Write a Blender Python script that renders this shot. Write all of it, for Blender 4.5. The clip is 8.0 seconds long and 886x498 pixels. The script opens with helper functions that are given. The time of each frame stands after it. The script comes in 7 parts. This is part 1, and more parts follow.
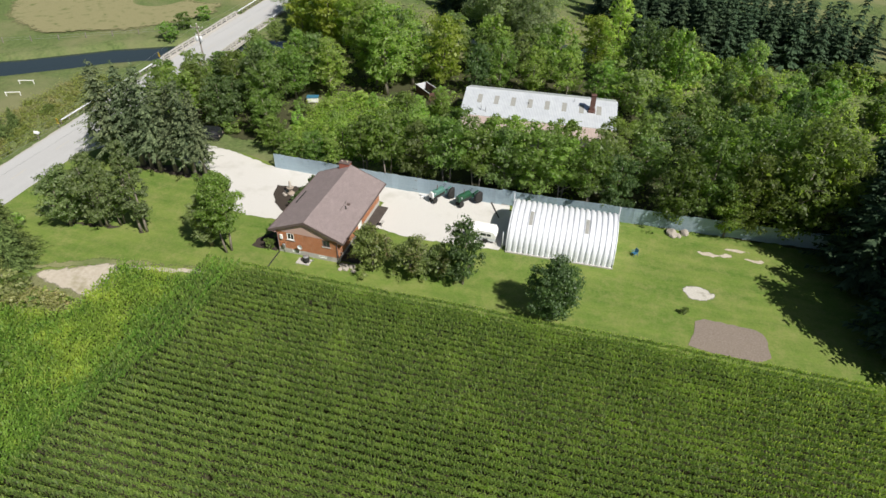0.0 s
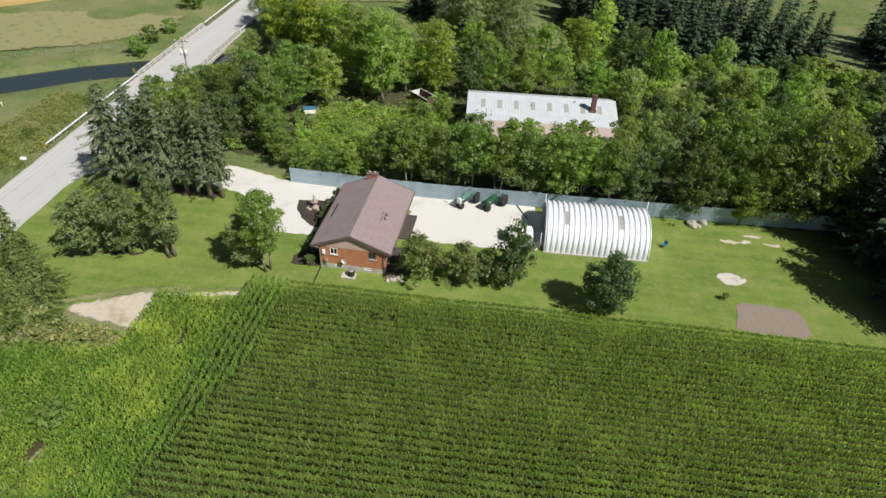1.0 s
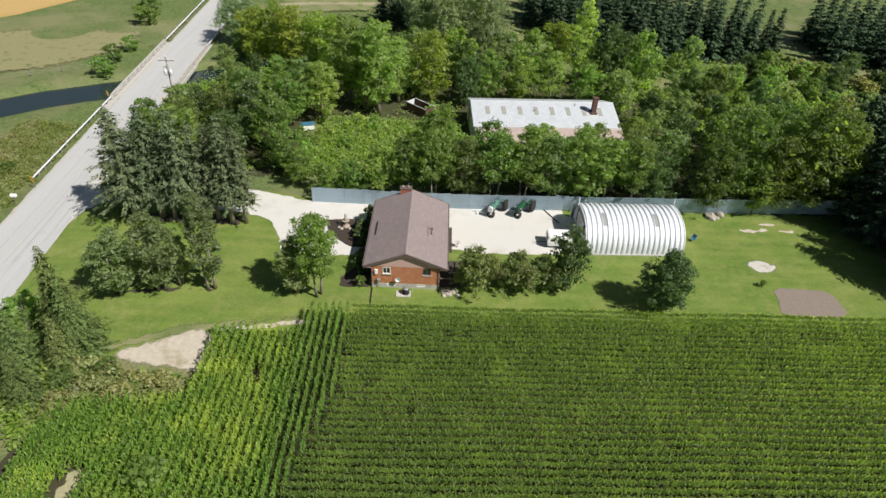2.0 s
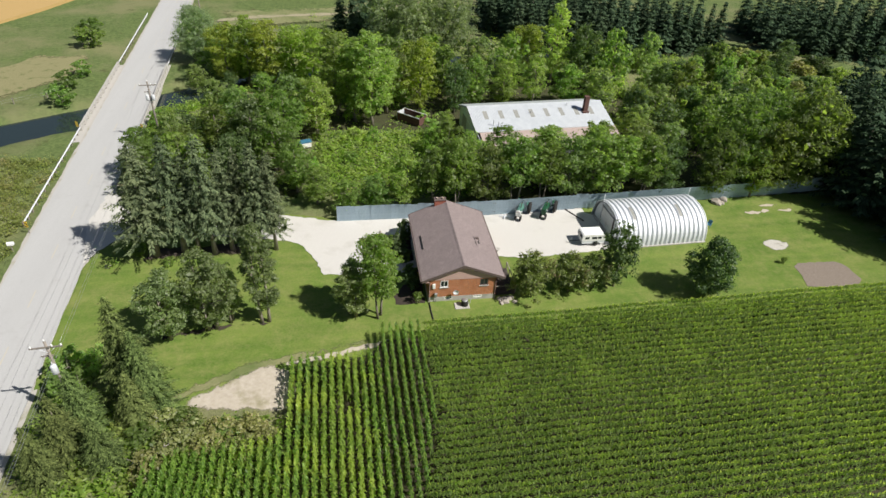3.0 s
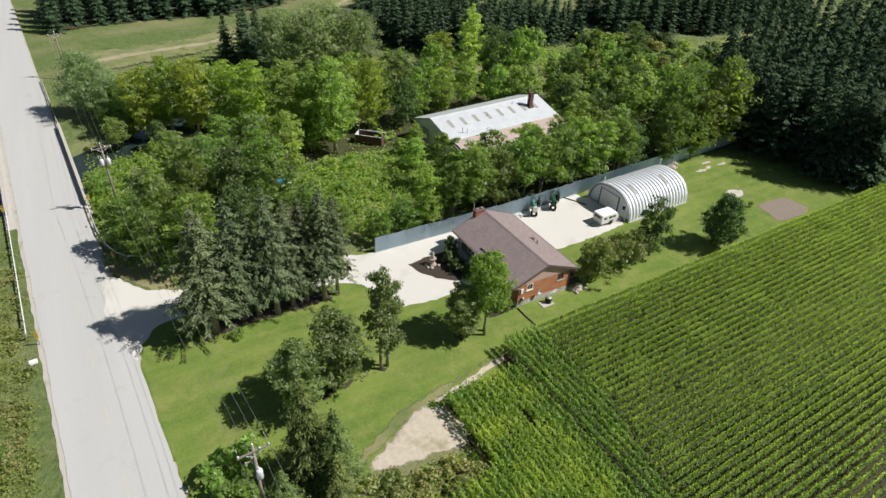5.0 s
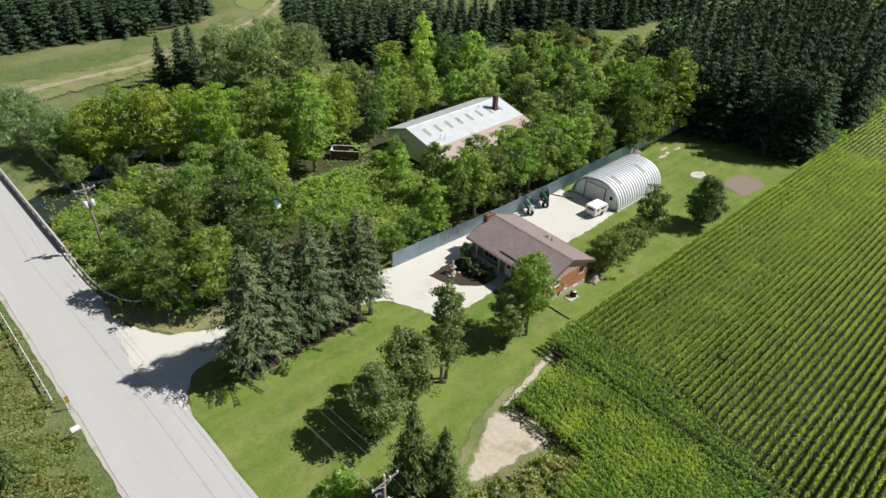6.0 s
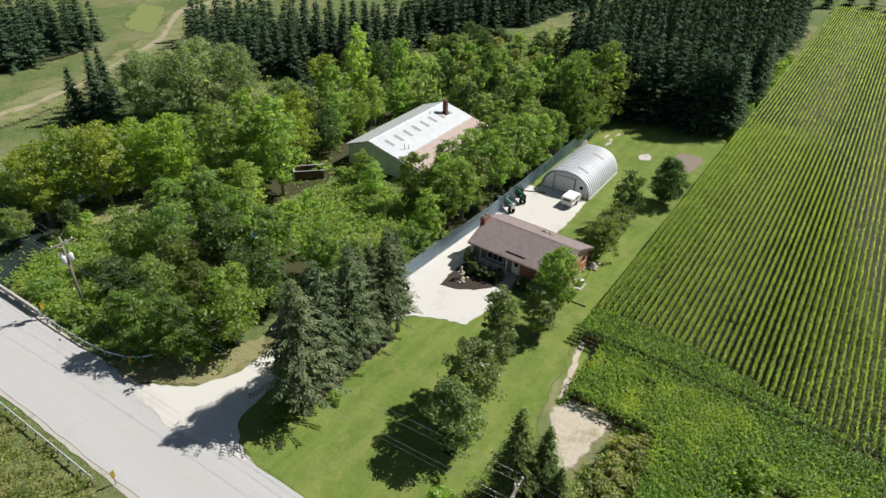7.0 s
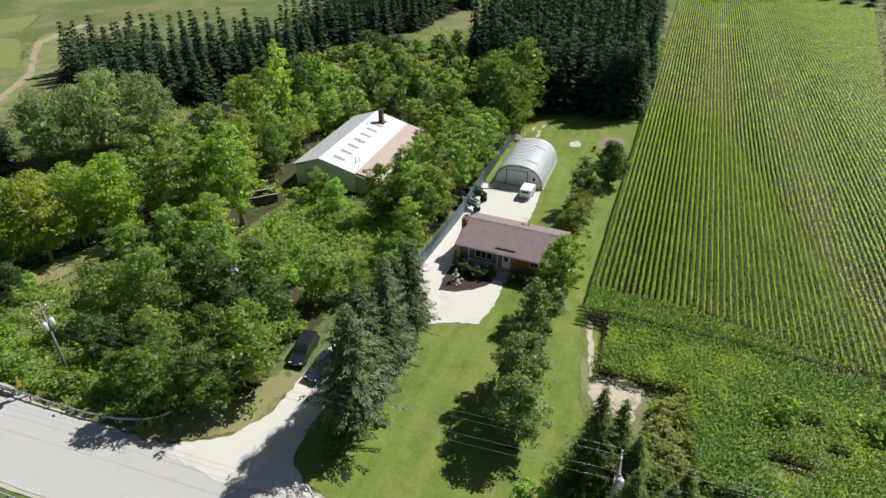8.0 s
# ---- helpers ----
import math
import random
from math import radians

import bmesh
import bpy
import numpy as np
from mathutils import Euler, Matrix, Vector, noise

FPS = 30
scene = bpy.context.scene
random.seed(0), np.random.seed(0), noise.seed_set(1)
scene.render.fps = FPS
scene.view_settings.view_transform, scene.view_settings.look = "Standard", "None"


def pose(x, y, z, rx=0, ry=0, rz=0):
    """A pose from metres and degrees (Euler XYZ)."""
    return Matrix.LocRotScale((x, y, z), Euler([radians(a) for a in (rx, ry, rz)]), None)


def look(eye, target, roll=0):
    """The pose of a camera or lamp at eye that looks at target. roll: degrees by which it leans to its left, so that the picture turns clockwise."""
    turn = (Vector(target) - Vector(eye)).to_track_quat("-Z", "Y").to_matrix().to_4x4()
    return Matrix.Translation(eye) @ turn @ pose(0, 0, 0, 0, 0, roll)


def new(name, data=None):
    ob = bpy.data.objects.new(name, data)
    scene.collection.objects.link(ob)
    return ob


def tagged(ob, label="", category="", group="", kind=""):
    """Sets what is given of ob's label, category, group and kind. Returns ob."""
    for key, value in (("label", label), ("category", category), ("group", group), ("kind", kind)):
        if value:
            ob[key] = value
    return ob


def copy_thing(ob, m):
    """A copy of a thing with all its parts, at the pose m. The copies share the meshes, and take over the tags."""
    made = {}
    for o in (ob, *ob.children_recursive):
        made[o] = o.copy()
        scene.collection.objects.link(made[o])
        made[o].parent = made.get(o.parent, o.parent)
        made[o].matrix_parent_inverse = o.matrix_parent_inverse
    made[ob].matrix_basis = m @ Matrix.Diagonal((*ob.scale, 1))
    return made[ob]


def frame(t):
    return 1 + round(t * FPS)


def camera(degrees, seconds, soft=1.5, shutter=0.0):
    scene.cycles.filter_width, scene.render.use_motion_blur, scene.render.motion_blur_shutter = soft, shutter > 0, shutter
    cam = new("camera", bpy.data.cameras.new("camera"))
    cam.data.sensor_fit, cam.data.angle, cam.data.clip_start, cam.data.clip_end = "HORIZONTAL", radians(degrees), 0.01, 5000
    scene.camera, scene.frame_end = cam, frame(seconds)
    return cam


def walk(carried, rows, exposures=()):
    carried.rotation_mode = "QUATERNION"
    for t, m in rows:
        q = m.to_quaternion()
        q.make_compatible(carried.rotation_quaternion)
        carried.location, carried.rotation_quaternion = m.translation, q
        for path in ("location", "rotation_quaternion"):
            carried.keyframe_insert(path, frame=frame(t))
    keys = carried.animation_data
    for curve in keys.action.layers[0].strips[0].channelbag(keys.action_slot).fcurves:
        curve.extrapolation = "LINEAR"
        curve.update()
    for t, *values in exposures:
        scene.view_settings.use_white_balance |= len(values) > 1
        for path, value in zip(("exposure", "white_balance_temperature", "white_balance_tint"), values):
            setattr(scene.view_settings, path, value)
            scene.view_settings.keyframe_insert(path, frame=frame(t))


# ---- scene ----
cam = camera(71.9, 8.0)
PATH = [
    (0, (2.146, 2.554, 46.51), (1.728, 4.079, 45.285), 1.6),
    (0.5, (-4.216, 0.763, 46.62), (-4.529, 2.318, 45.403), 2.2),
    (1, (-10.828, -0.616, 46.711), (-11.034, 0.963, 45.501), 2.6),
    (1.5, (-18.04, -1.132, 46.742), (-18.13, 0.465, 45.541), 3.1),
    (3, (-41.26, 0.846, 46.529), (-40.962, 2.44, 45.358), 3.5),
    (3.5, (-48.895, 2.337, 46.519), (-48.448, 3.907, 45.362), 3.6),
    (4, (-56.363, 4.477, 46.497), (-55.766, 6.003, 45.351), 3.7),
    (4.5, (-63.437, 7.242, 46.575), (-62.701, 8.713, 45.436), 3.4),
    (6, (-82.226, 18.902, 47.227), (-81.106, 20.13, 46.115), 2.8),
    (6.5, (-87.576, 24.008, 47.315), (-86.328, 25.12, 46.217), 2.4),
    (7, (-92.322, 29.753, 47.398), (-90.959, 30.729, 46.308), 1.9),
    (7.5, (-96.505, 35.928, 47.515), (-95.034, 36.746, 46.434), 1.3),
    (8, (-100.323, 42.279, 47.647), (-98.758, 42.917, 46.578), 0.8),
]
walk(cam, [(t, look(eye, target, roll)) for t, eye, target, roll in PATH])


# ---- world, sun, exposure ----
SUN_EL, SUN_AZ = 49.0, 121.0
world = bpy.data.worlds.new("sky")
scene.world = world
world.use_nodes = True
wn = world.node_tree.nodes
wl = world.node_tree.links
sky = wn.new("ShaderNodeTexSky")
sky.sky_type = "NISHITA"
sky.sun_disc = False
sky.sun_elevation = radians(SUN_EL)
sky.sun_rotation = radians(SUN_AZ)
wl.new(sky.outputs[0], wn["Background"].inputs[0])
wn["Background"].inputs[1].default_value = 0.054
sun = new("sun", bpy.data.lights.new("sun", "SUN"))
sun.data.energy = 6.6
sun.data.angle = radians(0.55)
sun.data.color = (1.0, 0.955, 0.89)
ax, ay = math.sin(radians(SUN_AZ)), math.cos(radians(SUN_AZ))
ce = math.cos(radians(SUN_EL))
sun.matrix_world = look((80 * ax * ce, 80 * ay * ce, 80 * math.sin(radians(SUN_EL))), (0, 0, 0))
scene.view_settings.exposure = 0.0


# ---- materials ----
def nodes_of(name):
    m = bpy.data.materials.new(name)
    m.use_nodes = True
    nt = m.node_tree
    return m, nt.nodes, nt.links, nt.nodes["Principled BSDF"]


def mix_rgb(n, l, fac, a, b, mode="MIX"):
    mx = n.new("ShaderNodeMix")
    mx.data_type = "RGBA"
    mx.blend_type = mode
    for sock, v in ((mx.inputs[0], fac), (mx.inputs[6], a), (mx.inputs[7], b)):
        if isinstance(v, bpy.types.NodeSocket):
            l.new(v, sock)
        elif isinstance(v, (int, float)):
            sock.default_value = v
        else:
            sock.default_value = (*v, 1)
    return mx.outputs[2]


def ramp(n, l, src, lo, hi):
    r = n.new("ShaderNodeMapRange")
    l.new(src, r.inputs[0])
    r.inputs[1].default_value, r.inputs[2].default_value = lo, hi
    return r.outputs[0]


def noise_tex(n, l, scale, detail=4.0, rough=0.6, vec=None, stretch=None):
    tc = vec
    if tc is None:
        tc = n.new("ShaderNodeTexCoord").outputs["Object"]
    if stretch:
        mp = n.new("ShaderNodeMapping")
        l.new(tc, mp.inputs[0])
        mp.inputs["Scale"].default_value = stretch
        tc = mp.outputs[0]
    t = n.new("ShaderNodeTexNoise")
    l.new(tc, t.inputs["Vector"])
    t.inputs["Scale"].default_value = scale
    t.inputs["Detail"].default_value = detail
    t.inputs["Roughness"].default_value = rough
    return t.outputs["Fac"]


def surface(name, a, b, c=None, big=0.15, small=3.0, rough=0.85, metal=0.0, bump=0.3, bump_scale=8.0,
            bump_dist=0.02, tint=0.0, stretch=None, c_lo=0.55, c_hi=0.7, spec=0.3, feather=False):
    """Two tones by a fine noise, a third by a coarse one, fine relief; tint varies it from object to object."""
    m, n, l, p = nodes_of(name)
    f = ramp(n, l, noise_tex(n, l, small, 5, 0.65, stretch=stretch), 0.3, 0.7)
    col = mix_rgb(n, l, f, a, b)
    if c:
        g = ramp(n, l, noise_tex(n, l, big, 4, 0.6), c_lo, c_hi)
        col = mix_rgb(n, l, g, col, c)
    if tint:
        oi = n.new("ShaderNodeObjectInfo")
        v = n.new("ShaderNodeMapRange")
        l.new(oi.outputs["Random"], v.inputs[0])
        v.inputs[3].default_value, v.inputs[4].default_value = 1 - tint, 1 + tint
        hsv = n.new("ShaderNodeHueSaturation")
        l.new(v.outputs[0], hsv.inputs["Value"])
        l.new(col, hsv.inputs["Color"])
        col = hsv.outputs[0]
    l.new(col, p.inputs["Base Color"])
    p.inputs["Roughness"].default_value = rough
    p.inputs["Metallic"].default_value = metal
    p.inputs["Specular IOR Level"].default_value = spec
    if bump:
        b2 = n.new("ShaderNodeBump")
        b2.inputs["Strength"].default_value = bump
        b2.inputs["Distance"].default_value = bump_dist
        l.new(noise_tex(n, l, bump_scale, 4, 0.6), b2.inputs["Height"])
        l.new(b2.outputs[0], p.inputs["Normal"])
    if feather:
        fade(n, l, p)
    return m


def fade(n, l, p):
    """Lets a ground cover thin out towards its rim, in tufts."""
    at = n.new("ShaderNodeAttribute")
    at.attribute_name = "cover"
    nz = ramp(n, l, noise_tex(n, l, 0.8, 8, 0.8), 0.3, 0.7)
    sub = n.new("ShaderNodeMath")
    sub.operation = "SUBTRACT"
    l.new(at.outputs["Fac"], sub.inputs[0])
    wide = ramp(n, l, noise_tex(n, l, 0.11, 5, 0.7), 0.3, 0.7)
    both = n.new("ShaderNodeMath")
    both.operation = "MULTIPLY_ADD"
    both.inputs[1].default_value = 0.55
    l.new(nz, both.inputs[0])
    half = n.new("ShaderNodeMath")
    half.operation = "MULTIPLY"
    half.inputs[1].default_value = 0.45
    l.new(wide, half.inputs[0])
    l.new(half.outputs[0], both.inputs[2])
    l.new(both.outputs[0], sub.inputs[1])
    l.new(ramp(n, l, sub.outputs[0], -0.08, 0.12), p.inputs["Alpha"])


def foliage(name, dark, light, third=None, trans=0.35, per_tree=0.18, rough=0.48, spec=0.4, glow=(2.35, 2.6, 1.1)):
    """Leaves: a colour from leaf to leaf and from plant to plant, part of the light shining through."""
    m, n, l, p = nodes_of(name)
    geo = n.new("ShaderNodeNewGeometry")
    oi = n.new("ShaderNodeObjectInfo")
    col = mix_rgb(n, l, geo.outputs["Random Per Island"], dark, light)
    if third:
        tc = n.new("ShaderNodeTexCoord").outputs["Object"]
        col = mix_rgb(n, l, ramp(n, l, noise_tex(n, l, 0.35, 3, 0.5, vec=tc), 0.5, 0.68), col, third)
    v = n.new("ShaderNodeMapRange")
    l.new(oi.outputs["Random"], v.inputs[0])
    v.inputs[3].default_value, v.inputs[4].default_value = 1 - per_tree, 1 + per_tree
    hsv = n.new("ShaderNodeHueSaturation")
    l.new(v.outputs[0], hsv.inputs["Value"])
    hv = n.new("ShaderNodeMapRange")
    ml = n.new("ShaderNodeMath")
    ml.operation = "FRACT"
    mm = n.new("ShaderNodeMath")
    mm.operation = "MULTIPLY"
    mm.inputs[1].default_value = 7.31
    l.new(oi.outputs["Random"], mm.inputs[0])
    l.new(mm.outputs[0], ml.inputs[0])
    l.new(ml.outputs[0], hv.inputs[0])
    hv.inputs[3].default_value, hv.inputs[4].default_value = 0.482, 0.516
    l.new(hv.outputs[0], hsv.inputs["Hue"])
    l.new(col, hsv.inputs["Color"])
    l.new(hsv.outputs[0], p.inputs["Base Color"])
    p.inputs["Roughness"].default_value = rough
    p.inputs["Specular IOR Level"].default_value = spec
    tr = n.new("ShaderNodeBsdfTranslucent")
    l.new(mix_rgb(n, l, 1.0, hsv.outputs[0], glow, "MULTIPLY"), tr.inputs[0])
    mx = n.new("ShaderNodeMixShader")
    mx.inputs[0].default_value = trans
    l.new(p.outputs[0], mx.inputs[1])
    l.new(tr.outputs[0], mx.inputs[2])
    l.new(mx.outputs[0], n["Material Output"].inputs[0])
    return m


def ground_material():
    """Rough meadow: green, with straw-coloured and brown stretches."""
    m, n, l, p = nodes_of("meadow")
    f = ramp(n, l, noise_tex(n, l, 1.6, 6, 0.7), 0.3, 0.7)
    col = mix_rgb(n, l, f, (0.058, 0.09, 0.03), (0.155, 0.2, 0.07))
    g = ramp(n, l, noise_tex(n, l, 0.045, 5, 0.65), 0.46, 0.62)
    col = mix_rgb(n, l, g, col, (0.18, 0.185, 0.09))
    h2 = ramp(n, l, noise_tex(n, l, 0.3, 4, 0.7), 0.6, 0.75)
    col = mix_rgb(n, l, h2, col, (0.07, 0.075, 0.03))
    l.new(col, p.inputs["Base Color"])
    p.inputs["Roughness"].default_value = 0.95
    p.inputs["Specular IOR Level"].default_value = 0.1
    b = n.new("ShaderNodeBump")
    b.inputs["Strength"].default_value = 0.8
    b.inputs["Distance"].default_value = 0.25
    l.new(noise_tex(n, l, 2.5, 5, 0.7), b.inputs["Height"])
    l.new(b.outputs[0], p.inputs["Normal"])
    return m


def lawn_material():
    """Mown grass with faint mower tracks, worn and dry spots."""
    m, n, l, p = nodes_of("mown_grass")
    f = ramp(n, l, noise_tex(n, l, 4.0, 8, 0.85), 0.32, 0.68)
    col = mix_rgb(n, l, f, (0.05, 0.1, 0.015), (0.14, 0.222, 0.044))
    g = ramp(n, l, noise_tex(n, l, 0.13, 7, 0.75), 0.42, 0.6)
    col = mix_rgb(n, l, g, col, mix_rgb(n, l, f, (0.1, 0.145, 0.03), (0.19, 0.245, 0.062)))
    mow = ramp(n, l, noise_tex(n, l, 1.0, 3, 0.5, stretch=(0.1, 0.7, 1.0)), 0.35, 0.65)
    col = mix_rgb(n, l, 0.22, col, mix_rgb(n, l, mow, (0.04, 0.08, 0.01), (0.2, 0.25, 0.05)))
    dry = ramp(n, l, noise_tex(n, l, 0.3, 8, 0.85), 0.48, 0.74)
    col = mix_rgb(n, l, dry, col, (0.23, 0.235, 0.085))
    worn = ramp(n, l, noise_tex(n, l, 1.5, 8, 0.8), 0.5, 0.68)
    col = mix_rgb(n, l, worn, col, mix_rgb(n, l, 0.55, col, (0.19, 0.2, 0.07)))
    l.new(col, p.inputs["Base Color"])
    p.inputs["Roughness"].default_value = 0.9
    p.inputs["Specular IOR Level"].default_value = 0.12
    b = n.new("ShaderNodeBump")
    b.inputs["Strength"].default_value = 0.6
    b.inputs["Distance"].default_value = 0.06
    l.new(noise_tex(n, l, 9.0, 4, 0.7), b.inputs["Height"])
    l.new(b.outputs[0], p.inputs["Normal"])
    return m


def road_material():
    """Sun-bleached chip-seal: tyre tracks along the road, a patchy edge, fine stones."""
    m, n, l, p = nodes_of("bleached_asphalt")
    f = ramp(n, l, noise_tex(n, l, 14.0, 5, 0.7), 0.3, 0.7)
    col = mix_rgb(n, l, f, (0.362, 0.362, 0.358), (0.448, 0.448, 0.442))
    tr = ramp(n, l, noise_tex(n, l, 1.1, 3, 0.5, stretch=(0.6, 0.02, 1.0)), 0.35, 0.75)
    col = mix_rgb(n, l, tr, col, mix_rgb(n, l, 0.22, col, (0.31, 0.305, 0.30)))
    st = ramp(n, l, noise_tex(n, l, 0.35, 5, 0.7), 0.58, 0.8)
    col = mix_rgb(n, l, st, col, (0.345, 0.34, 0.33))
    l.new(col, p.inputs["Base Color"])
    p.inputs["Roughness"].default_value = 0.9
    p.inputs["Specular IOR Level"].default_value = 0.2
    return m


def ribbed_material(name, col, dark, pitch, axis, depth, rough=0.45, metal=0.6, spot=None):
    """Rolled sheet metal: ribs across one axis as relief, streaks of dirt."""
    m, n, l, p = nodes_of(name)
    f = ramp(n, l, noise_tex(n, l, 0.8, 5, 0.7), 0.35, 0.75)
    c = mix_rgb(n, l, f, col, dark)
    if spot:
        c = mix_rgb(n, l, ramp(n, l, noise_tex(n, l, 0.25, 4, 0.7), 0.6, 0.72), c, spot)
    l.new(c, p.inputs["Base Color"])
    p.inputs["Roughness"].default_value = rough
    p.inputs["Metallic"].default_value = metal
    w = n.new("ShaderNodeTexWave")
    w.bands_direction = axis
    w.inputs["Scale"].default_value = math.pi / 10 / pitch
    tc = n.new("ShaderNodeTexCoord")
    l.new(tc.outputs["Object"], w.inputs["Vector"])
    b = n.new("ShaderNodeBump")
    b.inputs["Distance"].default_value = depth
    l.new(w.outputs["Fac"], b.inputs["Height"])
    l.new(b.outputs[0], p.inputs["Normal"])
    return m


def course_material(name, a, b, mortar, width, height, plane, gap=0.012, rough=0.85):
    """Courses too small to pick apart from the air: bricks or shingles as a fine pattern with relief."""
    m, n, l, p = nodes_of(name)
    tc = n.new("ShaderNodeTexCoord")
    sp = n.new("ShaderNodeSeparateXYZ")
    l.new(tc.outputs["Object"], sp.inputs[0])
    add = n.new("ShaderNodeMath")
    add.operation = "ADD"
    l.new(sp.outputs["X"], add.inputs[0])
    cb = n.new("ShaderNodeCombineXYZ")
    if plane == "wall":
        l.new(sp.outputs["Y"], add.inputs[1])
        l.new(add.outputs[0], cb.inputs[0])
        l.new(sp.outputs["Z"], cb.inputs[1])
    else:
        l.new(sp.outputs["Y"], cb.inputs[0])
        l.new(sp.outputs["X"], cb.inputs[1])
    t = n.new("ShaderNodeTexBrick")
    l.new(cb.outputs[0], t.inputs["Vector"])
    t.inputs["Scale"].default_value = 1.0
    t.inputs["Brick Width"].default_value = width
    t.inputs["Row Height"].default_value = height
    t.inputs["Mortar Size"].default_value = gap
    t.inputs["Color1"].default_value = (*a, 1)
    t.inputs["Color2"].default_value = (*b, 1)
    t.inputs["Mortar"].default_value = (*mortar, 1)
    f = ramp(n, l, noise_tex(n, l, 1.2, 5, 0.7), 0.4, 0.8)
    dull = tuple(v * 0.82 for v in a)
    l.new(mix_rgb(n, l, f, t.outputs["Color"], dull), p.inputs["Base Color"])
    p.inputs["Roughness"].default_value = rough
    p.inputs["Specular IOR Level"].default_value = 0.25
    bp = n.new("ShaderNodeBump")
    bp.inputs["Distance"].default_value = 0.012
    bp.invert = True
    l.new(t.outputs["Fac"], bp.inputs["Height"])
    l.new(bp.outputs[0], p.inputs["Normal"])
    return m


M = {}
M["meadow"] = ground_material()
M["lawn"] = lawn_material()
M["road"] = road_material()
M["gravel"] = surface("crushed_stone", (0.46, 0.445, 0.415), (0.57, 0.555, 0.525), (0.40, 0.385, 0.345), big=0.22, small=18, rough=0.95, bump=0.5, bump_scale=30, c_lo=0.55, c_hi=0.8)
M["shoulder"] = surface("grey_road_gravel", (0.33, 0.31, 0.28), (0.44, 0.42, 0.38), (0.25, 0.25, 0.17), big=0.4, small=9, rough=0.95, bump=0.4, bump_scale=20)
M["dirt"] = surface("sandy_soil", (0.36, 0.315, 0.25), (0.47, 0.42, 0.35), (0.26, 0.235, 0.15), big=0.35, small=1.6, rough=0.95, bump=0.6, bump_scale=2.2, bump_dist=0.08, feather=True)
M["ash"] = surface("pale_ash", (0.36, 0.34, 0.29), (0.52, 0.50, 0.46), (0.25, 0.24, 0.2), big=0.9, small=7, rough=0.95, bump=0.6, bump_scale=10, bump_dist=0.05, feather=True)
M["tilled"] = surface("tilled_soil", (0.16, 0.13, 0.105), (0.25, 0.21, 0.175), (0.2, 0.165, 0.135), big=0.5, small=6, rough=0.95, bump=0.9, bump_scale=8, bump_dist=0.08)
# Soil darkened in its colour to stand for shade between the corn rows.
M["field_soil"] = surface("shade_tinted_field_soil", (0.032, 0.028, 0.017), (0.055, 0.047, 0.028), (0.035, 0.045, 0.014), big=0.8, small=4, rough=0.95, bump=0.6, bump_scale=6)
M["stone_wall"] = surface("grey_stone_cladding", (0.16, 0.155, 0.15), (0.27, 0.26, 0.25), small=2.5, rough=0.85, bump=0.6, bump_scale=4, bump_dist=0.03)
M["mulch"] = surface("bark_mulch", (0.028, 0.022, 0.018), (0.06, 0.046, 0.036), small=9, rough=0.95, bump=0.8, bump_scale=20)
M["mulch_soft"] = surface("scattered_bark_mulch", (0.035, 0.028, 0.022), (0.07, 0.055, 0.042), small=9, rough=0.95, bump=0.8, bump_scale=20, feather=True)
M["dry"] = surface("dry_grass", (0.17, 0.165, 0.075), (0.26, 0.24, 0.125), (0.11, 0.13, 0.045), big=0.5, small=5, rough=0.95, bump=0.6, bump_scale=9, bump_dist=0.06, feather=True)
M["straw"] = surface("patchy_straw_grass", (0.15, 0.17, 0.07), (0.23, 0.22, 0.11), (0.11, 0.145, 0.045), big=0.22, small=1.4, rough=0.95, bump=0.6, bump_scale=4, bump_dist=0.1, feather=True, c_lo=0.45, c_hi=0.65)
M["track"] = surface("trampled_sandy_grass", (0.25, 0.225, 0.14), (0.33, 0.3, 0.2), (0.17, 0.18, 0.08), big=0.3, small=2, rough=0.95, bump=0.5, bump_scale=4, bump_dist=0.06, feather=True, c_lo=0.5, c_hi=0.7)
M["hay"] = surface("young_crop", (0.13, 0.17, 0.05), (0.2, 0.225, 0.075), (0.16, 0.21, 0.05), big=0.2, small=3, rough=0.95, bump=0.5, bump_scale=4, bump_dist=0.1, feather=True)
# Forest floor tone with the shade of the trees put into the colour.
M["litter"] = surface("shade_tinted_litter", (0.03, 0.032, 0.014), (0.065, 0.066, 0.028), (0.05, 0.07, 0.02), big=0.3, small=4, rough=0.95, bump=0.8, bump_scale=5, bump_dist=0.1, feather=True)
M["wheat"] = surface("ripe_grain", (0.36, 0.24, 0.09), (0.45, 0.31, 0.13), small=3, rough=0.95)
M["water"], n_, l_, p_ = nodes_of("river_water")
p_.inputs["Base Color"].default_value = (0.02, 0.03, 0.03, 1)
p_.inputs["Roughness"].default_value = 0.12
bw = n_.new("ShaderNodeBump")
bw.inputs["Distance"].default_value = 0.03
bw.inputs["Strength"].default_value = 0.4
l_.new(noise_tex(n_, l_, 1.5, 3, 0.5), bw.inputs["Height"])
l_.new(bw.outputs[0], p_.inputs["Normal"])

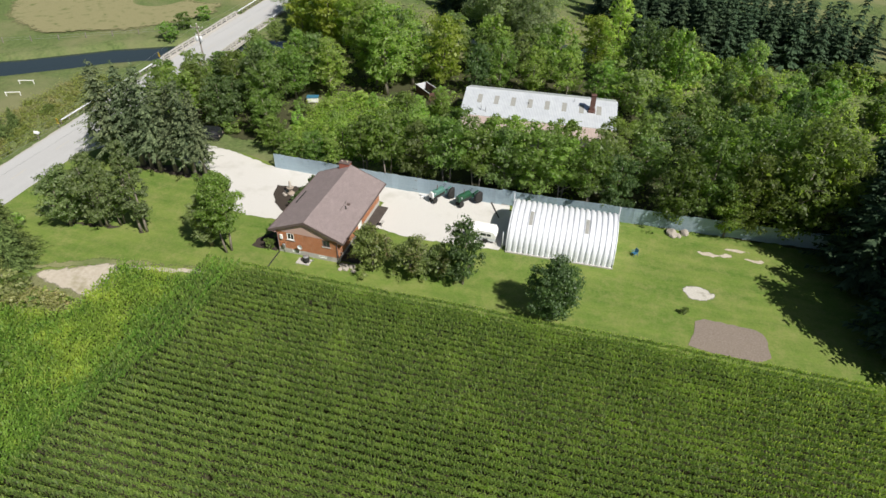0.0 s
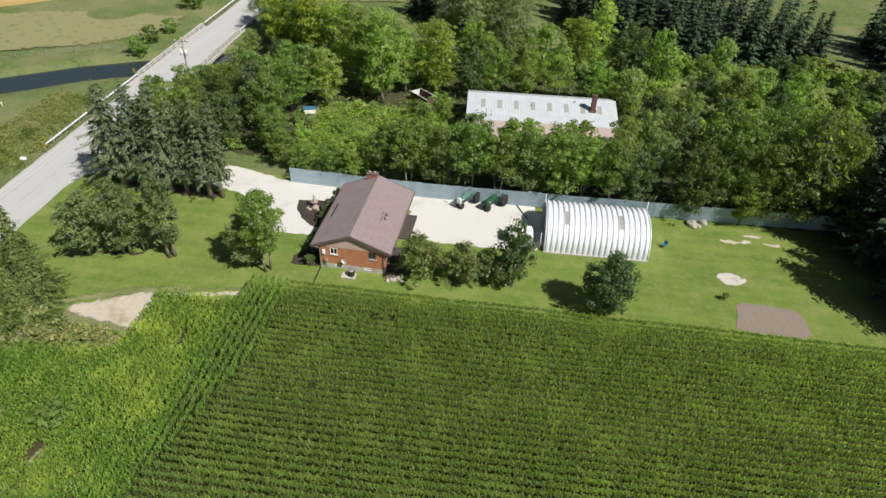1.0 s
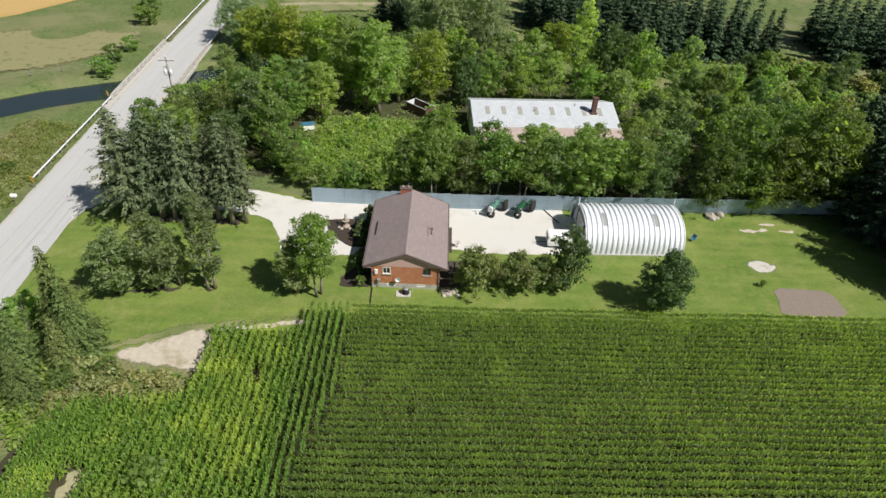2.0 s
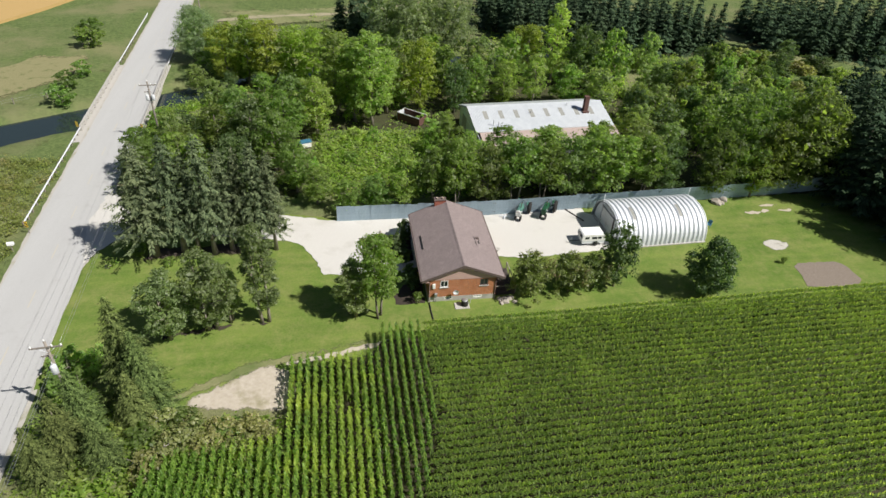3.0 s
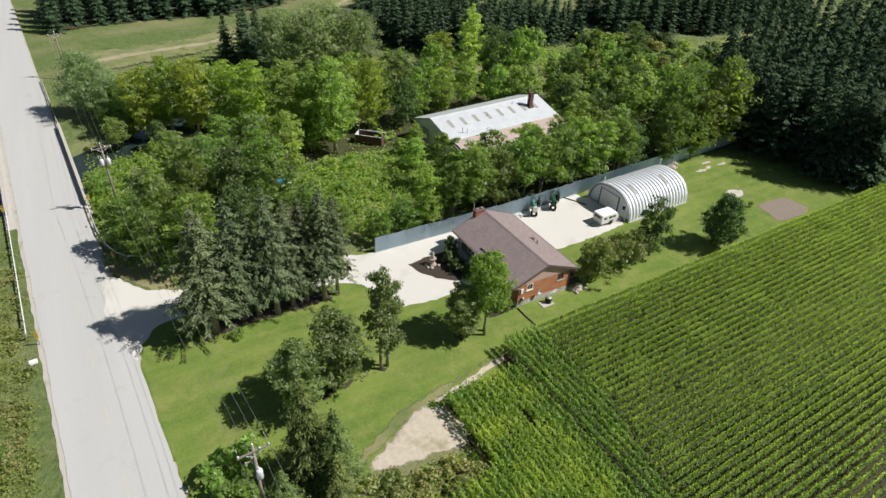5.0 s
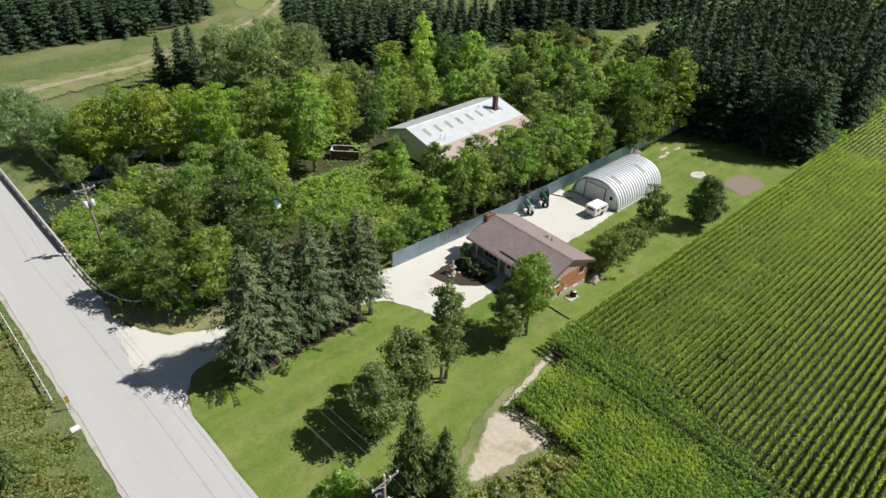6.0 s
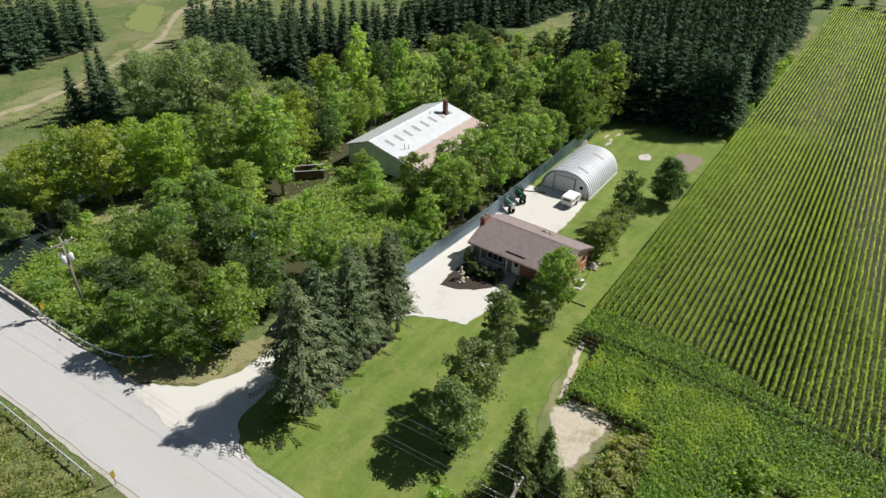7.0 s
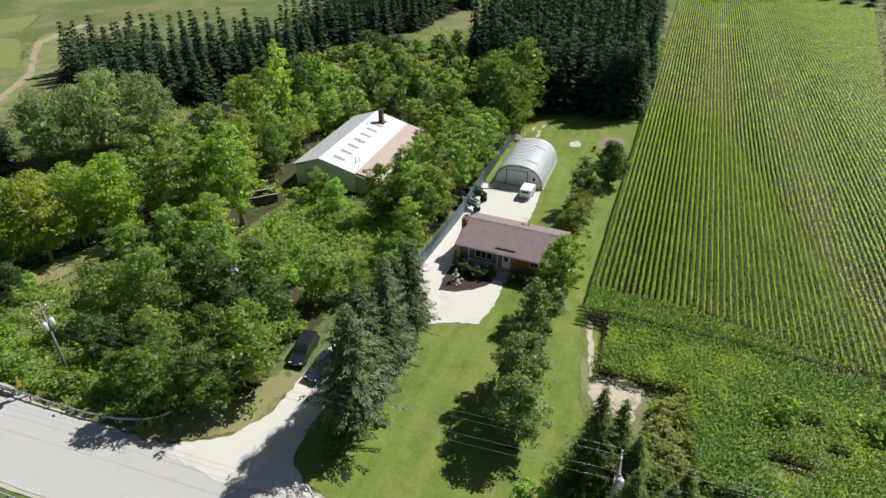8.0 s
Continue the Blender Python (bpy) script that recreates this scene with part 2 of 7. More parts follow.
M["leaf"] = foliage("broad_leaves", (0.080, 0.114, 0.032), (0.168, 0.228, 0.072), (0.152, 0.212, 0.054), trans=0.5, per_tree=0.26, glow=(3.0, 3.35, 1.4))
M["leaf_maple"] = foliage("maple_leaves", (0.064, 0.090, 0.026), (0.139, 0.187, 0.058), (0.125, 0.172, 0.044), trans=0.5, per_tree=0.26, glow=(3.0, 3.35, 1.4))
M["leaf_light"] = foliage("light_leaves", (0.140, 0.189, 0.058), (0.252, 0.320, 0.111), (0.234, 0.297, 0.081), trans=0.5, per_tree=0.26, glow=(3.0, 3.35, 1.4))
M["leaf_dark"] = foliage("dark_leaves", (0.05, 0.083, 0.03), (0.112, 0.165, 0.062), trans=0.42)
M["leaf_grey"] = foliage("willow_leaves", (0.12, 0.158, 0.085), (0.25, 0.305, 0.18), trans=0.45)
M["leaf_olive"] = foliage("olive_leaves", (0.098, 0.131, 0.051), (0.197, 0.246, 0.103), (0.172, 0.215, 0.078), trans=0.5, per_tree=0.26, glow=(3.0, 3.35, 1.4))
M["leaf_locust"] = foliage("locust_leaves", (0.138, 0.178, 0.032), (0.262, 0.325, 0.06), (0.245, 0.295, 0.048), trans=0.46)
M["leaf_dusty"] = foliage("dusty_olive_leaves", (0.10, 0.128, 0.055), (0.215, 0.255, 0.122), (0.2, 0.235, 0.1), trans=0.48)
M["leaf_dry"] = foliage("dry_brown_leaves", (0.13, 0.145, 0.05), (0.33, 0.33, 0.15), (0.3, 0.25, 0.13), trans=0.42)
M["leaf_red"] = foliage("reddish_leaves", (0.08, 0.105, 0.035), (0.18, 0.22, 0.075), (0.14, 0.11, 0.06), trans=0.42)
M["needle"] = foliage("spruce_needles", (0.055, 0.082, 0.045), (0.215, 0.265, 0.14), trans=0.36, rough=0.8, spec=0.08, glow=(1.1, 1.2, 0.7))
M["needle_olive"] = foliage("olive_spruce_needles", (0.05, 0.075, 0.026), (0.24, 0.31, 0.105), trans=0.36, rough=0.8, spec=0.08, glow=(1.2, 1.3, 0.7))
M["needle_dark"] = foliage("pine_needles", (0.024, 0.046, 0.027), (0.095, 0.148, 0.078), trans=0.28, rough=0.8, spec=0.06, glow=(1.0, 1.1, 0.7))
M["corn"] = foliage("corn_leaves", (0.075, 0.115, 0.03), (0.178, 0.235, 0.07), (0.182, 0.235, 0.065), trans=0.55, per_tree=0.0, rough=0.5, spec=0.35, glow=(3.5, 3.55, 1.1))
M["corn_fresh"] = foliage("fresh_corn_leaves", (0.06, 0.12, 0.02), (0.21, 0.33, 0.06), (0.2, 0.3, 0.055), trans=0.45, per_tree=0.0, rough=0.5, spec=0.3, glow=(2.3, 2.4, 0.8))
M["corn_yellow"] = foliage("yellowed_corn_leaves", (0.13, 0.2, 0.035), (0.27, 0.37, 0.075), (0.33, 0.4, 0.08), trans=0.52, per_tree=0.0, rough=0.5, spec=0.3, glow=(2.3, 2.3, 0.7))
M["tassel"] = foliage("corn_tassel", (0.27, 0.32, 0.1), (0.42, 0.46, 0.17), trans=0.62, per_tree=0.0, glow=(1.9, 2.05, 0.75), spec=0.1)
M["weed"] = foliage("weed_leaves", (0.11, 0.165, 0.032), (0.29, 0.37, 0.078), (0.28, 0.31, 0.1), trans=0.52, per_tree=0.0)
M["roadside"] = foliage("roadside_weeds", (0.12, 0.14, 0.04), (0.25, 0.3, 0.09), (0.3, 0.26, 0.13), trans=0.45, per_tree=0.0)
M["dead_wood"] = surface("bleached_dead_wood", (0.38, 0.34, 0.29), (0.5, 0.46, 0.4), small=6, rough=0.9)
M["bark"] = surface("grey_bark", (0.17, 0.145, 0.12), (0.32, 0.28, 0.24), small=6, rough=0.95, bump=0.8, bump_scale=12, tint=0.2, stretch=(1, 1, 0.25))
M["wood"] = surface("weathered_wood", (0.17, 0.15, 0.13), (0.28, 0.25, 0.215), small=5, rough=0.9, stretch=(1, 1, 0.2), tint=0.1)
M["wood_dark"] = surface("dark_stained_wood", (0.045, 0.038, 0.034), (0.085, 0.072, 0.062), small=4, rough=0.85)
M["brick"] = course_material("orange_brick", (0.42, 0.165, 0.075), (0.50, 0.21, 0.10), (0.40, 0.27, 0.2), 0.21, 0.075, "wall", gap=0.008)
M["brick_red"] = course_material("red_brick", (0.30, 0.09, 0.06), (0.37, 0.12, 0.08), (0.3, 0.2, 0.16), 0.21, 0.075, "wall", gap=0.008)
M["shingle"] = course_material("brown_shingles", (0.24, 0.195, 0.19), (0.285, 0.235, 0.23), (0.15, 0.12, 0.115), 0.32, 0.145, "roof", gap=0.012)
M["concrete"] = surface("grey_concrete", (0.36, 0.345, 0.32), (0.45, 0.43, 0.40), (0.30, 0.29, 0.265), big=0.8, small=9, rough=0.9, bump=0.2)
M["siding"] = surface("pinkish_siding", (0.45, 0.30, 0.26), (0.50, 0.34, 0.30), small=3, rough=0.7, bump=0.15, stretch=(1, 1, 6))
M["white"] = surface("white_paint", (0.72, 0.72, 0.70), (0.80, 0.80, 0.78), (0.62, 0.61, 0.57), big=1.2, small=6, rough=0.55, bump=0.05)
M["trim"] = surface("brown_trim", (0.10, 0.075, 0.07), (0.14, 0.105, 0.095), small=5, rough=0.6)
M["galv"] = surface("galvanised_steel", (0.62, 0.64, 0.67), (0.72, 0.74, 0.77), (0.50, 0.52, 0.55), big=0.7, small=4, rough=0.55, metal=0.2, bump=0.05, c_lo=0.6, c_hi=0.85, tint=0.04)
M["fence"] = surface("pale_blue_sheet_steel", (0.31, 0.40, 0.46), (0.38, 0.47, 0.53), (0.27, 0.34, 0.38), big=0.6, small=3, rough=0.5, metal=0.35, bump=0.05, tint=0.06)
M["tin"] = ribbed_material("white_tin_roof", (0.64, 0.67, 0.69), (0.52, 0.55, 0.58), 0.25, "X", 0.02, 0.45, 0.35)
M["tin_brown"] = ribbed_material("faded_pink_tin_roof", (0.42, 0.335, 0.30), (0.36, 0.285, 0.255), 0.25, "X", 0.02, 0.6, 0.1, spot=(0.34, 0.285, 0.265))
M["skylight"] = surface("grey_translucent_sheet", (0.24, 0.24, 0.22), (0.31, 0.31, 0.285), small=4, rough=0.5)
M["rust"] = surface("rusty_steel", (0.075, 0.04, 0.035), (0.14, 0.075, 0.06), small=6, rough=0.85, bump=0.2)
M["black"] = surface("black_rubber", (0.018, 0.018, 0.018), (0.035, 0.034, 0.032), small=8, rough=0.85)
M["steel"] = surface("grey_steel", (0.30, 0.31, 0.32), (0.40, 0.41, 0.42), small=6, rough=0.45, metal=0.6)
M["green_paint"] = surface("green_tractor_paint", (0.010, 0.06, 0.03), (0.016, 0.085, 0.04), (0.03, 0.05, 0.03), big=2, small=8, rough=0.5)
M["teal_paint"] = surface("faded_teal_paint", (0.06, 0.16, 0.13), (0.09, 0.2, 0.165), (0.04, 0.08, 0.07), big=2, small=8, rough=0.6)
M["yellow"] = surface("yellow_paint", (0.62, 0.42, 0.03), (0.7, 0.5, 0.05), small=8, rough=0.5)
M["cream"] = surface("cream_paint", (0.55, 0.5, 0.36), (0.62, 0.57, 0.43), small=8, rough=0.5)
M["blue_plastic"] = surface("blue_plastic", (0.03, 0.12, 0.2), (0.05, 0.16, 0.25), small=6, rough=0.5)
M["car_black"] = surface("black_car_paint", (0.012, 0.013, 0.016), (0.018, 0.02, 0.024), small=2, rough=0.2, bump=0, spec=0.6)
M["car_blue"] = surface("dark_blue_car_paint", (0.012, 0.016, 0.035), (0.018, 0.022, 0.045), small=2, rough=0.2, bump=0, spec=0.6)
M["stone"] = surface("pale_field_stone", (0.27, 0.24, 0.21), (0.40, 0.36, 0.31), small=5, rough=0.9, bump=0.4, tint=0.15)
M["terracotta"] = surface("brown_field_stone", (0.27, 0.22, 0.17), (0.36, 0.30, 0.25), small=6, rough=0.9)
M["lane_paint"] = surface("worn_yellow_lane_paint", (0.46, 0.42, 0.33), (0.42, 0.40, 0.35), small=3, rough=0.9)
M["glass"], n_, l_, p_ = nodes_of("window_glass")
p_.inputs["Base Color"].default_value = (0.02, 0.025, 0.03, 1)
p_.inputs["Roughness"].default_value = 0.06
p_.inputs["Specular IOR Level"].default_value = 0.6


# ---- mesh tools ----
class Mesh:
    """Collects faces, then becomes one mesh."""

    def __init__(self):
        self.v, self.f, self.s, self.m = [], [], [], []

    def poly(self, pts, slot=0, smooth=False):
        k = len(self.v)
        self.v += [tuple(q) for q in pts]
        self.f.append(tuple(range(k, k + len(pts))))
        self.s.append(smooth)
        self.m.append(slot)

    def box(self, x0, y0, z0, x1, y1, z1, bevel=0.0, slot=0, turn=0.0, tilt=None):
        """A box; with bevel its edges are chamfered."""
        bm = bmesh.new()
        bmesh.ops.create_cube(bm, size=1.0)
        c = Vector(((x0 + x1) / 2, (y0 + y1) / 2, (z0 + z1) / 2))
        for w in bm.verts:
            w.co = Vector((w.co.x * (x1 - x0), w.co.y * (y1 - y0), w.co.z * (z1 - z0)))
        if bevel:
            bmesh.ops.bevel(bm, geom=bm.edges[:], offset=bevel, segments=1, affect="EDGES")
        r = Matrix.Rotation(radians(turn), 3, "Z")
        if tilt:
            r = r @ Euler([radians(a) for a in tilt]).to_matrix()
        k = len(self.v)
        bm.verts.index_update()
        self.v += [tuple(r @ w.co + c) for w in bm.verts]
        for f in bm.faces:
            self.f.append(tuple(k + w.index for w in f.verts))
            self.s.append(False)
            self.m.append(slot)
        bm.free()
        return self

    def prism(self, pts, z0, z1, slot=0, bottom=True):
        """An upright prism over an outline given anticlockwise."""
        k, n = len(self.v), len(pts)
        self.v += [(x, y, z0) for x, y in pts] + [(x, y, z1) for x, y in pts]
        self.f.append(tuple(range(k + n, k + 2 * n)))
        if bottom:
            self.f.append(tuple(range(k + n - 1, k - 1, -1)))
        for i in range(n):
            j = (i + 1) % n
            self.f.append((k + i, k + j, k + n + j, k + n + i))
        c = n + 1 + int(bottom)
        self.s += [False] * c
        self.m += [slot] * c
        return self

    def extrude(self, pts, axis, a, b, slot=0):
        """A profile of (u, z) pulled along x (u is y) or y (u is x)."""
        n, k = len(pts), len(self.v)
        for d in (a, b):
            self.v += [(d, u, z) if axis == "x" else (u, d, z) for u, z in pts]
        self.f.append(tuple(range(k, k + n)))
        self.f.append(tuple(range(k + 2 * n - 1, k + n - 1, -1)))
        for i in range(n):
            j = (i + 1) % n
            self.f.append((k + i, k + n + i, k + n + j, k + j))
        self.s += [False] * (n + 2)
        self.m += [slot] * (n + 2)
        return self

    def tube(self, pts, radii, sides=6, slot=0, smooth=True, caps=True):
        """A tapered tube along points."""
        k = len(self.v)
        pts = [Vector(q) for q in pts]
        if isinstance(radii, (int, float)):
            radii = [radii] * len(pts)
        for i, q in enumerate(pts):
            d = pts[min(i + 1, len(pts) - 1)] - pts[max(i - 1, 0)]
            d.normalize()
            u = d.orthogonal() if abs(d.z) > 0.95 else d.cross(Vector((0, 0, 1)))
            u.normalize()
            w = d.cross(u)
            for a in range(sides):
                t = math.tau * a / sides
                self.v.append(tuple(q + (u * math.cos(t) + w * math.sin(t)) * radii[i]))
        for i in range(len(pts) - 1):
            for a in range(sides):
                b = (a + 1) % sides
                self.f.append((k + i * sides + a, k + i * sides + b, k + (i + 1) * sides + b, k + (i + 1) * sides + a))
                self.s.append(smooth)
                self.m.append(slot)
        if caps:
            e = k + (len(pts) - 1) * sides
            self.f.append(tuple(range(k + sides - 1, k - 1, -1)))
            self.f.append(tuple(range(e, e + sides)))
            self.s += [False, False]
            self.m += [slot, slot]
        return self

    def lathe(self, centre, profile, sides=14, axis="z", slot=0):
        """A turned shape: profile of (radius, height)."""
        k = len(self.v)
        c = Vector(centre)
        for r, z in profile:
            for a in range(sides):
                t = math.tau * a / sides
                p = (r * math.cos(t), r * math.sin(t), z)
                if axis == "y":
                    p = (p[0], p[2], p[1])
                elif axis == "x":
                    p = (p[2], p[0], p[1])
                self.v.append(tuple(c + Vector(p)))
        for i in range(len(profile) - 1):
            for a in range(sides):
                b = (a + 1) % sides
                self.f.append((k + i * sides + a, k + i * sides + b, k + (i + 1) * sides + b, k + (i + 1) * sides + a))
                self.s.append(True)
                self.m.append(slot)
        e = k + (len(profile) - 1) * sides
        self.f.append(tuple(range(k + sides - 1, k - 1, -1)))
        self.f.append(tuple(range(e, e + sides)))
        self.s += [False, False]
        self.m += [slot, slot]
        return self

    def mesh(self, name, *mats):
        me = bpy.data.meshes.new(name)
        me.from_pydata(self.v, [], self.f)
        me.polygons.foreach_set("use_smooth", self.s)
        me.polygons.foreach_set("material_index", self.m)
        for q in mats:
            me.materials.append(q)
        me.update()
        return me


def quads_mesh(name, quads, mats, slots=None):
    """A mesh of loose quads from an array (n, 4, 3)."""
    n = len(quads)
    me = bpy.data.meshes.new(name)
    me.vertices.add(4 * n)
    me.vertices.foreach_set("co", np.asarray(quads, np.float32).ravel())
    me.loops.add(4 * n)
    me.loops.foreach_set("vertex_index", np.arange(4 * n, dtype=np.int32))
    me.polygons.add(n)
    me.polygons.foreach_set("loop_start", np.arange(0, 4 * n, 4, dtype=np.int32))
    if slots is not None:
        me.polygons.foreach_set("material_index", np.asarray(slots, np.int32))
    for q in mats:
        me.materials.append(q)
    me.update(calc_edges=True)
    me.validate()
    return me


def thing(name, label, category, group="", at=(0, 0, 0), turn=0.0):
    ob = new(name)
    ob.empty_display_size = 0.3
    ob.matrix_world = pose(*at, 0, 0, turn)
    return tagged(ob, label, category, group)


def part(name, mesh, mat, parent, label="", at=None):
    """One mesh object under a thing or a part, in the thing's own coordinates."""
    me = mesh.mesh(name, mat) if isinstance(mesh, Mesh) else mesh
    ob = new(name, me)
    ob.parent = parent
    if at is not None:
        ob.matrix_basis = at
    if label:
        ob["label"] = label
    return ob


def structure(name, mesh, mat, label, category):
    me = mesh.mesh(name, mat) if isinstance(mesh, Mesh) else mesh
    return tagged(new(name, me), label, category, kind="structure")


def smooth_outline(pts, step=0.6, wobble=0.12, seed=1):
    """A closed outline through corner points, subdivided, with an uneven edge."""
    rng = np.random.RandomState(seed)
    out = []
    for i, p in enumerate(pts):
        q = pts[(i + 1) % len(pts)]
        n = max(1, int(math.dist(p, q) / step))
        for k in range(n):
            t = k / n
            w = wobble * (rng.rand(2) - 0.5) * 2
            out.append((p[0] + (q[0] - p[0]) * t + w[0], p[1] + (q[1] - p[1]) * t + w[1]))
    return out


def soft_sheet(name, out, z, mat, feather):
    """A grid over an outline; the point attribute cover falls to 0 at its rim."""
    o = np.array(out)
    s = max(feather * 0.4, 0.2)
    xs = np.arange(o[:, 0].min() - s, o[:, 0].max() + 2 * s, s)
    ys = np.arange(o[:, 1].min() - s, o[:, 1].max() + 2 * s, s)
    gx, gy = [a.ravel() for a in np.meshgrid(xs, ys)]
    inside = np.zeros(len(gx), bool)
    d = np.full(len(gx), 1e9)
    for (ax_, ay_), (bx_, by_) in zip(o, np.roll(o, -1, 0)):
        cross = (ay_ > gy) != (by_ > gy)
        inside ^= cross & (gx < (bx_ - ax_) * (gy - ay_) / (by_ - ay_ + 1e-12) + ax_)
        ux, uy = bx_ - ax_, by_ - ay_
        t = np.clip(((gx - ax_) * ux + (gy - ay_) * uy) / (ux * ux + uy * uy + 1e-12), 0, 1)
        d = np.minimum(d, np.hypot(gx - ax_ - t * ux, gy - ay_ - t * uy))
    cover = np.clip(np.where(inside, d, -d) / feather, 0, 1)
    nx = len(xs)
    i = (np.arange(len(ys) - 1)[:, None] * nx + np.arange(nx - 1)).ravel()
    q = np.stack([i, i + 1, i + nx + 1, i + nx], 1)
    q = q[cover[q].max(1) > 0]
    used, back = np.unique(q, return_inverse=True)
    me = bpy.data.meshes.new(name)
    me.from_pydata([(gx[k], gy[k], z) for k in used], [], back.reshape(-1, 4).tolist())
    me.attributes.new("cover", "FLOAT", "POINT").data.foreach_set("value", cover[used])
    me.materials.append(mat)
    return me


def sheet(name, pts, z, mat, label, category, step=0.6, wobble=0.12, seed=1, depth=0.06, feather=0.0):
    """A patch of ground cover with an uneven edge."""
    out = smooth_outline(pts, step, wobble, seed)
    if feather:
        return tagged(new(name, soft_sheet(name, out, z, mat, feather)), label, category, kind="structure")
    bm = bmesh.new()
    vs = [bm.verts.new((x, y, z)) for x, y in out]
    bmesh.ops.triangle_fill(bm, use_beauty=True, edges=[bm.edges.new((vs[i], vs[(i + 1) % len(vs)])) for i in range(len(vs))])
    for f in bm.faces:
        if f.normal.z < 0:
            f.normal_flip()
    r = bmesh.ops.extrude_edge_only(bm, edges=[e for e in bm.edges if e.is_boundary])
    for w in r["geom"]:
        if isinstance(w, bmesh.types.BMVert):
            w.co.z -= depth
    me = bpy.data.meshes.new(name)
    bm.to_mesh(me)
    bm.free()
    me.materials.append(mat)
    return tagged(new(name, me), label, category, kind="structure")


# ---- ground, road, yard ----
CREEK = [(-170, 62), (-130, 80), (-110, 92), (-97, 103), (-88, 108.5), (-80, 112), (-70, 119), (-58, 128), (-49, 131), (-38, 136),
         (-20, 139), (-4, 140), (8, 142)]


def creek_distance(x, y):
    d = np.full(np.shape(x), 1e9)
    for (ax_, ay_), (bx_, by_) in zip(CREEK, CREEK[1:]):
        ux, uy = bx_ - ax_, by_ - ay_
        t = np.clip(((x - ax_) * ux + (y - ay_) * uy) / (ux * ux + uy * uy), 0, 1)
        d = np.minimum(d, np.hypot(x - ax_ - t * ux, y - ay_ - t * uy))
    return d


def road_mid(y):
    return -76.1 - 0.0675 * (y - 52)


def land(x, y):
    """Height of the open ground."""
    x, y = np.asarray(x, float), np.asarray(y, float)
    d = creek_distance(x, y)
    s = np.clip(1 - (d - 2.2) / 4.2, 0, 1)
    z = -0.04 - 2.0 * s * s * (3 - 2 * s)
    far = np.clip((np.abs(x + 20) - 75) / 60, 0, 1) + np.clip((y - 85) / 60, 0, 1)
    z += np.clip(far, 0, 1) * 0.25 * (np.sin(x * 0.11 + 1.3) * np.cos(y * 0.09) - 0.6)
    z = np.minimum(z, -0.04 + 0.14 * np.clip((np.abs(x - road_mid(y)) - 5.5) / 8, 0, 1))
    ditch = np.abs(np.abs(x - road_mid(y)) - 6.6)
    z -= 0.3 * np.clip(1 - ditch / 1.6, 0, 1) * (x < road_mid(y))
    return z


def build_ground():
    xs = np.unique(np.concatenate([[-2600, -1500, -800, -450, -300], np.arange(-240, -140, 6), np.arange(-140, 125, 1.7), np.arange(125, 330, 8), [450, 800, 1500, 2600]]))
    ys = np.unique(np.concatenate([[-2600, -1500, -800, -400, -200], np.arange(-140, 40, 9), np.arange(40, 175, 1.7), np.arange(175, 330, 8), [450, 800, 1500, 2600]]))
    gx, gy = np.meshgrid(xs, ys)
    co = np.stack([gx, gy, land(gx, gy)], -1).reshape(-1, 3)
    nx, ny = len(xs), len(ys)
    i = (np.arange(ny - 1)[:, None] * nx + np.arange(nx - 1)).ravel()
    quads = np.stack([i, i + 1, i + nx + 1, i + nx], 1)
    me = bpy.data.meshes.new("ground")
    me.from_pydata(co.tolist(), [], quads.tolist())
    me.polygons.foreach_set("use_smooth", [True] * len(me.polygons))
    me.materials.append(M["meadow"])
    tagged(new("ground", me), "rough green and straw-coloured meadow grass", "ground", kind="structure")


def strip(mid, half, y0, y1, z, step=4.0, wobble=0.0, seed=3):
    rng = np.random.RandomState(seed)
    m = Mesh()
    ys = np.arange(y0, y1 + step, step)
    rows = []
    for y in ys:
        w = wobble * (rng.rand(2) - 0.5) * 2
        rows.append(((mid(y) - half + w[0], y), (mid(y) + half + w[1], y)))
    k = 0
    for (a, b), (c, d) in zip(rows, rows[1:]):
        m.poly([(*a, z), (*b, z), (*d, z), (*c, z)])
        m.poly([(*a, z - 0.2), (*a, z), (*c, z), (*c, z - 0.2)])
        m.poly([(*b, z), (*b, z - 0.2), (*d, z - 0.2), (*d, z)])
    return m


build_ground()
shoulder = strip(road_mid, 4.35, -400, 900, -0.012, 1.1, 0.09, 5)
structure("road_shoulder", shoulder, M["shoulder"], "pale gravel shoulder beside the country road", "shoulder")
structure("road", strip(road_mid, 3.95, -400, 900, 0.03, 1.6, 0.08, 6), M["road"], "sun-bleached grey asphalt country road", "road")
dash = Mesh()
for y_ in np.arange(-60, 220, 9.0):
    q_ = [(road_mid(y) + s, y, 0.036) for y, s in ((y_, -0.06), (y_, 0.06), (y_ + 3, 0.06), (y_ + 3, -0.06))]
    dash.poly(q_)
structure("lane_marking", dash, M["lane_paint"], "worn pale yellow broken centre line on the road", "road marking")

water = Mesh()
for (ax_, ay_), (bx_, by_) in zip(CREEK, CREEK[1:]):
    d_ = Vector((bx_ - ax_, by_ - ay_)).normalized() * 1.5
    n_ = Vector((-d_.y, d_.x)).normalized() * (5.2 if ax_ < -75 else 3.0)
    water.poly([(ax_ - d_.x - n_.x, ay_ - d_.y - n_.y, -1.0), (bx_ + d_.x - n_.x, by_ + d_.y - n_.y, -1.0), (bx_ + d_.x + n_.x, by_ + d_.y + n_.y, -1.0), (ax_ - d_.x + n_.x, ay_ - d_.y + n_.y, -1.0)])
for i_, q_ in enumerate(water.v):
    water.v[i_] = (q_[0], q_[1], -1.0 - 0.004 * (i_ // 4))
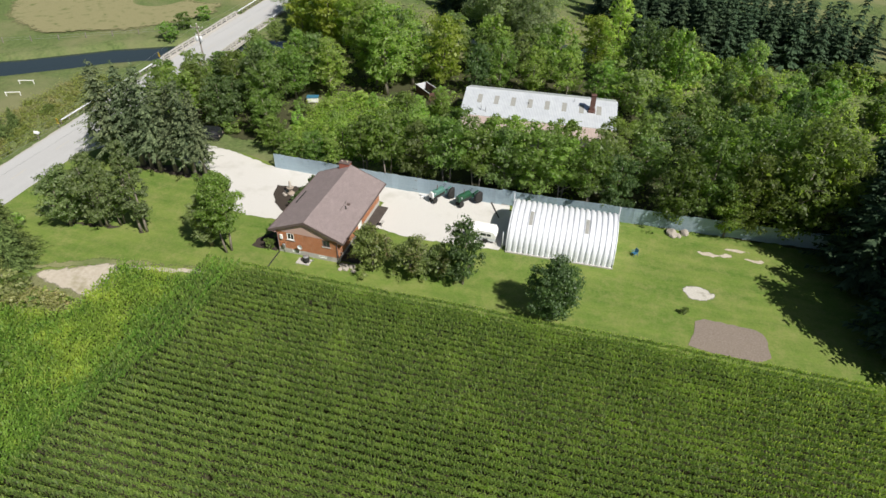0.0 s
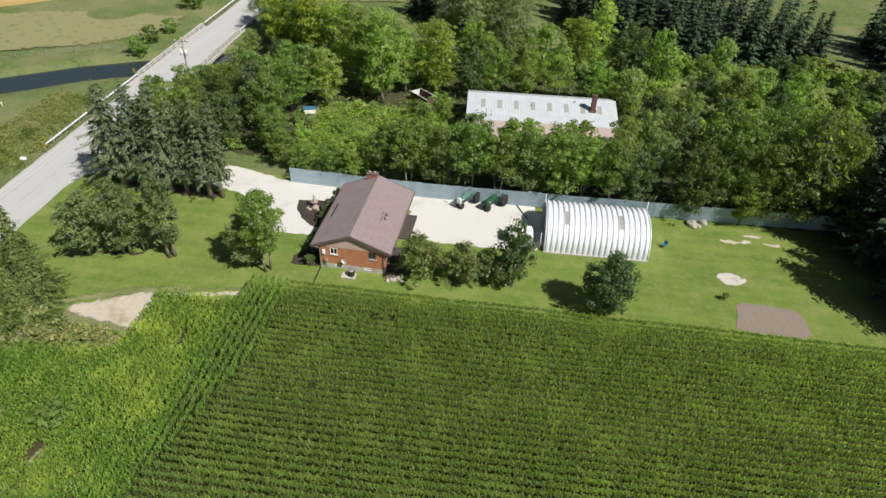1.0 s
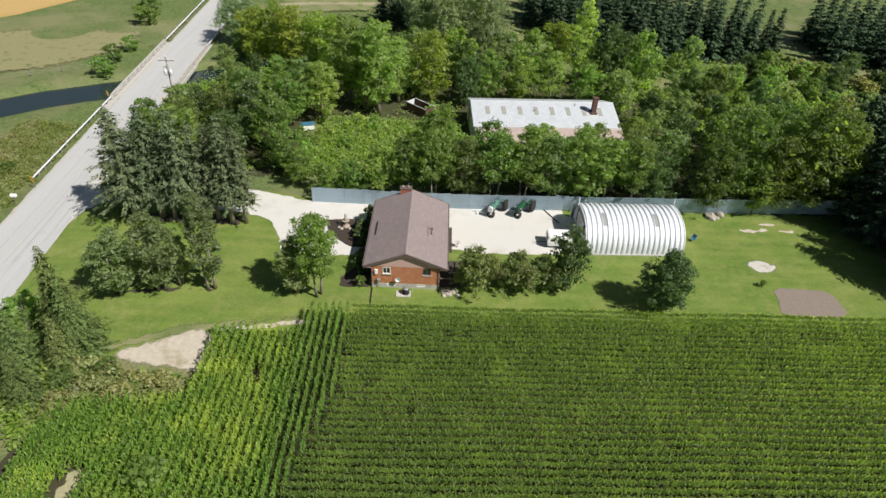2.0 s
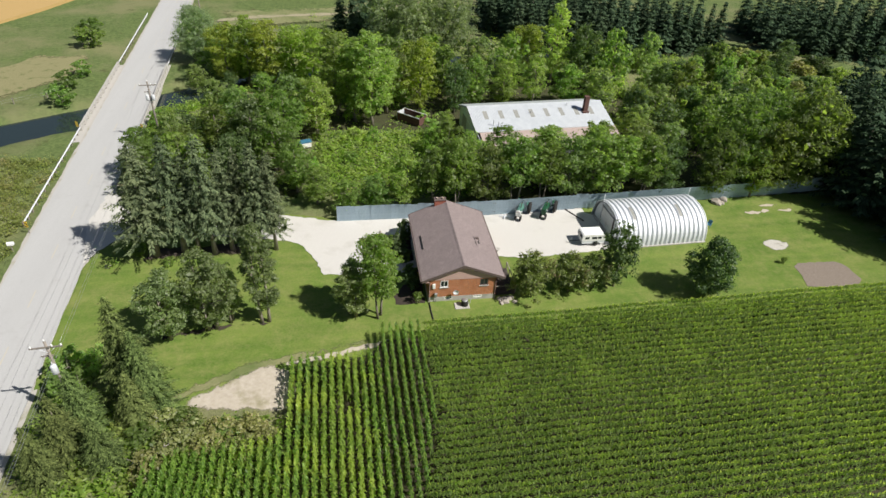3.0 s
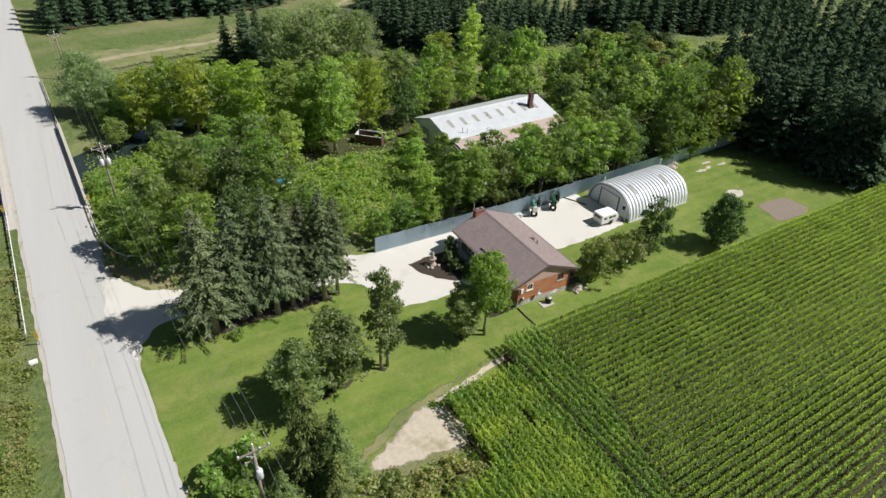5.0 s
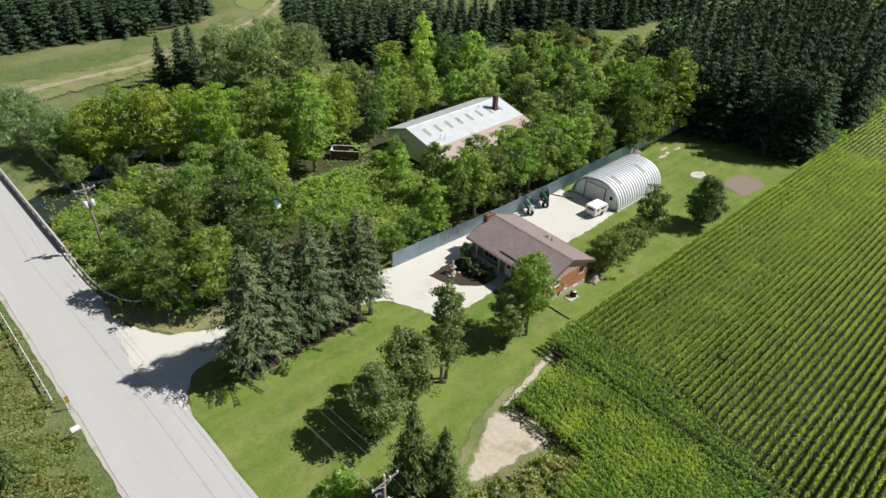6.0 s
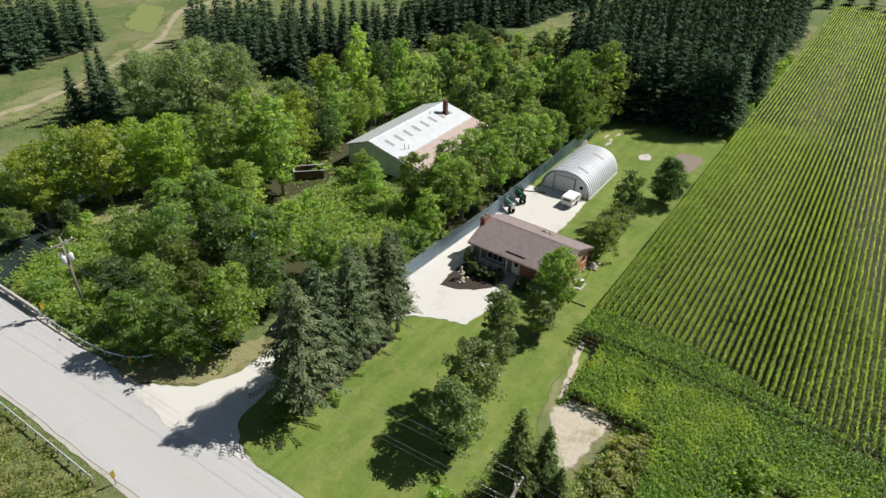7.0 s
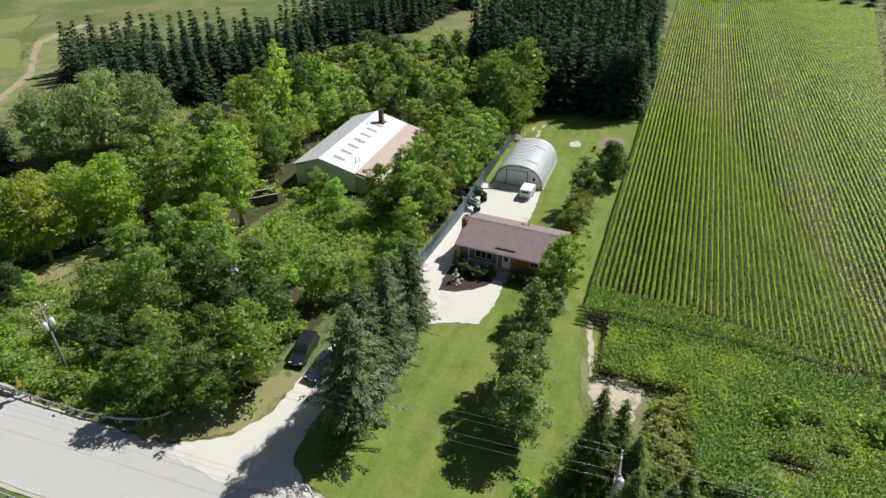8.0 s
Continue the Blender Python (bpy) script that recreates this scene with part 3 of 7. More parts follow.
structure("water", water, M["water"], "still dark blue river water between grassy banks", "river")

sheet("lawn", [(-71.5, 45), (-63, 46.5), (-58, 41.0), (-52, 43.4), (-46.0, 45.2), (-37.5, 46.6), (0, 48.2), (45, 50.2), (46, 60), (44, 70), (38, 78), (14, 76),
               (-9, 74), (-26, 73), (-44, 72.6), (-50, 74), (-56, 72), (-64, 70.8), (-69, 70.2), (-72.2, 67.8), (-72.9, 62), (-72.3, 52)],
      0.0, M["lawn"], "mown green lawn with dry streaks", "lawn", wobble=0.22, seed=2)
sheet("gravel_drive", [(-73.2, 64.8), (-72.2, 67.2), (-70.6, 69.2), (-67.5, 70.1), (-63, 70.2), (-57.5, 69.2), (-53, 68.4), (-49.8, 67.7), (-47.4, 66.4), (-45.9, 63.6), (-44.7, 60.2),
                       (-42, 59.6), (-38.5, 59.6), (-35.2, 60.1), (-33.0, 60.4), (-33.0, 68.0), (-24.4, 68.0), (-24.4, 62.0), (-22.4, 61.9), (-18.8, 61.5), (-13, 61.8), (-7.2, 62.4), (-6.2, 64),
                       (-6.2, 70.5), (-7.6, 71.3), (-7.8, 73), (-12, 72.9), (-26, 72), (-43.6, 71.9), (-51, 74), (-56, 74.6), (-61, 74.8), (-66.7, 74.7), (-70.4, 76.5), (-73, 80.4), (-74.6, 82.4), (-75.2, 73)],
      0.045, M["gravel"], "pale crushed-stone driveway and yard", "driveway", wobble=0.16, seed=4)
sheet("dry_verge", [(-74.3, 81.6), (-72.6, 79.6), (-70, 75.8), (-66.7, 74.2), (-60, 74.2), (-60, 77.6), (-65, 79.2), (-71, 84.5), (-74.6, 88)], 0.02, M["dry"], "dry trampled grass beside the driveway", "verge", wobble=0.3, seed=5, feather=0.9)
sheet("sand_patch", [(-47.2, 45.0), (-49.5, 46.2), (-52, 45.9), (-55, 44), (-58.2, 42.2), (-57.8, 40.6), (-54, 39.8), (-50, 39.2), (-47.2, 39.0), (-46.4, 42)], 0.02, M["dirt"], "bare sandy soil with tyre tracks at the field's corner", "bare soil", wobble=0.15, seed=6, feather=1.5)
sheet("straw_rim", [(-37.6, 49.4), (-42, 48.6), (-47, 47.6), (-52, 46.9), (-56.5, 44.8), (-60, 42.6), (-59.5, 40.6), (-54, 43.4), (-48, 45.6), (-40, 47.4)], 0.016, M["straw"], "dry straw-coloured grass along the bare soil", "verge", wobble=0.25, seed=27, feather=1.2)
sheet("sand_track", [(-37.4, 48.6), (-41, 47.9), (-45, 46.9), (-48.5, 46.3), (-48.5, 45.4), (-45, 45.6), (-40, 46.8), (-37, 47.4)], 0.012, M["dirt"], "strip of bare sandy soil along the corn", "bare soil", wobble=0.12, seed=7, feather=0.5)
sheet("fire_pit_ash", [(16.7 + 2.05 * math.cos(a) * (1 + 0.1 * math.sin(3 * a)), 61.4 + 1.7 * math.sin(a)) for a in np.arange(0, math.tau, 0.35)], 0.02, M["ash"], "round patch of pale ash and sand on the lawn", "ash patch", wobble=0.16, seed=8, feather=0.8)
sheet("garden_plot", [(15.4, 52.6), (18, 52.2), (22.2, 52.2), (23.4, 53.2), (23.3, 56.2), (22.4, 57.1), (17, 57.3), (16.2, 56.6)], 0.03, M["tilled"], "freshly raked brown vegetable plot in the lawn", "garden plot", wobble=0.12, seed=9)
for k_, (x_, y_, a_, b_) in enumerate(((18.2, 69.6, 1.5, 0.55), (20.3, 70.0, 0.9, 0.6), (23.6, 70.0, 1.4, 0.45), (21.5, 71.4, 1.8, 0.35))):
    sheet("worn_patch", [(x_ + a_ * math.cos(t), y_ + b_ * math.sin(t)) for t in np.arange(0, math.tau, 0.5)], 0.012 + 0.003 * k_, M["dirt"], "worn bare patch in the lawn", "bare soil", wobble=0.25, seed=10 + k_, feather=0.3)
# The sheet's dark tone paints the shade of the row gaps.
sheet("corn_soil", [(-62, 26), (-59.5, 36), (-55, 37.6), (-48, 37.4), (-47.6, 45.0), (-40, 46.2), (-38.5, 48.0), (-37, 48.3), (45, 50.4), (220, 55), (260, -60), (-40, -60)], 0.014, M["field_soil"], "soil between the corn rows, their shade painted into its dark colour", "soil", step=6, wobble=0.2, seed=15)
for k_, (x_, y_, a_, b_) in enumerate(((-54.0, 26.4, 1.6, 2.8), (-47.7, 24.3, 1.0, 1.6), (-50.6, 22.4, 1.1, 1.8))):
    sheet("bare_strip", [(x_ + a_ * math.cos(t), y_ + b_ * math.sin(t)) for t in np.arange(0, math.tau, 0.5)], 0.04 + 0.004 * k_, M["track"], "dry bare strip among the corn", "bare soil", wobble=0.3, seed=50 + k_, feather=0.6)
sheet("planting_bed", [(-40.2, 67.4), (-37, 67.9), (-34.4, 67.9), (-33.0, 67.0), (-33.0, 61.6), (-36.2, 61.6), (-38.4, 63.2), (-39.8, 65.4)], 0.065, M["mulch"], "dark mulched bed before the porch", "flower bed", wobble=0.1, seed=16)
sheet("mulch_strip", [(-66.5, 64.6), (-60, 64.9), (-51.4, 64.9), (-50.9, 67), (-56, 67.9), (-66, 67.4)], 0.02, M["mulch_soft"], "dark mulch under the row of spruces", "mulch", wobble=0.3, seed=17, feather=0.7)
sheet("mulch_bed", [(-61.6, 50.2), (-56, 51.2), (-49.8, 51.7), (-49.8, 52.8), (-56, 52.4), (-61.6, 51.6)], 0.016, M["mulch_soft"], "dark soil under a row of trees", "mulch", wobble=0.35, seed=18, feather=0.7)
sheet("mulch_corner", [(-36.4, 53.8), (-33.0, 53.8), (-33.0, 58), (-35.2, 57.2), (-36.6, 55.4)], 0.02, M["mulch"], "mulched corner bed beside the house", "flower bed", wobble=0.12, seed=19)
sheet("grain_field", [(-400, 128), (-142, 134), (-128, 148), (-115, 176), (-110, 190), (-109, 240), (-400, 260)], 0.35, M["wheat"], "field of ripe golden grain", "field", step=10, wobble=0.8, seed=20, depth=1.5)
# Dark sheet that paints tree shade over the open meadow ground.
sheet("wood_floor", [(-68, 80), (-60, 78.5), (-48, 77), (-46, 84), (-46, 99), (-40, 100), (-24, 99), (-23, 90), (-24, 78), (-30, 75.5), (-30, 72.6), (8, 73), (40, 74), (40, 96), (20, 98), (18, 112), (8, 124), (-20, 126), (-44, 124), (-60, 126), (-66, 121), (-52, 116), (-46, 108), (-58, 106), (-65, 100), (-70, 92)], 0.012, M["litter"], "leaf litter under the trees, tree shade painted into its colour", "wood floor", step=2, wobble=0.5, seed=31, feather=2.0)
sheet("scrub_slope", [(-67, 117), (-60, 121), (-50, 119), (-46, 113.4), (-52, 112.6), (-60, 115)], 0.03, M["dry"], "dry brown scrub on a sandy slope beside the wood", "slope", step=1, wobble=0.5, seed=32, feather=1.6)
sheet("hay_strip", [(2, 202), (14, 212), (34, 240), (62, 264), (44, 272), (20, 246), (2, 222)], 0.02, M["hay"], "bright yellow-green strip of young crop in the far meadow", "field", step=4, wobble=0.4, seed=23, feather=5.0)
sheet("straw_field", [(-150, 128), (-137, 112), (-120, 104), (-104, 112), (-96, 120), (-90, 132), (-92, 144), (-120, 140)], 0.0, M["dry"], "pale straw-coloured pasture beyond the river", "pasture", step=4, wobble=0.6, seed=24, feather=6.0)
TRACK = [(-72, 166.5), (-62, 170), (-57, 171), (-43, 173.4), (-30, 179), (-12, 190), (5.7, 202.3), (14.6, 213), (28, 228), (52, 236)]
TRACK_HALF = (1.5, 1.8, 1.4, 1.7, 1.2, 1.7, 2.0, 1.7, 2.4, 2.0)
sheet("field_track", [(x_, y_ - w_) for (x_, y_), w_ in zip(TRACK, TRACK_HALF)] + [(x_, y_ + w_) for (x_, y_), w_ in zip(TRACK[::-1], TRACK_HALF[::-1])], 0.04, M["track"], "pale sandy track worn through the far meadow", "track", step=2, wobble=0.25, seed=21, feather=0.7)
sheet("far_meadow", [(-72, 156), (-45, 164), (-27, 166), (8, 186), (40, 214), (66, 216), (66, 232), (34, 240), (4, 212), (-29, 188), (-47, 182), (-74, 178)], 0.015, M["straw"], "patchy straw-coloured grass beside the far track", "meadow", step=3, wobble=0.8, seed=25, feather=6.0)


# ---- plants ----
def leaf_quads(c, nrm, length, width, rng):
    """Pointed leaves at c, facing nrm."""
    n = len(c)
    nrm = nrm / np.maximum(np.linalg.norm(nrm, axis=1, keepdims=True), 1e-6)
    t = rng.normal(size=(n, 3))
    u = np.cross(nrm, t)
    u /= np.maximum(np.linalg.norm(u, axis=1, keepdims=True), 1e-6)
    v = np.cross(nrm, u)
    L, W = length[:, None], width[:, None]
    bend = nrm * (L * 0.18)
    return np.stack([c - u * L, c - v * W + bend, c + u * L, c + v * W + bend], 1)


def crown_quads(rng, h, r, base, clumps, per, size, squash=0.85, peak=0.42, fine=1.0, limbs=11, loose=0.5):
    """Leaf sprays along limbs that reach to an uneven crown, widest at the height share peak, with gaps between them."""
    def profile(u):
        side = (u / peak) if u < peak else (1 - u) / (1 - peak)
        return math.sqrt(max(1 - (1 - min(max(side, 0), 1)) ** 2, 0.02))

    out, arms = [], []
    lobes = rng.rand(2) * math.tau
    for k in range(limbs):
        u1 = 0.14 + 0.84 * (k + 0.2 + 0.6 * rng.rand()) / limbs
        a = k * 2.4 + rng.normal() * 0.35
        far = r * profile(min(u1, 0.9)) * (0.8 + 0.24 * rng.rand()) * (0.5 if k == limbs - 1 else 1.0)
        u0 = max(0.02, u1 - 0.12 - 0.2 * rng.rand())
        arms.append((u0, u1, a, far))
    sprays = int(clumps * 1.3)
    for k in range(sprays):
        if rng.rand() < loose:
            u0, u1, a, far = arms[k % limbs]
            f = 0.3 + 0.7 * rng.rand() ** 0.7
            z = u0 + (u1 - u0) * f ** 0.8
            spread = r * 0.14 * (0.6 + 0.4 * profile(min(z, 0.95)))
            c = np.array([math.cos(a) * far * f, math.sin(a) * far * f, base + (h - base) * z]) + rng.normal(size=3) * spread
        else:
            z, a = (k + rng.rand()) / sprays, rng.rand() * math.tau
            bulge = 1 + 0.13 * math.sin(3 * a + lobes[0] + 5 * z) + 0.12 * math.sin(2 * a + lobes[1] - 7 * z)
            rr = r * 0.84 * profile(z) * rng.rand() ** 0.28 * bulge
            c = np.array([math.cos(a) * rr, math.sin(a) * rr, base + (h - base) * (0.04 + 0.92 * z)])
        c[2] = min(max(c[2], base + 0.02 * h), h * 0.99)
        rc = r * fine * (0.11 + 0.13 * rng.rand() ** 1.6)
        m = max(6, int(per * 0.78 * (0.55 + 0.9 * rng.rand())))
        q = rng.normal(size=(m, 3))
        q[:, 2] = q[:, 2] * 0.7 + 0.42
        q /= np.linalg.norm(q, axis=1, keepdims=True)
        rad = rc * (0.35 + 0.85 * rng.rand(m))
        pos = c + q * rad[:, None] * np.array([1.25, 1.25, squash])
        nr = q * 0.9 + rng.normal(size=(m, 3)) * 0.5 + np.array([0, 0, 0.3])
        s = size * (0.5 + 0.85 * rng.rand(m))
        out.append(leaf_quads(pos, nr, s, s * (0.45 + 0.25 * rng.rand(m)), rng))
    # Large inner leaves, mostly unseen, added to block light through the crown.
    m = clumps * 3
    u = 0.08 + 0.76 * rng.rand(m)
    side = np.where(u < peak, u / peak, (1 - u) / (1 - peak))
    rr = r * 0.6 * np.sqrt(np.maximum(1 - (1 - side) ** 2, 0.02)) * rng.rand(m) ** 0.5
    a = rng.rand(m) * math.tau
    pos = np.column_stack([np.cos(a) * rr, np.sin(a) * rr, base + (h - base) * u])
    s = np.full(m, r * 0.11) * (0.7 + 0.6 * rng.rand(m))
    out.append(leaf_quads(pos, rng.normal(size=(m, 3)) + np.array([0, 0, 0.6]), s, s * 0.6, rng))
    return np.concatenate(out)


def trunk_mesh(rng, h, r, base, stems=1, limbs=7, girth=None):
    m = Mesh()
    girth = girth or (0.05 + h * 0.014)
    for s in range(stems):
        a = math.tau * s / max(stems, 1) + rng.rand()
        sp = 0.32 if stems > 1 else 0.0
        lean = (math.cos(a) * sp, math.sin(a) * sp)
        pts, rad = [], []
        for i in range(6):
            t = i / 5
            pts.append((lean[0] * (1 + 1.6 * t) + 0.12 * math.sin(t * 4 + a), lean[1] * (1 + 1.6 * t) + 0.12 * math.cos(t * 3 + a) - 0.12 * math.cos(a), t * h * 0.86 - 0.1))
            rad.append(girth / (stems ** 0.4) * (1.35 if i == 0 else 1) * (1 - 0.85 * t))
        m.tube(pts, rad, 7)
        for k in range(limbs):
            t = 0.28 + 0.55 * rng.rand()
            p0 = Vector(pts[0]).lerp(Vector(pts[-1]), t)
            b = rng.rand() * math.tau
            out = r * (0.55 + 0.3 * rng.rand()) * (1.1 - t * 0.7)
            p1 = p0 + Vector((math.cos(b) * out * 0.5, math.sin(b) * out * 0.5, h * 0.08))
            p2 = p0 + Vector((math.cos(b) * out, math.sin(b) * out, h * 0.13))
            g = girth * (1 - t) * 0.55 + 0.015
            m.tube([p0, p1, p2], [g, g * 0.7, 0.012], 4, caps=False)
    return m


def conifer_quads(rng, h, r, base, tiers, per, size, droop=0.35, ragged=0.3, power=0.8, cores=14, fan=0.15, flat=0.3):
    """Tiers of drooping branches, each set with needle sprays on both sides."""
    c, ax_, ln, wd, nr = [], [], [], [], []
    for i in range(tiers):
        t = (i + 0.4 * rng.rand()) / tiers
        z = base + (h - base) * t
        rr = r * (1 - t) ** power * (0.78 + 0.34 * rng.rand()) + 0.12
        nb = max(4, int(per * (0.5 + 0.5 * (1 - t))))
        off = rng.rand() * math.tau
        for b in range(nb):
            a = off + math.tau * b / nb + rng.normal() * 0.2
            L = rr * (1.12 - ragged * rng.rand() ** 1.3)
            zb = z + rng.normal() * 0.16
            steps = max(2, int(L / (size * 0.5)))
            dx, dy = math.cos(a), math.sin(a)
            for s in range(steps):
                f = (s + 0.7) / steps
                p = (dx * L * f, dy * L * f, zb - droop * L * f * (1 - 0.45 * f) + rng.normal() * 0.05)
                for side in (-1, 1):
                    e = side * (0.5 + 0.35 * rng.rand())
                    k = size * (0.65 + 0.55 * rng.rand()) * (0.8 + 0.2 * (1 - t)) * (1.1 - 0.35 * f)
                    c.append((p[0] - dy * side * k * 0.3, p[1] + dx * side * k * 0.3, p[2] - 0.1 * k))
                    ax_.append((dx * math.cos(e) - dy * math.sin(e), dy * math.cos(e) + dx * math.sin(e), -0.35 - 0.4 * rng.rand()))
                    nr.append((dx * 0.35 + rng.normal() * flat, dy * 0.35 + rng.normal() * flat, 1.0))
                    ln.append(k)
                    wd.append(k * (fan + 0.07 * rng.rand()))
    # Hidden core of big quads, added to stop light passing through the branches.
    core = tiers * cores
    t = rng.rand(core) * 0.92
    rr = r * (1 - t) ** power * 0.62 * rng.rand(core) ** 0.5 + 0.05
    a = rng.rand(core) * math.tau
    mid = np.column_stack([np.cos(a) * rr, np.sin(a) * rr, base + (h - base) * t - droop * rr * 0.6])
    big = r * 0.17 * (0.6 + 0.6 * rng.rand(core)) * (1.1 - 0.7 * t)
    inner = leaf_quads(mid, rng.normal(size=(core, 3)) + np.array([0, 0, 0.5]), big, big * 0.5, rng)
    c, u, nn = np.array(c), np.array(ax_), np.array(nr)
    u /= np.linalg.norm(u, axis=1, keepdims=True)
    v = np.cross(nn, u)
    v /= np.linalg.norm(v, axis=1, keepdims=True)
    L, W = np.array(ln)[:, None], np.array(wd)[:, None]
    return np.concatenate([np.stack([c - u * L * 0.5, c - v * W - u * L * 0.05, c + u * L * 0.75, c + v * W - u * L * 0.05], 1), inner])


PROTO = {}


def tree_proto(key, kind, seed, h, r, base, leaf, label, category="tree", **kw):
    rng = np.random.RandomState(seed)
    name = kw.pop("name", "tree")
    stems = kw.pop("stems", 1)
    limbs = kw.pop("limbs", 7)
    girth = kw.pop("girth", None)
    ob = thing(name, label, category)
    tm = trunk_mesh(rng, h, r, base, stems, limbs if kind == "broad" else 0, girth)
    part("trunk", tm, M["bark"], ob, "grey-brown bark")
    fn = crown_quads if kind == "broad" else conifer_quads
    if kind == "broad" and r > 4:
        kw["limbs"] = 17
    q = fn(rng, h, r, base, **kw)
    part("crown", quads_mesh("crown", q, [leaf]), None, ob)
    PROTO[key] = [ob, h, r, False]


def plant_tree(key, x, y, h=None, r=None, turn=None, label="", group="", z=0.0):
    """Puts a tree of a kind at a place, scaled to a height and a crown's radius; the first one is the model itself."""
    ob, h0, r0, used = PROTO[key]
    rs = np.random.RandomState(int(abs(x) * 131 + abs(y) * 977) % 99991)
    h, r = h or h0, r or r0
    turn = rs.rand() * 360 if turn is None else turn
    m = pose(x, y, z, 0, 0, turn) @ Matrix.Diagonal((r / r0, r / r0, h / h0, 1))
    if not used:
        PROTO[key][3] = True
        ob.matrix_basis = m
        made = ob
    else:
        made = copy_thing(ob, pose(0, 0, 0))
        made.matrix_basis = m
    if label:
        made["label"] = label
    if group:
        made["group"] = group
    return made


def stuff(name, quads, mats, label, category, slots=None):
    return tagged(new(name, quads_mesh(name, quads, mats, slots)), label, category, kind="stuff")


BL = "leafy green broadleaf tree in the wood"
tree_proto("broad_a", "broad", 11, 10.5, 3.4, 1.2, M["leaf"], BL, clumps=74, per=60, size=0.185)
tree_proto("broad_b", "broad", 12, 10.0, 3.8, 0.8, M["leaf_olive"], "olive-green broadleaf tree in the wood", clumps=74, per=60, size=0.185, peak=0.5)
tree_proto("broad_c", "broad", 13, 12.0, 3.2, 1.4, M["leaf_light"], "light green broadleaf tree in the wood", clumps=74, per=60, size=0.185, peak=0.36)
tree_proto("broad_d", "broad", 14, 9.0, 3.6, 0.6, M["leaf_dark"], "dark green broadleaf tree in the wood", clumps=74, per=60, size=0.185)
tree_proto("broad_e", "broad", 28, 10.0, 3.3, 1.0, M["leaf"], BL, clumps=74, per=60, size=0.185, peak=0.55)
tree_proto("broad_f", "broad", 47, 10.0, 3.0, 3.0, M["leaf"], "leafy tree with bare pale trunks behind the fence", clumps=70, per=60, size=0.18, stems=2, peak=0.45, limbs=5, girth=0.16)
tree_proto("far_a", "broad", 41, 8.5, 3.4, 0.5, M["leaf"], BL, clumps=56, per=40, size=0.26)
tree_proto("far_b", "broad", 42, 8.5, 3.4, 0.5, M["leaf_olive"], "olive-green broadleaf tree beyond the wood", clumps=56, per=40, size=0.26, peak=0.52)
tree_proto("locust", "broad", 43, 13.0, 4.2, 1.4, M["leaf_locust"], "yellow-green locust tree with layered crown", clumps=86, per=60, size=0.19, peak=0.6, squash=0.6, name="locust_tree", loose=0.35)
tree_proto("maple", "broad", 44, 16.0, 5.2, 1.2, M["leaf_maple"], "large spreading broadleaf tree beside the lawn", clumps=112, per=64, size=0.2, peak=0.45, fine=0.85, loose=0.35)
tree_proto("poplar", "broad", 15, 16.0, 3.6, 1.8, M["leaf_light"], "tall poplar with light green leaves", clumps=104, per=62, size=0.19, peak=0.4, name="poplar_tree", fine=0.85)
tree_proto("willow", "broad", 16, 12.0, 6.5, 0.6, M["leaf_grey"], "broad grey-green willow by the creek", clumps=115, per=100, size=0.155, peak=0.5, name="willow_tree", squash=1.0, fine=0.85, loose=0.20)
tree_proto("yard", "broad", 17, 11.0, 3.1, 2.9, M["leaf"], "double-trunked broadleaf tree beside the house", clumps=110, per=84, size=0.145, stems=2, fine=0.9, loose=0.25)
tree_proto("thin", "broad", 18, 13.0, 2.2, 1.5, M["leaf_dusty"], "slender airy tree with olive-green leaves on the lawn", clumps=100, per=84, size=0.135, stems=2, peak=0.36)
tree_proto("row", "broad", 45, 9.5, 2.6, 0.9, M["leaf_dusty"], "bushy olive-green tree in a row on the lawn", clumps=96, per=80, size=0.145, stems=2, peak=0.36)
tree_proto("apple", "broad", 19, 6.0, 2.7, 0.5, M["leaf_red"], "low spreading fruit tree with reddish green leaves", clumps=74, per=70, size=0.145, stems=3, name="fruit_tree")
tree_proto("round", "broad", 20, 8.0, 3.2, 0.3, M["leaf_dark"], "dense dark green round tree on the lawn", clumps=120, per=90, size=0.145, loose=0.15)
tree_proto("shrub", "broad", 21, 2.6, 1.7, 0.05, M["leaf_light"], "bushy light green shrub", "shrub", clumps=22, per=34, size=0.18, name="shrub", limbs=4, girth=0.05)
tree_proto("shrub_dark", "broad", 22, 2.4, 1.5, 0.05, M["leaf"], "bushy green shrub", "shrub", clumps=22, per=34, size=0.17, name="shrub", limbs=4, girth=0.05)
tree_proto("shrub_dry", "broad", 29, 1.8, 1.6, 0.05, M["leaf_dry"], "half-dried brownish weed shrub beside the bare soil", "shrub", clumps=26, per=40, size=0.15, name="shrub", limbs=4, girth=0.04)
tree_proto("shrub_deep", "broad", 27, 2.0, 1.4, 0.05, M["leaf_dark"], "dense dark green shrub against the house", "shrub", clumps=30, per=50, size=0.15, name="shrub", limbs=3, girth=0.04)
tree_proto("spruce", "conifer", 23, 15.5, 3.1, 4.0, M["needle"], "tall grey-green spruce with a bare lower trunk", name="spruce_tree", tiers=26, per=13, size=0.42, ragged=0.8, droop=0.42, power=0.6, fan=0.18)
tree_proto("spruce_low", "conifer", 24, 11.0, 3.1, 0.3, M["needle_olive"], "olive-green spruce with branches to the ground", name="spruce_tree", tiers=27, per=17, size=0.38, ragged=0.5, droop=0.45)
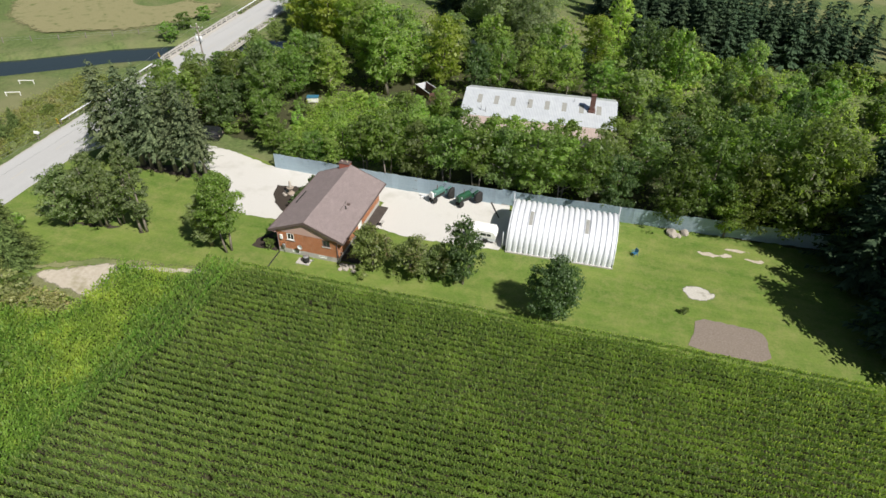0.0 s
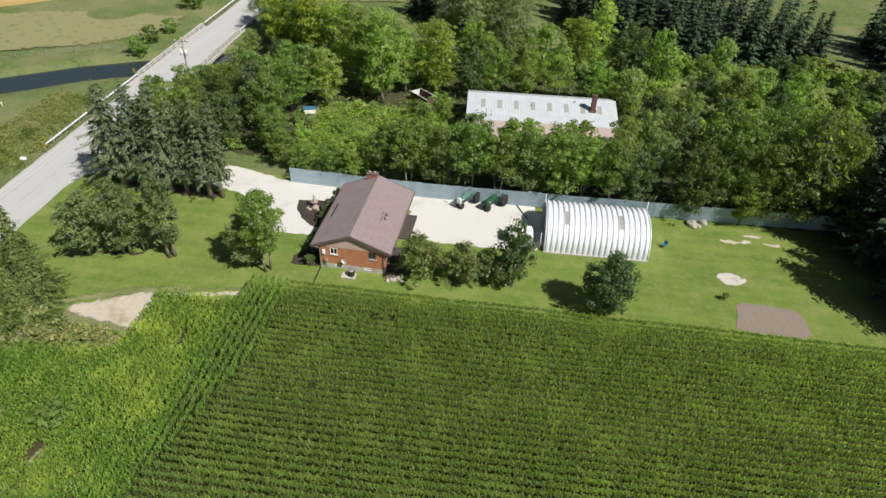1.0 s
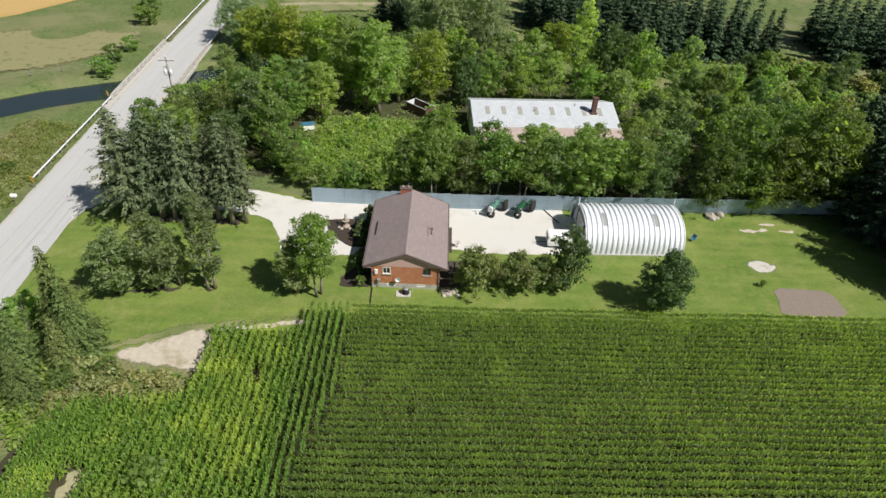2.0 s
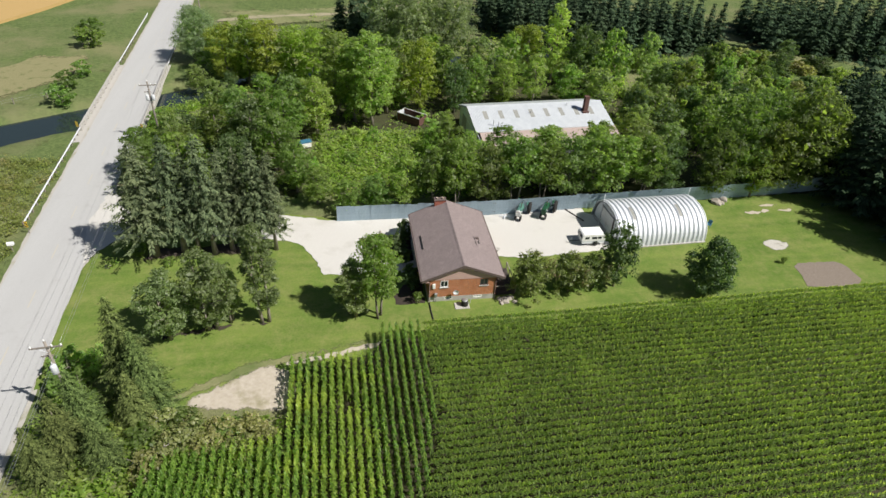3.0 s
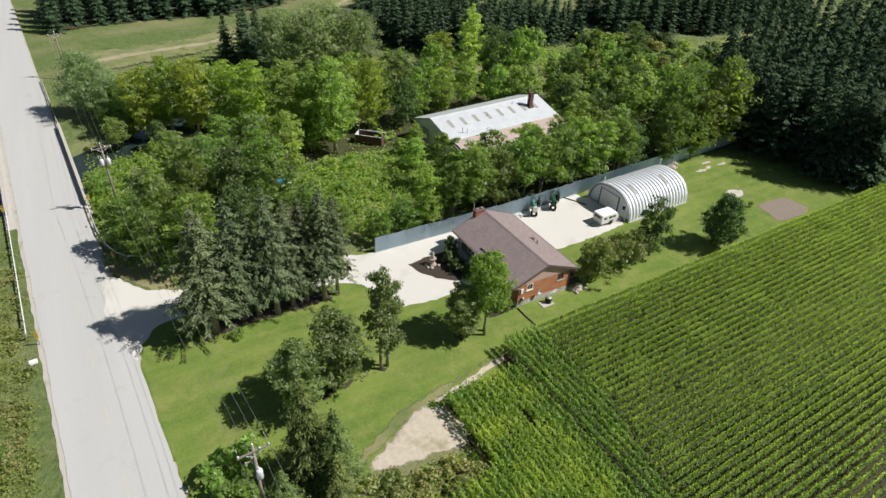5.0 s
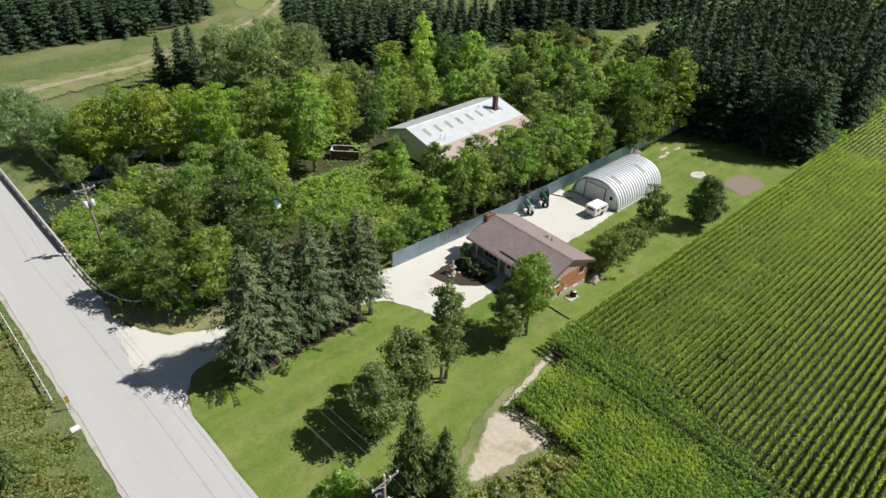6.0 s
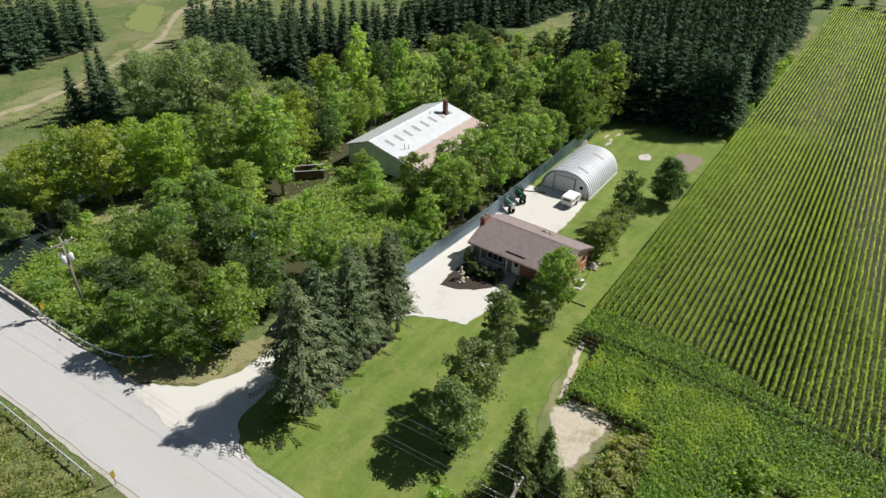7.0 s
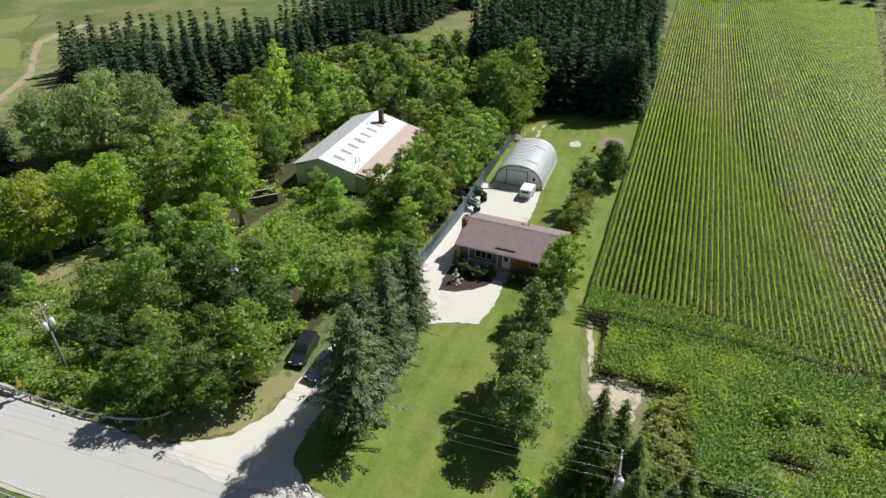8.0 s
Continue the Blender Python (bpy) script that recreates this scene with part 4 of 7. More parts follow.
tree_proto("pine", "conifer", 25, 13.0, 3.4, 0.4, M["needle_dark"], "dark green plantation spruce", name="spruce_tree", tiers=17, per=10, size=0.8, ragged=0.35, droop=0.42, power=0.9, fan=0.26, flat=0.14)
tree_proto("white_pine", "conifer", 26, 17.0, 3.8, 1.5, M["needle_dark"], "tall dark green pine at the plantation's edge", name="pine_tree", tiers=17, per=10, size=0.75, ragged=0.65, droop=0.14, power=0.55, fan=0.26, flat=0.2)


# ---- trees of the yard ----
plant_tree("yard", -38.5, 52.0, 11.0, 2.8, 40)
plant_tree("thin", -41.3, 52.6, 7.4, 2.3, label="pale airy small tree beside the double-trunked tree")
plant_tree("thin", -50.8, 52.3, 13.2, 2.1, group="trees in a row on the lawn")
plant_tree("thin", -54.4, 52.8, 7.6, 1.5, group="trees in a row on the lawn")
for x_, y_, h_, r_ in ((-56.2, 51.8, 10.2, 2.9), (-60.3, 50.9, 8.4, 2.9)):
    plant_tree("row", x_, y_, h_, r_, group="trees in a row on the lawn")
for x_, h_, r_ in ((-65.0, 15.8, 4.4), (-61.8, 15.8, 3.6), (-59.9, 14.2, 2.5), (-58.0, 16.6, 3.0), (-56.0, 14.5, 2.7), (-54.2, 14.2, 2.6), (-52.2, 15.4, 2.8), (-50.6, 14.2, 2.3)):
    plant_tree("spruce", x_, 66.0 + 0.4 * math.sin(x_), h_, r_ + 0.3, group="spruces along the driveway")
for x_, y_, h_, r_ in ((-62.0, 43.4, 12.0, 3.5), (-60.2, 41.6, 9.6, 3.0), (-65.2, 39.6, 7.5, 2.6), (-60.8, 39.8, 6.6, 2.4), (-65.6, 36.8, 7.6, 2.8), (-62.5, 35.6, 6.2, 2.4), (-66.8, 34.5, 7.0, 2.4)):
    plant_tree("spruce_low", x_, y_, h_, r_, group="spruces by the road")
plant_tree("spruce_low", -87.4, 66.4, 5.2, 2.2, label="small spruce on the road's bank")
plant_tree("spruce_low", -88.4, 51.4, 4.4, 2.2, label="small spruce on the road's bank")
plant_tree("spruce_low", -88.6, 70.0, 3.6, 1.6, label="small spruce on the road's bank")
plant_tree("apple", -20.6, 54.0, 6.2, 2.6, group="fruit trees behind the house")
plant_tree("apple", -15.6, 54.6, 5.2, 2.6, label="low spreading fruit tree with green leaves", group="fruit trees behind the house")
plant_tree("apple", -12.6, 54.9, 4.8, 2.0, label="low spreading fruit tree with green leaves", group="fruit trees behind the house")
plant_tree("broad_d", -9.7, 54.8, 9.0, 2.5, label="dark green tree with an uneven crown on the lawn")
plant_tree("round", 0.9, 52.3, 8.0, 3.0, 10)
for x_, y_, h_, r_ in ((-68.6, 46.6, 3.0, 2.3), (-66.3, 47.6, 2.6, 1.8), (-68.4, 44.2, 2.6, 1.9), (-66.8, 44.2, 2.6, 2.0)):
    plant_tree("shrub", x_, y_, h_, r_, group="shrubs by the road")
for x_, y_, h_, r_ in ((-66.8, 66.0, 1.4, 1.4), (-68.2, 66.6, 1.1, 1.0), (-63.0, 63.6, 0.9, 0.9), (-33.9, 54.0, 1.6, 0.72), (15.0, 57.4, 1.0, 0.5)):
    plant_tree("shrub_dark", x_, y_, h_, r_, label="small clipped green shrub in a bed")

for x_, y_, h_, r_ in ((-34.2, 66.9, 2.8, 1.0), (-35.0, 65.4, 1.7, 1.2), (-35.2, 63.6, 1.6, 1.2), (-34.6, 62.2, 1.7, 1.0), (-34.3, 58.8, 1.7, 1.0), (-34.4, 57.0, 2.0, 1.1)):
    plant_tree("shrub_deep", x_, y_, h_, r_, group="shrubs before the porch")

# ---- trees behind the fence and in the wood ----
GF, GW = "trees behind the fence", "trees of the wood"
# along the fence
for x_, y_, h_, r_, k_ in ((-41.4, 74.6, 5.0, 2.0, "broad_a"), (-37.6, 75.0, 5.6, 2.2, "broad_e"), (-33.2, 75.4, 8.8, 2.3, "broad_c"), (-29.6, 75.0, 9.4, 2.6, "broad_f"), (-26.0, 74.8, 10.8, 2.9, "broad_f"), (-21.6, 75.6, 9.6, 3.1, "broad_b"), (-17.4, 75.2, 11.0, 3.0, "broad_f"),
                           (-13.2, 75.6, 9.8, 3.0, "broad_f"), (-9.4, 76.0, 10.6, 3.2, "broad_b"), (-5.4, 76.2, 11.4, 3.2, "broad_c"), (-1.4, 75.6, 10.2, 3.1, "broad_f"), (2.4, 75.4, 10.2, 2.9, "broad_f"), (6.0, 76.4, 8.6, 2.8, "broad_d"),
                           (-23.4, 79.6, 9.4, 3.0, "broad_c"), (-12, 80.0, 9.6, 3.2, "broad_a"), (-4, 80.5, 9.4, 3.2, "broad_e"), (3.4, 80.6, 9.6, 3.2, "broad_b"),
                           (-17.4, 83.4, 8.6, 2.8, "broad_e"), (-10.0, 84.2, 8.2, 2.8, "broad_c"), (-2.0, 84.6, 8.6, 2.8, "broad_a"), (4.6, 87.0, 8.6, 2.8, "broad_a"), (-26.2, 83.3, 9.6, 2.8, "broad_a"), (9.5, 83.5, 8.6, 3.2, "broad_b")):
    plant_tree(k_, x_, y_ - 0.7, h_, r_ * 1.12, group=GF)
for x_, y_, h_, r_ in ((13.4, 75.4, 11.0, 3.6), (17.2, 77.6, 15.0, 4.6), (22.0, 76.0, 12.0, 3.9), (27.4, 76.5, 17.0, 5.6), (31.6, 78.0, 14.0, 4.2), (24.0, 82.0, 14.6, 4.8), (30.0, 84.5, 13.0, 4.6)):
    plant_tree("maple", x_, y_ - 0.9, h_, r_, group=GF)
plant_tree("broad_e", 20.2, 74.2, 7.2, 2.5, group=GF)
# the tall pale group, the locust row, the trees by the road
for x_, y_, h_, r_ in ((-42.4, 107.0, 15.7, 4.4), (-36.5, 101.8, 17.0, 4.2), (-39.4, 104.4, 14.6, 3.8), (2.0, 121.0, 17.4, 3.2), (-33.5, 107.6, 12.5, 3.4)):
    plant_tree("poplar", x_, y_, h_, r_, group=GW)
for x_, y_, h_, r_ in ((-63.4, 122.4, 11.6, 4.2), (-59.4, 121.8, 13.0, 4.4), (-55.4, 119.4, 13.1, 4.4), (-50.6, 118.6, 12.4, 4.2), (-46.4, 115.3, 13.0, 4.4), (-27.3, 108.2, 13.2, 4.2), (-1.4, 127.6, 10.4, 4.4)):
    plant_tree("locust", x_, y_, h_, r_, group="locust trees of the wood")
for x_, y_, h_, r_, k_ in ((-70.4, 85.4, 7.8, 3.3, "broad_e"), (-66.4, 88.4, 9.0, 3.3, "broad_b"), (-63.8, 84.0, 8.5, 3.0, "broad_a"), (-63.4, 78.6, 9.8, 4.2, "broad_e"), (-68.4, 80.8, 7.8, 3.3, "broad_a"), (-57.0, 80.6, 8.4, 3.2, "broad_d"),
                           (-61.8, 101.4, 8.6, 3.7, "broad_b"), (-58.4, 97.2, 9.2, 3.8, "broad_b"), (-55.6, 90.4, 9.6, 3.9, "broad_d"), (-52.0, 86.2, 9.4, 3.8, "broad_a"), (-57.4, 85.2, 6.8, 2.8, "broad_d"), (-49.7, 102.0, 9.4, 3.7, "broad_b"),
                           (-54.6, 103.4, 8.8, 3.7, "broad_a"), (-61.0, 92.4, 8.0, 3.3, "broad_e"), (-66.6, 96.4, 5.6, 2.7, "broad_d"), (-69.6, 91.4, 4.6, 2.2, "broad_a"), (-51.0, 94.4, 9.2, 3.7, "broad_e"), (-46.0, 98.4, 10.2, 3.5, "broad_c"),
                           (-48.6, 80.0, 7.8, 3.0, "broad_e"), (-45.6, 76.4, 5.6, 2.4, "broad_a"), (-62.4, 117.2, 4.4, 1.8, "broad_d"), (-68.6, 119.4, 5.0, 2.4, "broad_b"),
                           (-20.9, 107.2, 9.2, 2.8, "broad_d"), (-17.2, 109.0, 10.0, 3.2, "broad_a"), (-27.0, 90.6, 5.6, 2.1, "broad_c"), (-24.4, 95.6, 5.4, 2.0, "broad_e"), (-11.0, 109.6, 9.0, 3.2, "broad_e"), (-5.0, 110.4, 9.8, 3.0, "broad_c")):
    plant_tree(k_, x_, y_, h_ * 1.04, r_ * 0.97, group=GW)
for i_, (x_, y_, h_, r_) in enumerate(((1.5, 110, 8.4, 3.2), (7.0, 107, 8.8, 3.2), (11.5, 101, 8.0, 3.0), (9.4, 93.6, 7.2, 2.6), (14.6, 92.6, 7.4, 3.0), (19.5, 89.6, 8.6, 3.2), (25.0, 92.5, 9.6, 3.6), (33.0, 92.5, 10.0, 3.8), (40.0, 88.0, 10.5, 3.8),
                                    (8.0, 120.0, 13.0, 3.6), (14.0, 118.6, 12.4, 3.4), (20.0, 113.0, 7.4, 3.0), (26.0, 109.0, 9.0, 3.0), (27.0, 101.0, 7.0, 2.8), (34.0, 103.0, 6.4, 2.8),
                                    (-8.0, 118.0, 11.5, 3.6), (-15.0, 119.0, 9.0, 3.6), (-22.0, 117.0, 9.0, 3.6), (-29.0, 118.0, 9.5, 3.8), (-35.6, 114.5, 10.0, 3.8), (-39.6, 122.0, 9.0, 3.8), (-31.6, 127.0, 8.6, 3.8), (-22.5, 127.6, 8.4, 3.8), (-12.0, 128.5, 8.0, 3.6),
                                    (-44.0, 126.6, 8.0, 3.6), (-66.6, 128.0, 7.0, 3.2), (18.0, 104.6, 6.4, 2.6), (39.5, 117.0, 7.0, 2.8))):
    plant_tree(("far_a", "far_b", "far_a", "far_b", "broad_d")[i_ % 5], x_, y_, h_, r_ * 1.12, group=GW)
for x_, y_, h_, r_ in ((-71.0, 136.5, 11.5, 5.6), (-67.0, 130.5, 9.0, 4.4), (-23.0, 143.5, 15.2, 7.8), (-16.0, 140.2, 13.6, 6.2), (-30.5, 149.0, 13.4, 6.8), (-60, 131, 8.0, 4.4)):
    plant_tree("willow", x_, y_, h_, r_, group="willows by the creek", z=-0.2)
for x_, y_, h_, r_ in ((-86.6, 52.0, 2.0, 1.8), (-88.0, 47.0, 2.4, 2.0), (-85.6, 57.4, 1.6, 1.5), (-86.0, 42.6, 2.0, 1.8), (-90.0, 55.0, 2.2, 1.9), (-65.0, 124.6, 2.8, 2.2), (-60.6, 124.8, 3.0, 2.2), (-56.4, 123.4, 2.8, 2.2), (-52.0, 122.6, 2.8, 2.2), (-48.0, 120.0, 2.8, 2.2), (-91.0, 113.5, 3.6, 2.6), (-92.5, 121.0, 3.4, 2.4), (-95.5, 146.0, 4.4, 3.2), (-92.0, 128.0, 3.0, 2.2), (-97, 152, 4.6, 3.2), (-72.5, 103.6, 3.0, 2.2), (-71.6, 96.0, 2.6, 2.0), (-88.4, 60.0, 2.0, 1.6), (-87.6, 76.0, 1.6, 1.4)):
    plant_tree("shrub_dark", x_, y_, h_, r_, label="bushy green shrub on the road's bank", group="shrubs on the bank", z=-0.3)
rs_ = np.random.RandomState(77)
for i_ in range(52):
    x_, y_ = rs_.uniform(-68, 12), rs_.uniform(77, 128)
    if -22 < x_ < 7 and 86 < y_ < 106:
        continue
    plant_tree("shrub", x_, y_, rs_.uniform(1.4, 3.4), rs_.uniform(1.2, 2.1), group="undergrowth shrubs")
rs_ = np.random.RandomState(78)
for i_ in range(58):
    x_, y_ = rs_.uniform(8, 50), rs_.uniform(98, 137)
    if i_ % 3:
        plant_tree("shrub", x_, y_, rs_.uniform(2.0, 4.6), rs_.uniform(1.6, 2.8), group="shrubs on the far bank")
    else:
        plant_tree(("far_a", "far_b", "broad_d")[i_ // 3 % 3], x_, y_, rs_.uniform(5, 9.0), rs_.uniform(2.0, 3.0), group=GW)
for i_ in range(44):
    x_, y_ = rs_.uniform(47, 76), rs_.uniform(100, 137)
    plant_tree(("shrub_dark", "broad_d", "shrub_deep", "shrub_dry")[i_ % 4], x_, y_, rs_.uniform(1.8, 4.0) + (2.0 if i_ % 4 == 1 else 0), rs_.uniform(1.7, 2.8), label="dark bushy growth on the shaded far bank", group="shrubs on the far bank")
plant_tree("shrub", -69.7, 63.9, 0.9, 0.7, label="small yellow-green shrub on the lawn")
for x_, y_, h_, r_ in ((-47.8, 27.2, 3.4, 2.0), (-46.5, 18.4, 3.6, 2.2), (-56.5, 38.6, 1.8, 1.6), (-59.6, 37.4, 2.0, 1.7), (-53.0, 38.0, 1.3, 1.2), (-61.5, 42.2, 2.2, 1.5)):
    plant_tree("shrub_dark", x_, y_, h_, r_, label="bushy weed shrub at the field's edge", group="shrubs at the field's edge")


for x_, y_, h_, r_ in ((-58.6, 39.0, 1.8, 1.7), (-56.0, 38.2, 1.6, 1.6), (-53.4, 37.8, 1.5, 1.6), (-50.8, 37.6, 1.7, 1.6), (-57.2, 36.4, 1.9, 1.8), (-54.6, 35.8, 1.7, 1.7), (-51.6, 35.6, 1.6, 1.7), (-49.4, 36.6, 1.5, 1.3), (-58.8, 34.4, 2.0, 1.8)):
    plant_tree("shrub_dry", x_, y_, h_, r_, group="dry shrubs beside the bare soil")


# ---- conifer plantations ----
def grid_in(poly, step, seed, jitter=0.8):
    """Places in rows inside an outline."""
    rng = np.random.RandomState(seed)
    px_, py_ = np.array(poly).T
    out = []
    for y in np.arange(py_.min(), py_.max(), step):
        for x in np.arange(px_.min(), px_.max(), step):
            a, b = x + rng.uniform(-jitter, jitter), y + rng.uniform(-jitter, jitter)
            inside = False
            j = len(poly) - 1
            for i in range(len(poly)):
                (xi, yi), (xj, yj) = poly[i], poly[j]
                if (yi > b) != (yj > b) and a < (xj - xi) * (b - yi) / (yj - yi) + xi:
                    inside = not inside
                j = i
            if inside:
                out.append((a, b))
    return out


EAST = [(40.5, 54.0), (60, 53.6), (110, 56), (150, 59), (150, 100), (100, 107), (75, 104), (56, 99), (47, 94), (45, 85), (43, 77), (40.6, 70)]
BAND_A = [(-8, 163), (6, 145.5), (20, 141.5), (38, 139), (52, 138), (54, 148), (44, 160), (30, 172), (18, 195), (10, 196)]
BAND_B = [(62, 146), (76, 137), (100, 130), (140, 128), (160, 150), (110, 165), (70, 168)]
BAND_C = [(-75, 196), (-40, 199), (-15, 204), (0, 222), (-15, 245), (-75, 240)]
near_, far_ = [], []
for poly_, st_, sd_ in ((EAST, 4.9, 1), (BAND_A, 4.5, 2), (BAND_B, 5.2, 3), (BAND_C, 5.6, 4)):
    for x_, y_ in grid_in(poly_, st_, sd_):
        front = (poly_ is EAST and (x_ < 45 or y_ < 57.5) and x_ < 96) or (poly_ is BAND_A and y_ < 148 + max(0, 18 - x_) * 0.7) or (poly_ is BAND_B and y_ < 141)
        (near_ if front else far_).append((x_, y_, poly_ is EAST))
near_ += [(x_, y_, True) for x_, y_ in ((38.4, 53.6), (36.8, 56.2), (36.2, 58.8), (36.6, 62.2), (37.4, 66.0), (39.2, 69.8), (42.0, 53.8), (45.6, 54.0), (39.6, 57.0), (39.8, 61.4), (40.4, 65.6), (34.6, 68.6), (34.2, 72.2), (36.4, 75.6), (37.6, 72.0), (38.4, 79.0), (40.6, 82.6), (41.0, 75.4), (37.4, 83.4), (41.4, 87.0))]
near_ += [(x_, y_, False) for x_, y_ in ((-38.0, 154.0), (-36.0, 158.0), (-41.0, 157.0), (-33.0, 160.0))]
rs_ = np.random.RandomState(5)
for x_, y_, e_ in near_:
    plant_tree("white_pine" if e_ and x_ < 53 else "pine", x_, y_, rs_.uniform(10.5, 13.5) + ((4.0 if x_ < 40.5 else rs_.uniform(3, 8.5)) if e_ else 0), rs_.uniform(3.0, 4.2) + (0.9 if e_ else 0), group="plantation spruces")
rs_ = np.random.RandomState(41)
for i_ in range(26):
    x_ = 40 + i_ * 2.7 + rs_.uniform(-0.8, 0.8)
    plant_tree("shrub_dark" if i_ % 3 else "shrub", x_, 52.2 + 0.03 * (x_ - 40) + rs_.uniform(-0.5, 0.5), rs_.uniform(1.6, 3.4), rs_.uniform(1.2, 2.0), label="bushy green shrub between the corn and the conifers", group="shrubs beside the corn")
quads_ = []
base_ = conifer_quads(np.random.RandomState(31), 13, 2.9, 1.2, 13, 7, 1.05, ragged=0.35, power=0.85, cores=4, fan=0.27, flat=0.14)
for x_, y_, e_ in far_:
    t_, s_, hz_ = rs_.rand() * 6.28, rs_.uniform(1.0, 1.3), rs_.uniform(0.78, 1.2) + (rs_.uniform(0.2, 0.75) if e_ else 0)
    rot_ = np.array([[math.cos(t_), -math.sin(t_), 0], [math.sin(t_), math.cos(t_), 0], [0, 0, 1]])
    quads_.append(base_ @ rot_.T * np.array([s_, s_, hz_]) + np.array([x_, y_, 0]))
for x_ in np.arange(160, 260, 5.5):
    quads_.append(base_ * np.array([1.3, 1.3, 0.8]) + np.array([203 + 6 * math.sin(x_), -60 + (x_ - 160) * 1.35, 0]))
# The same dark cover below the conifers, painting their shade on the ground.
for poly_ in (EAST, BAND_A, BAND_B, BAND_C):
    sheet("needle_floor", poly_, 0.05, M["litter"], "needle litter under the conifers, darkened in colour to stand for shade", "wood floor", step=3, wobble=0.8, seed=33, feather=3.0)
stuff("conifer_woods", np.concatenate(quads_), [M["needle_dark"]], "dense dark green conifer plantation", "woods")


# ---- undergrowth and weeds ----
def weed_quads(rng, pts, h0, h1, size, per):
    n = len(pts) * per
    p = np.repeat(np.array(pts), per, axis=0)
    hh = np.repeat(rng.uniform(h0, h1, len(pts)), per)
    c = np.column_stack([p[:, 0] + rng.normal(size=n) * 0.32, p[:, 1] + rng.normal(size=n) * 0.32, p[:, 2] + hh * rng.rand(n)])
    nr = np.column_stack([rng.normal(size=n) * 0.6, rng.normal(size=n) * 0.6, 0.6 + rng.rand(n)])
    s = size * (0.6 + 0.8 * rng.rand(n))
    return leaf_quads(c, nr, s, s * 0.5, rng)


rw = np.random.RandomState(8)
pts_ = []
for x0_, x1_, y0_, y1_, n_ in ((-68, 14, 76, 132, 1300), (-46, -24, 77, 99, 1800), (-74, -59, 96, 121, 900), (-72, 40, 132, 150, 1400), (14, 60, 82, 138, 1600), (-50, 45, 150, 172, 500), (-66, -48, 31, 41, 420), (-71, -59, 30, 44, 420), (46, 100, 100, 128, 700), (-74.6, -68, 83, 118, 420)):
    k_ = 0
    for x_, y_ in zip(rw.uniform(x0_, x1_, n_), rw.uniform(y0_, y1_, n_)):
        if -21 < x_ < 6 and 88 < y_ < 104 or -66 < x_ < -43 and y_ < 79 and y_ > 70 or abs(x_ - road_mid(y_)) < 5.2 or -57.5 < x_ < -46 and 39 < y_:
            if y_ < 132 and not (y_ > 79 and x_ < -43 and abs(x_ - road_mid(y_)) > 5.2):
                continue
        pts_.append((x_, y_, float(land(x_, y_))))
stuff("undergrowth", weed_quads(rw, pts_, 0.3, 1.5, 0.23, 7), [M["weed"]], "tall weeds and undergrowth between the trees", "undergrowth")


pts_ = [(x_, y_, float(land(x_, y_))) for x_, y_ in zip(rw.uniform(-94, -82.4, 2100), rw.uniform(36, 92, 2100)) if abs(x_ - road_mid(y_)) > 5.6 + 0.8 * math.sin(y_)]
stuff("roadside_weeds", weed_quads(rw, pts_, 0.3, 1.3, 0.13, 16), [M["roadside"]], "half-dry weeds and tall grass on the road's bank", "weeds")


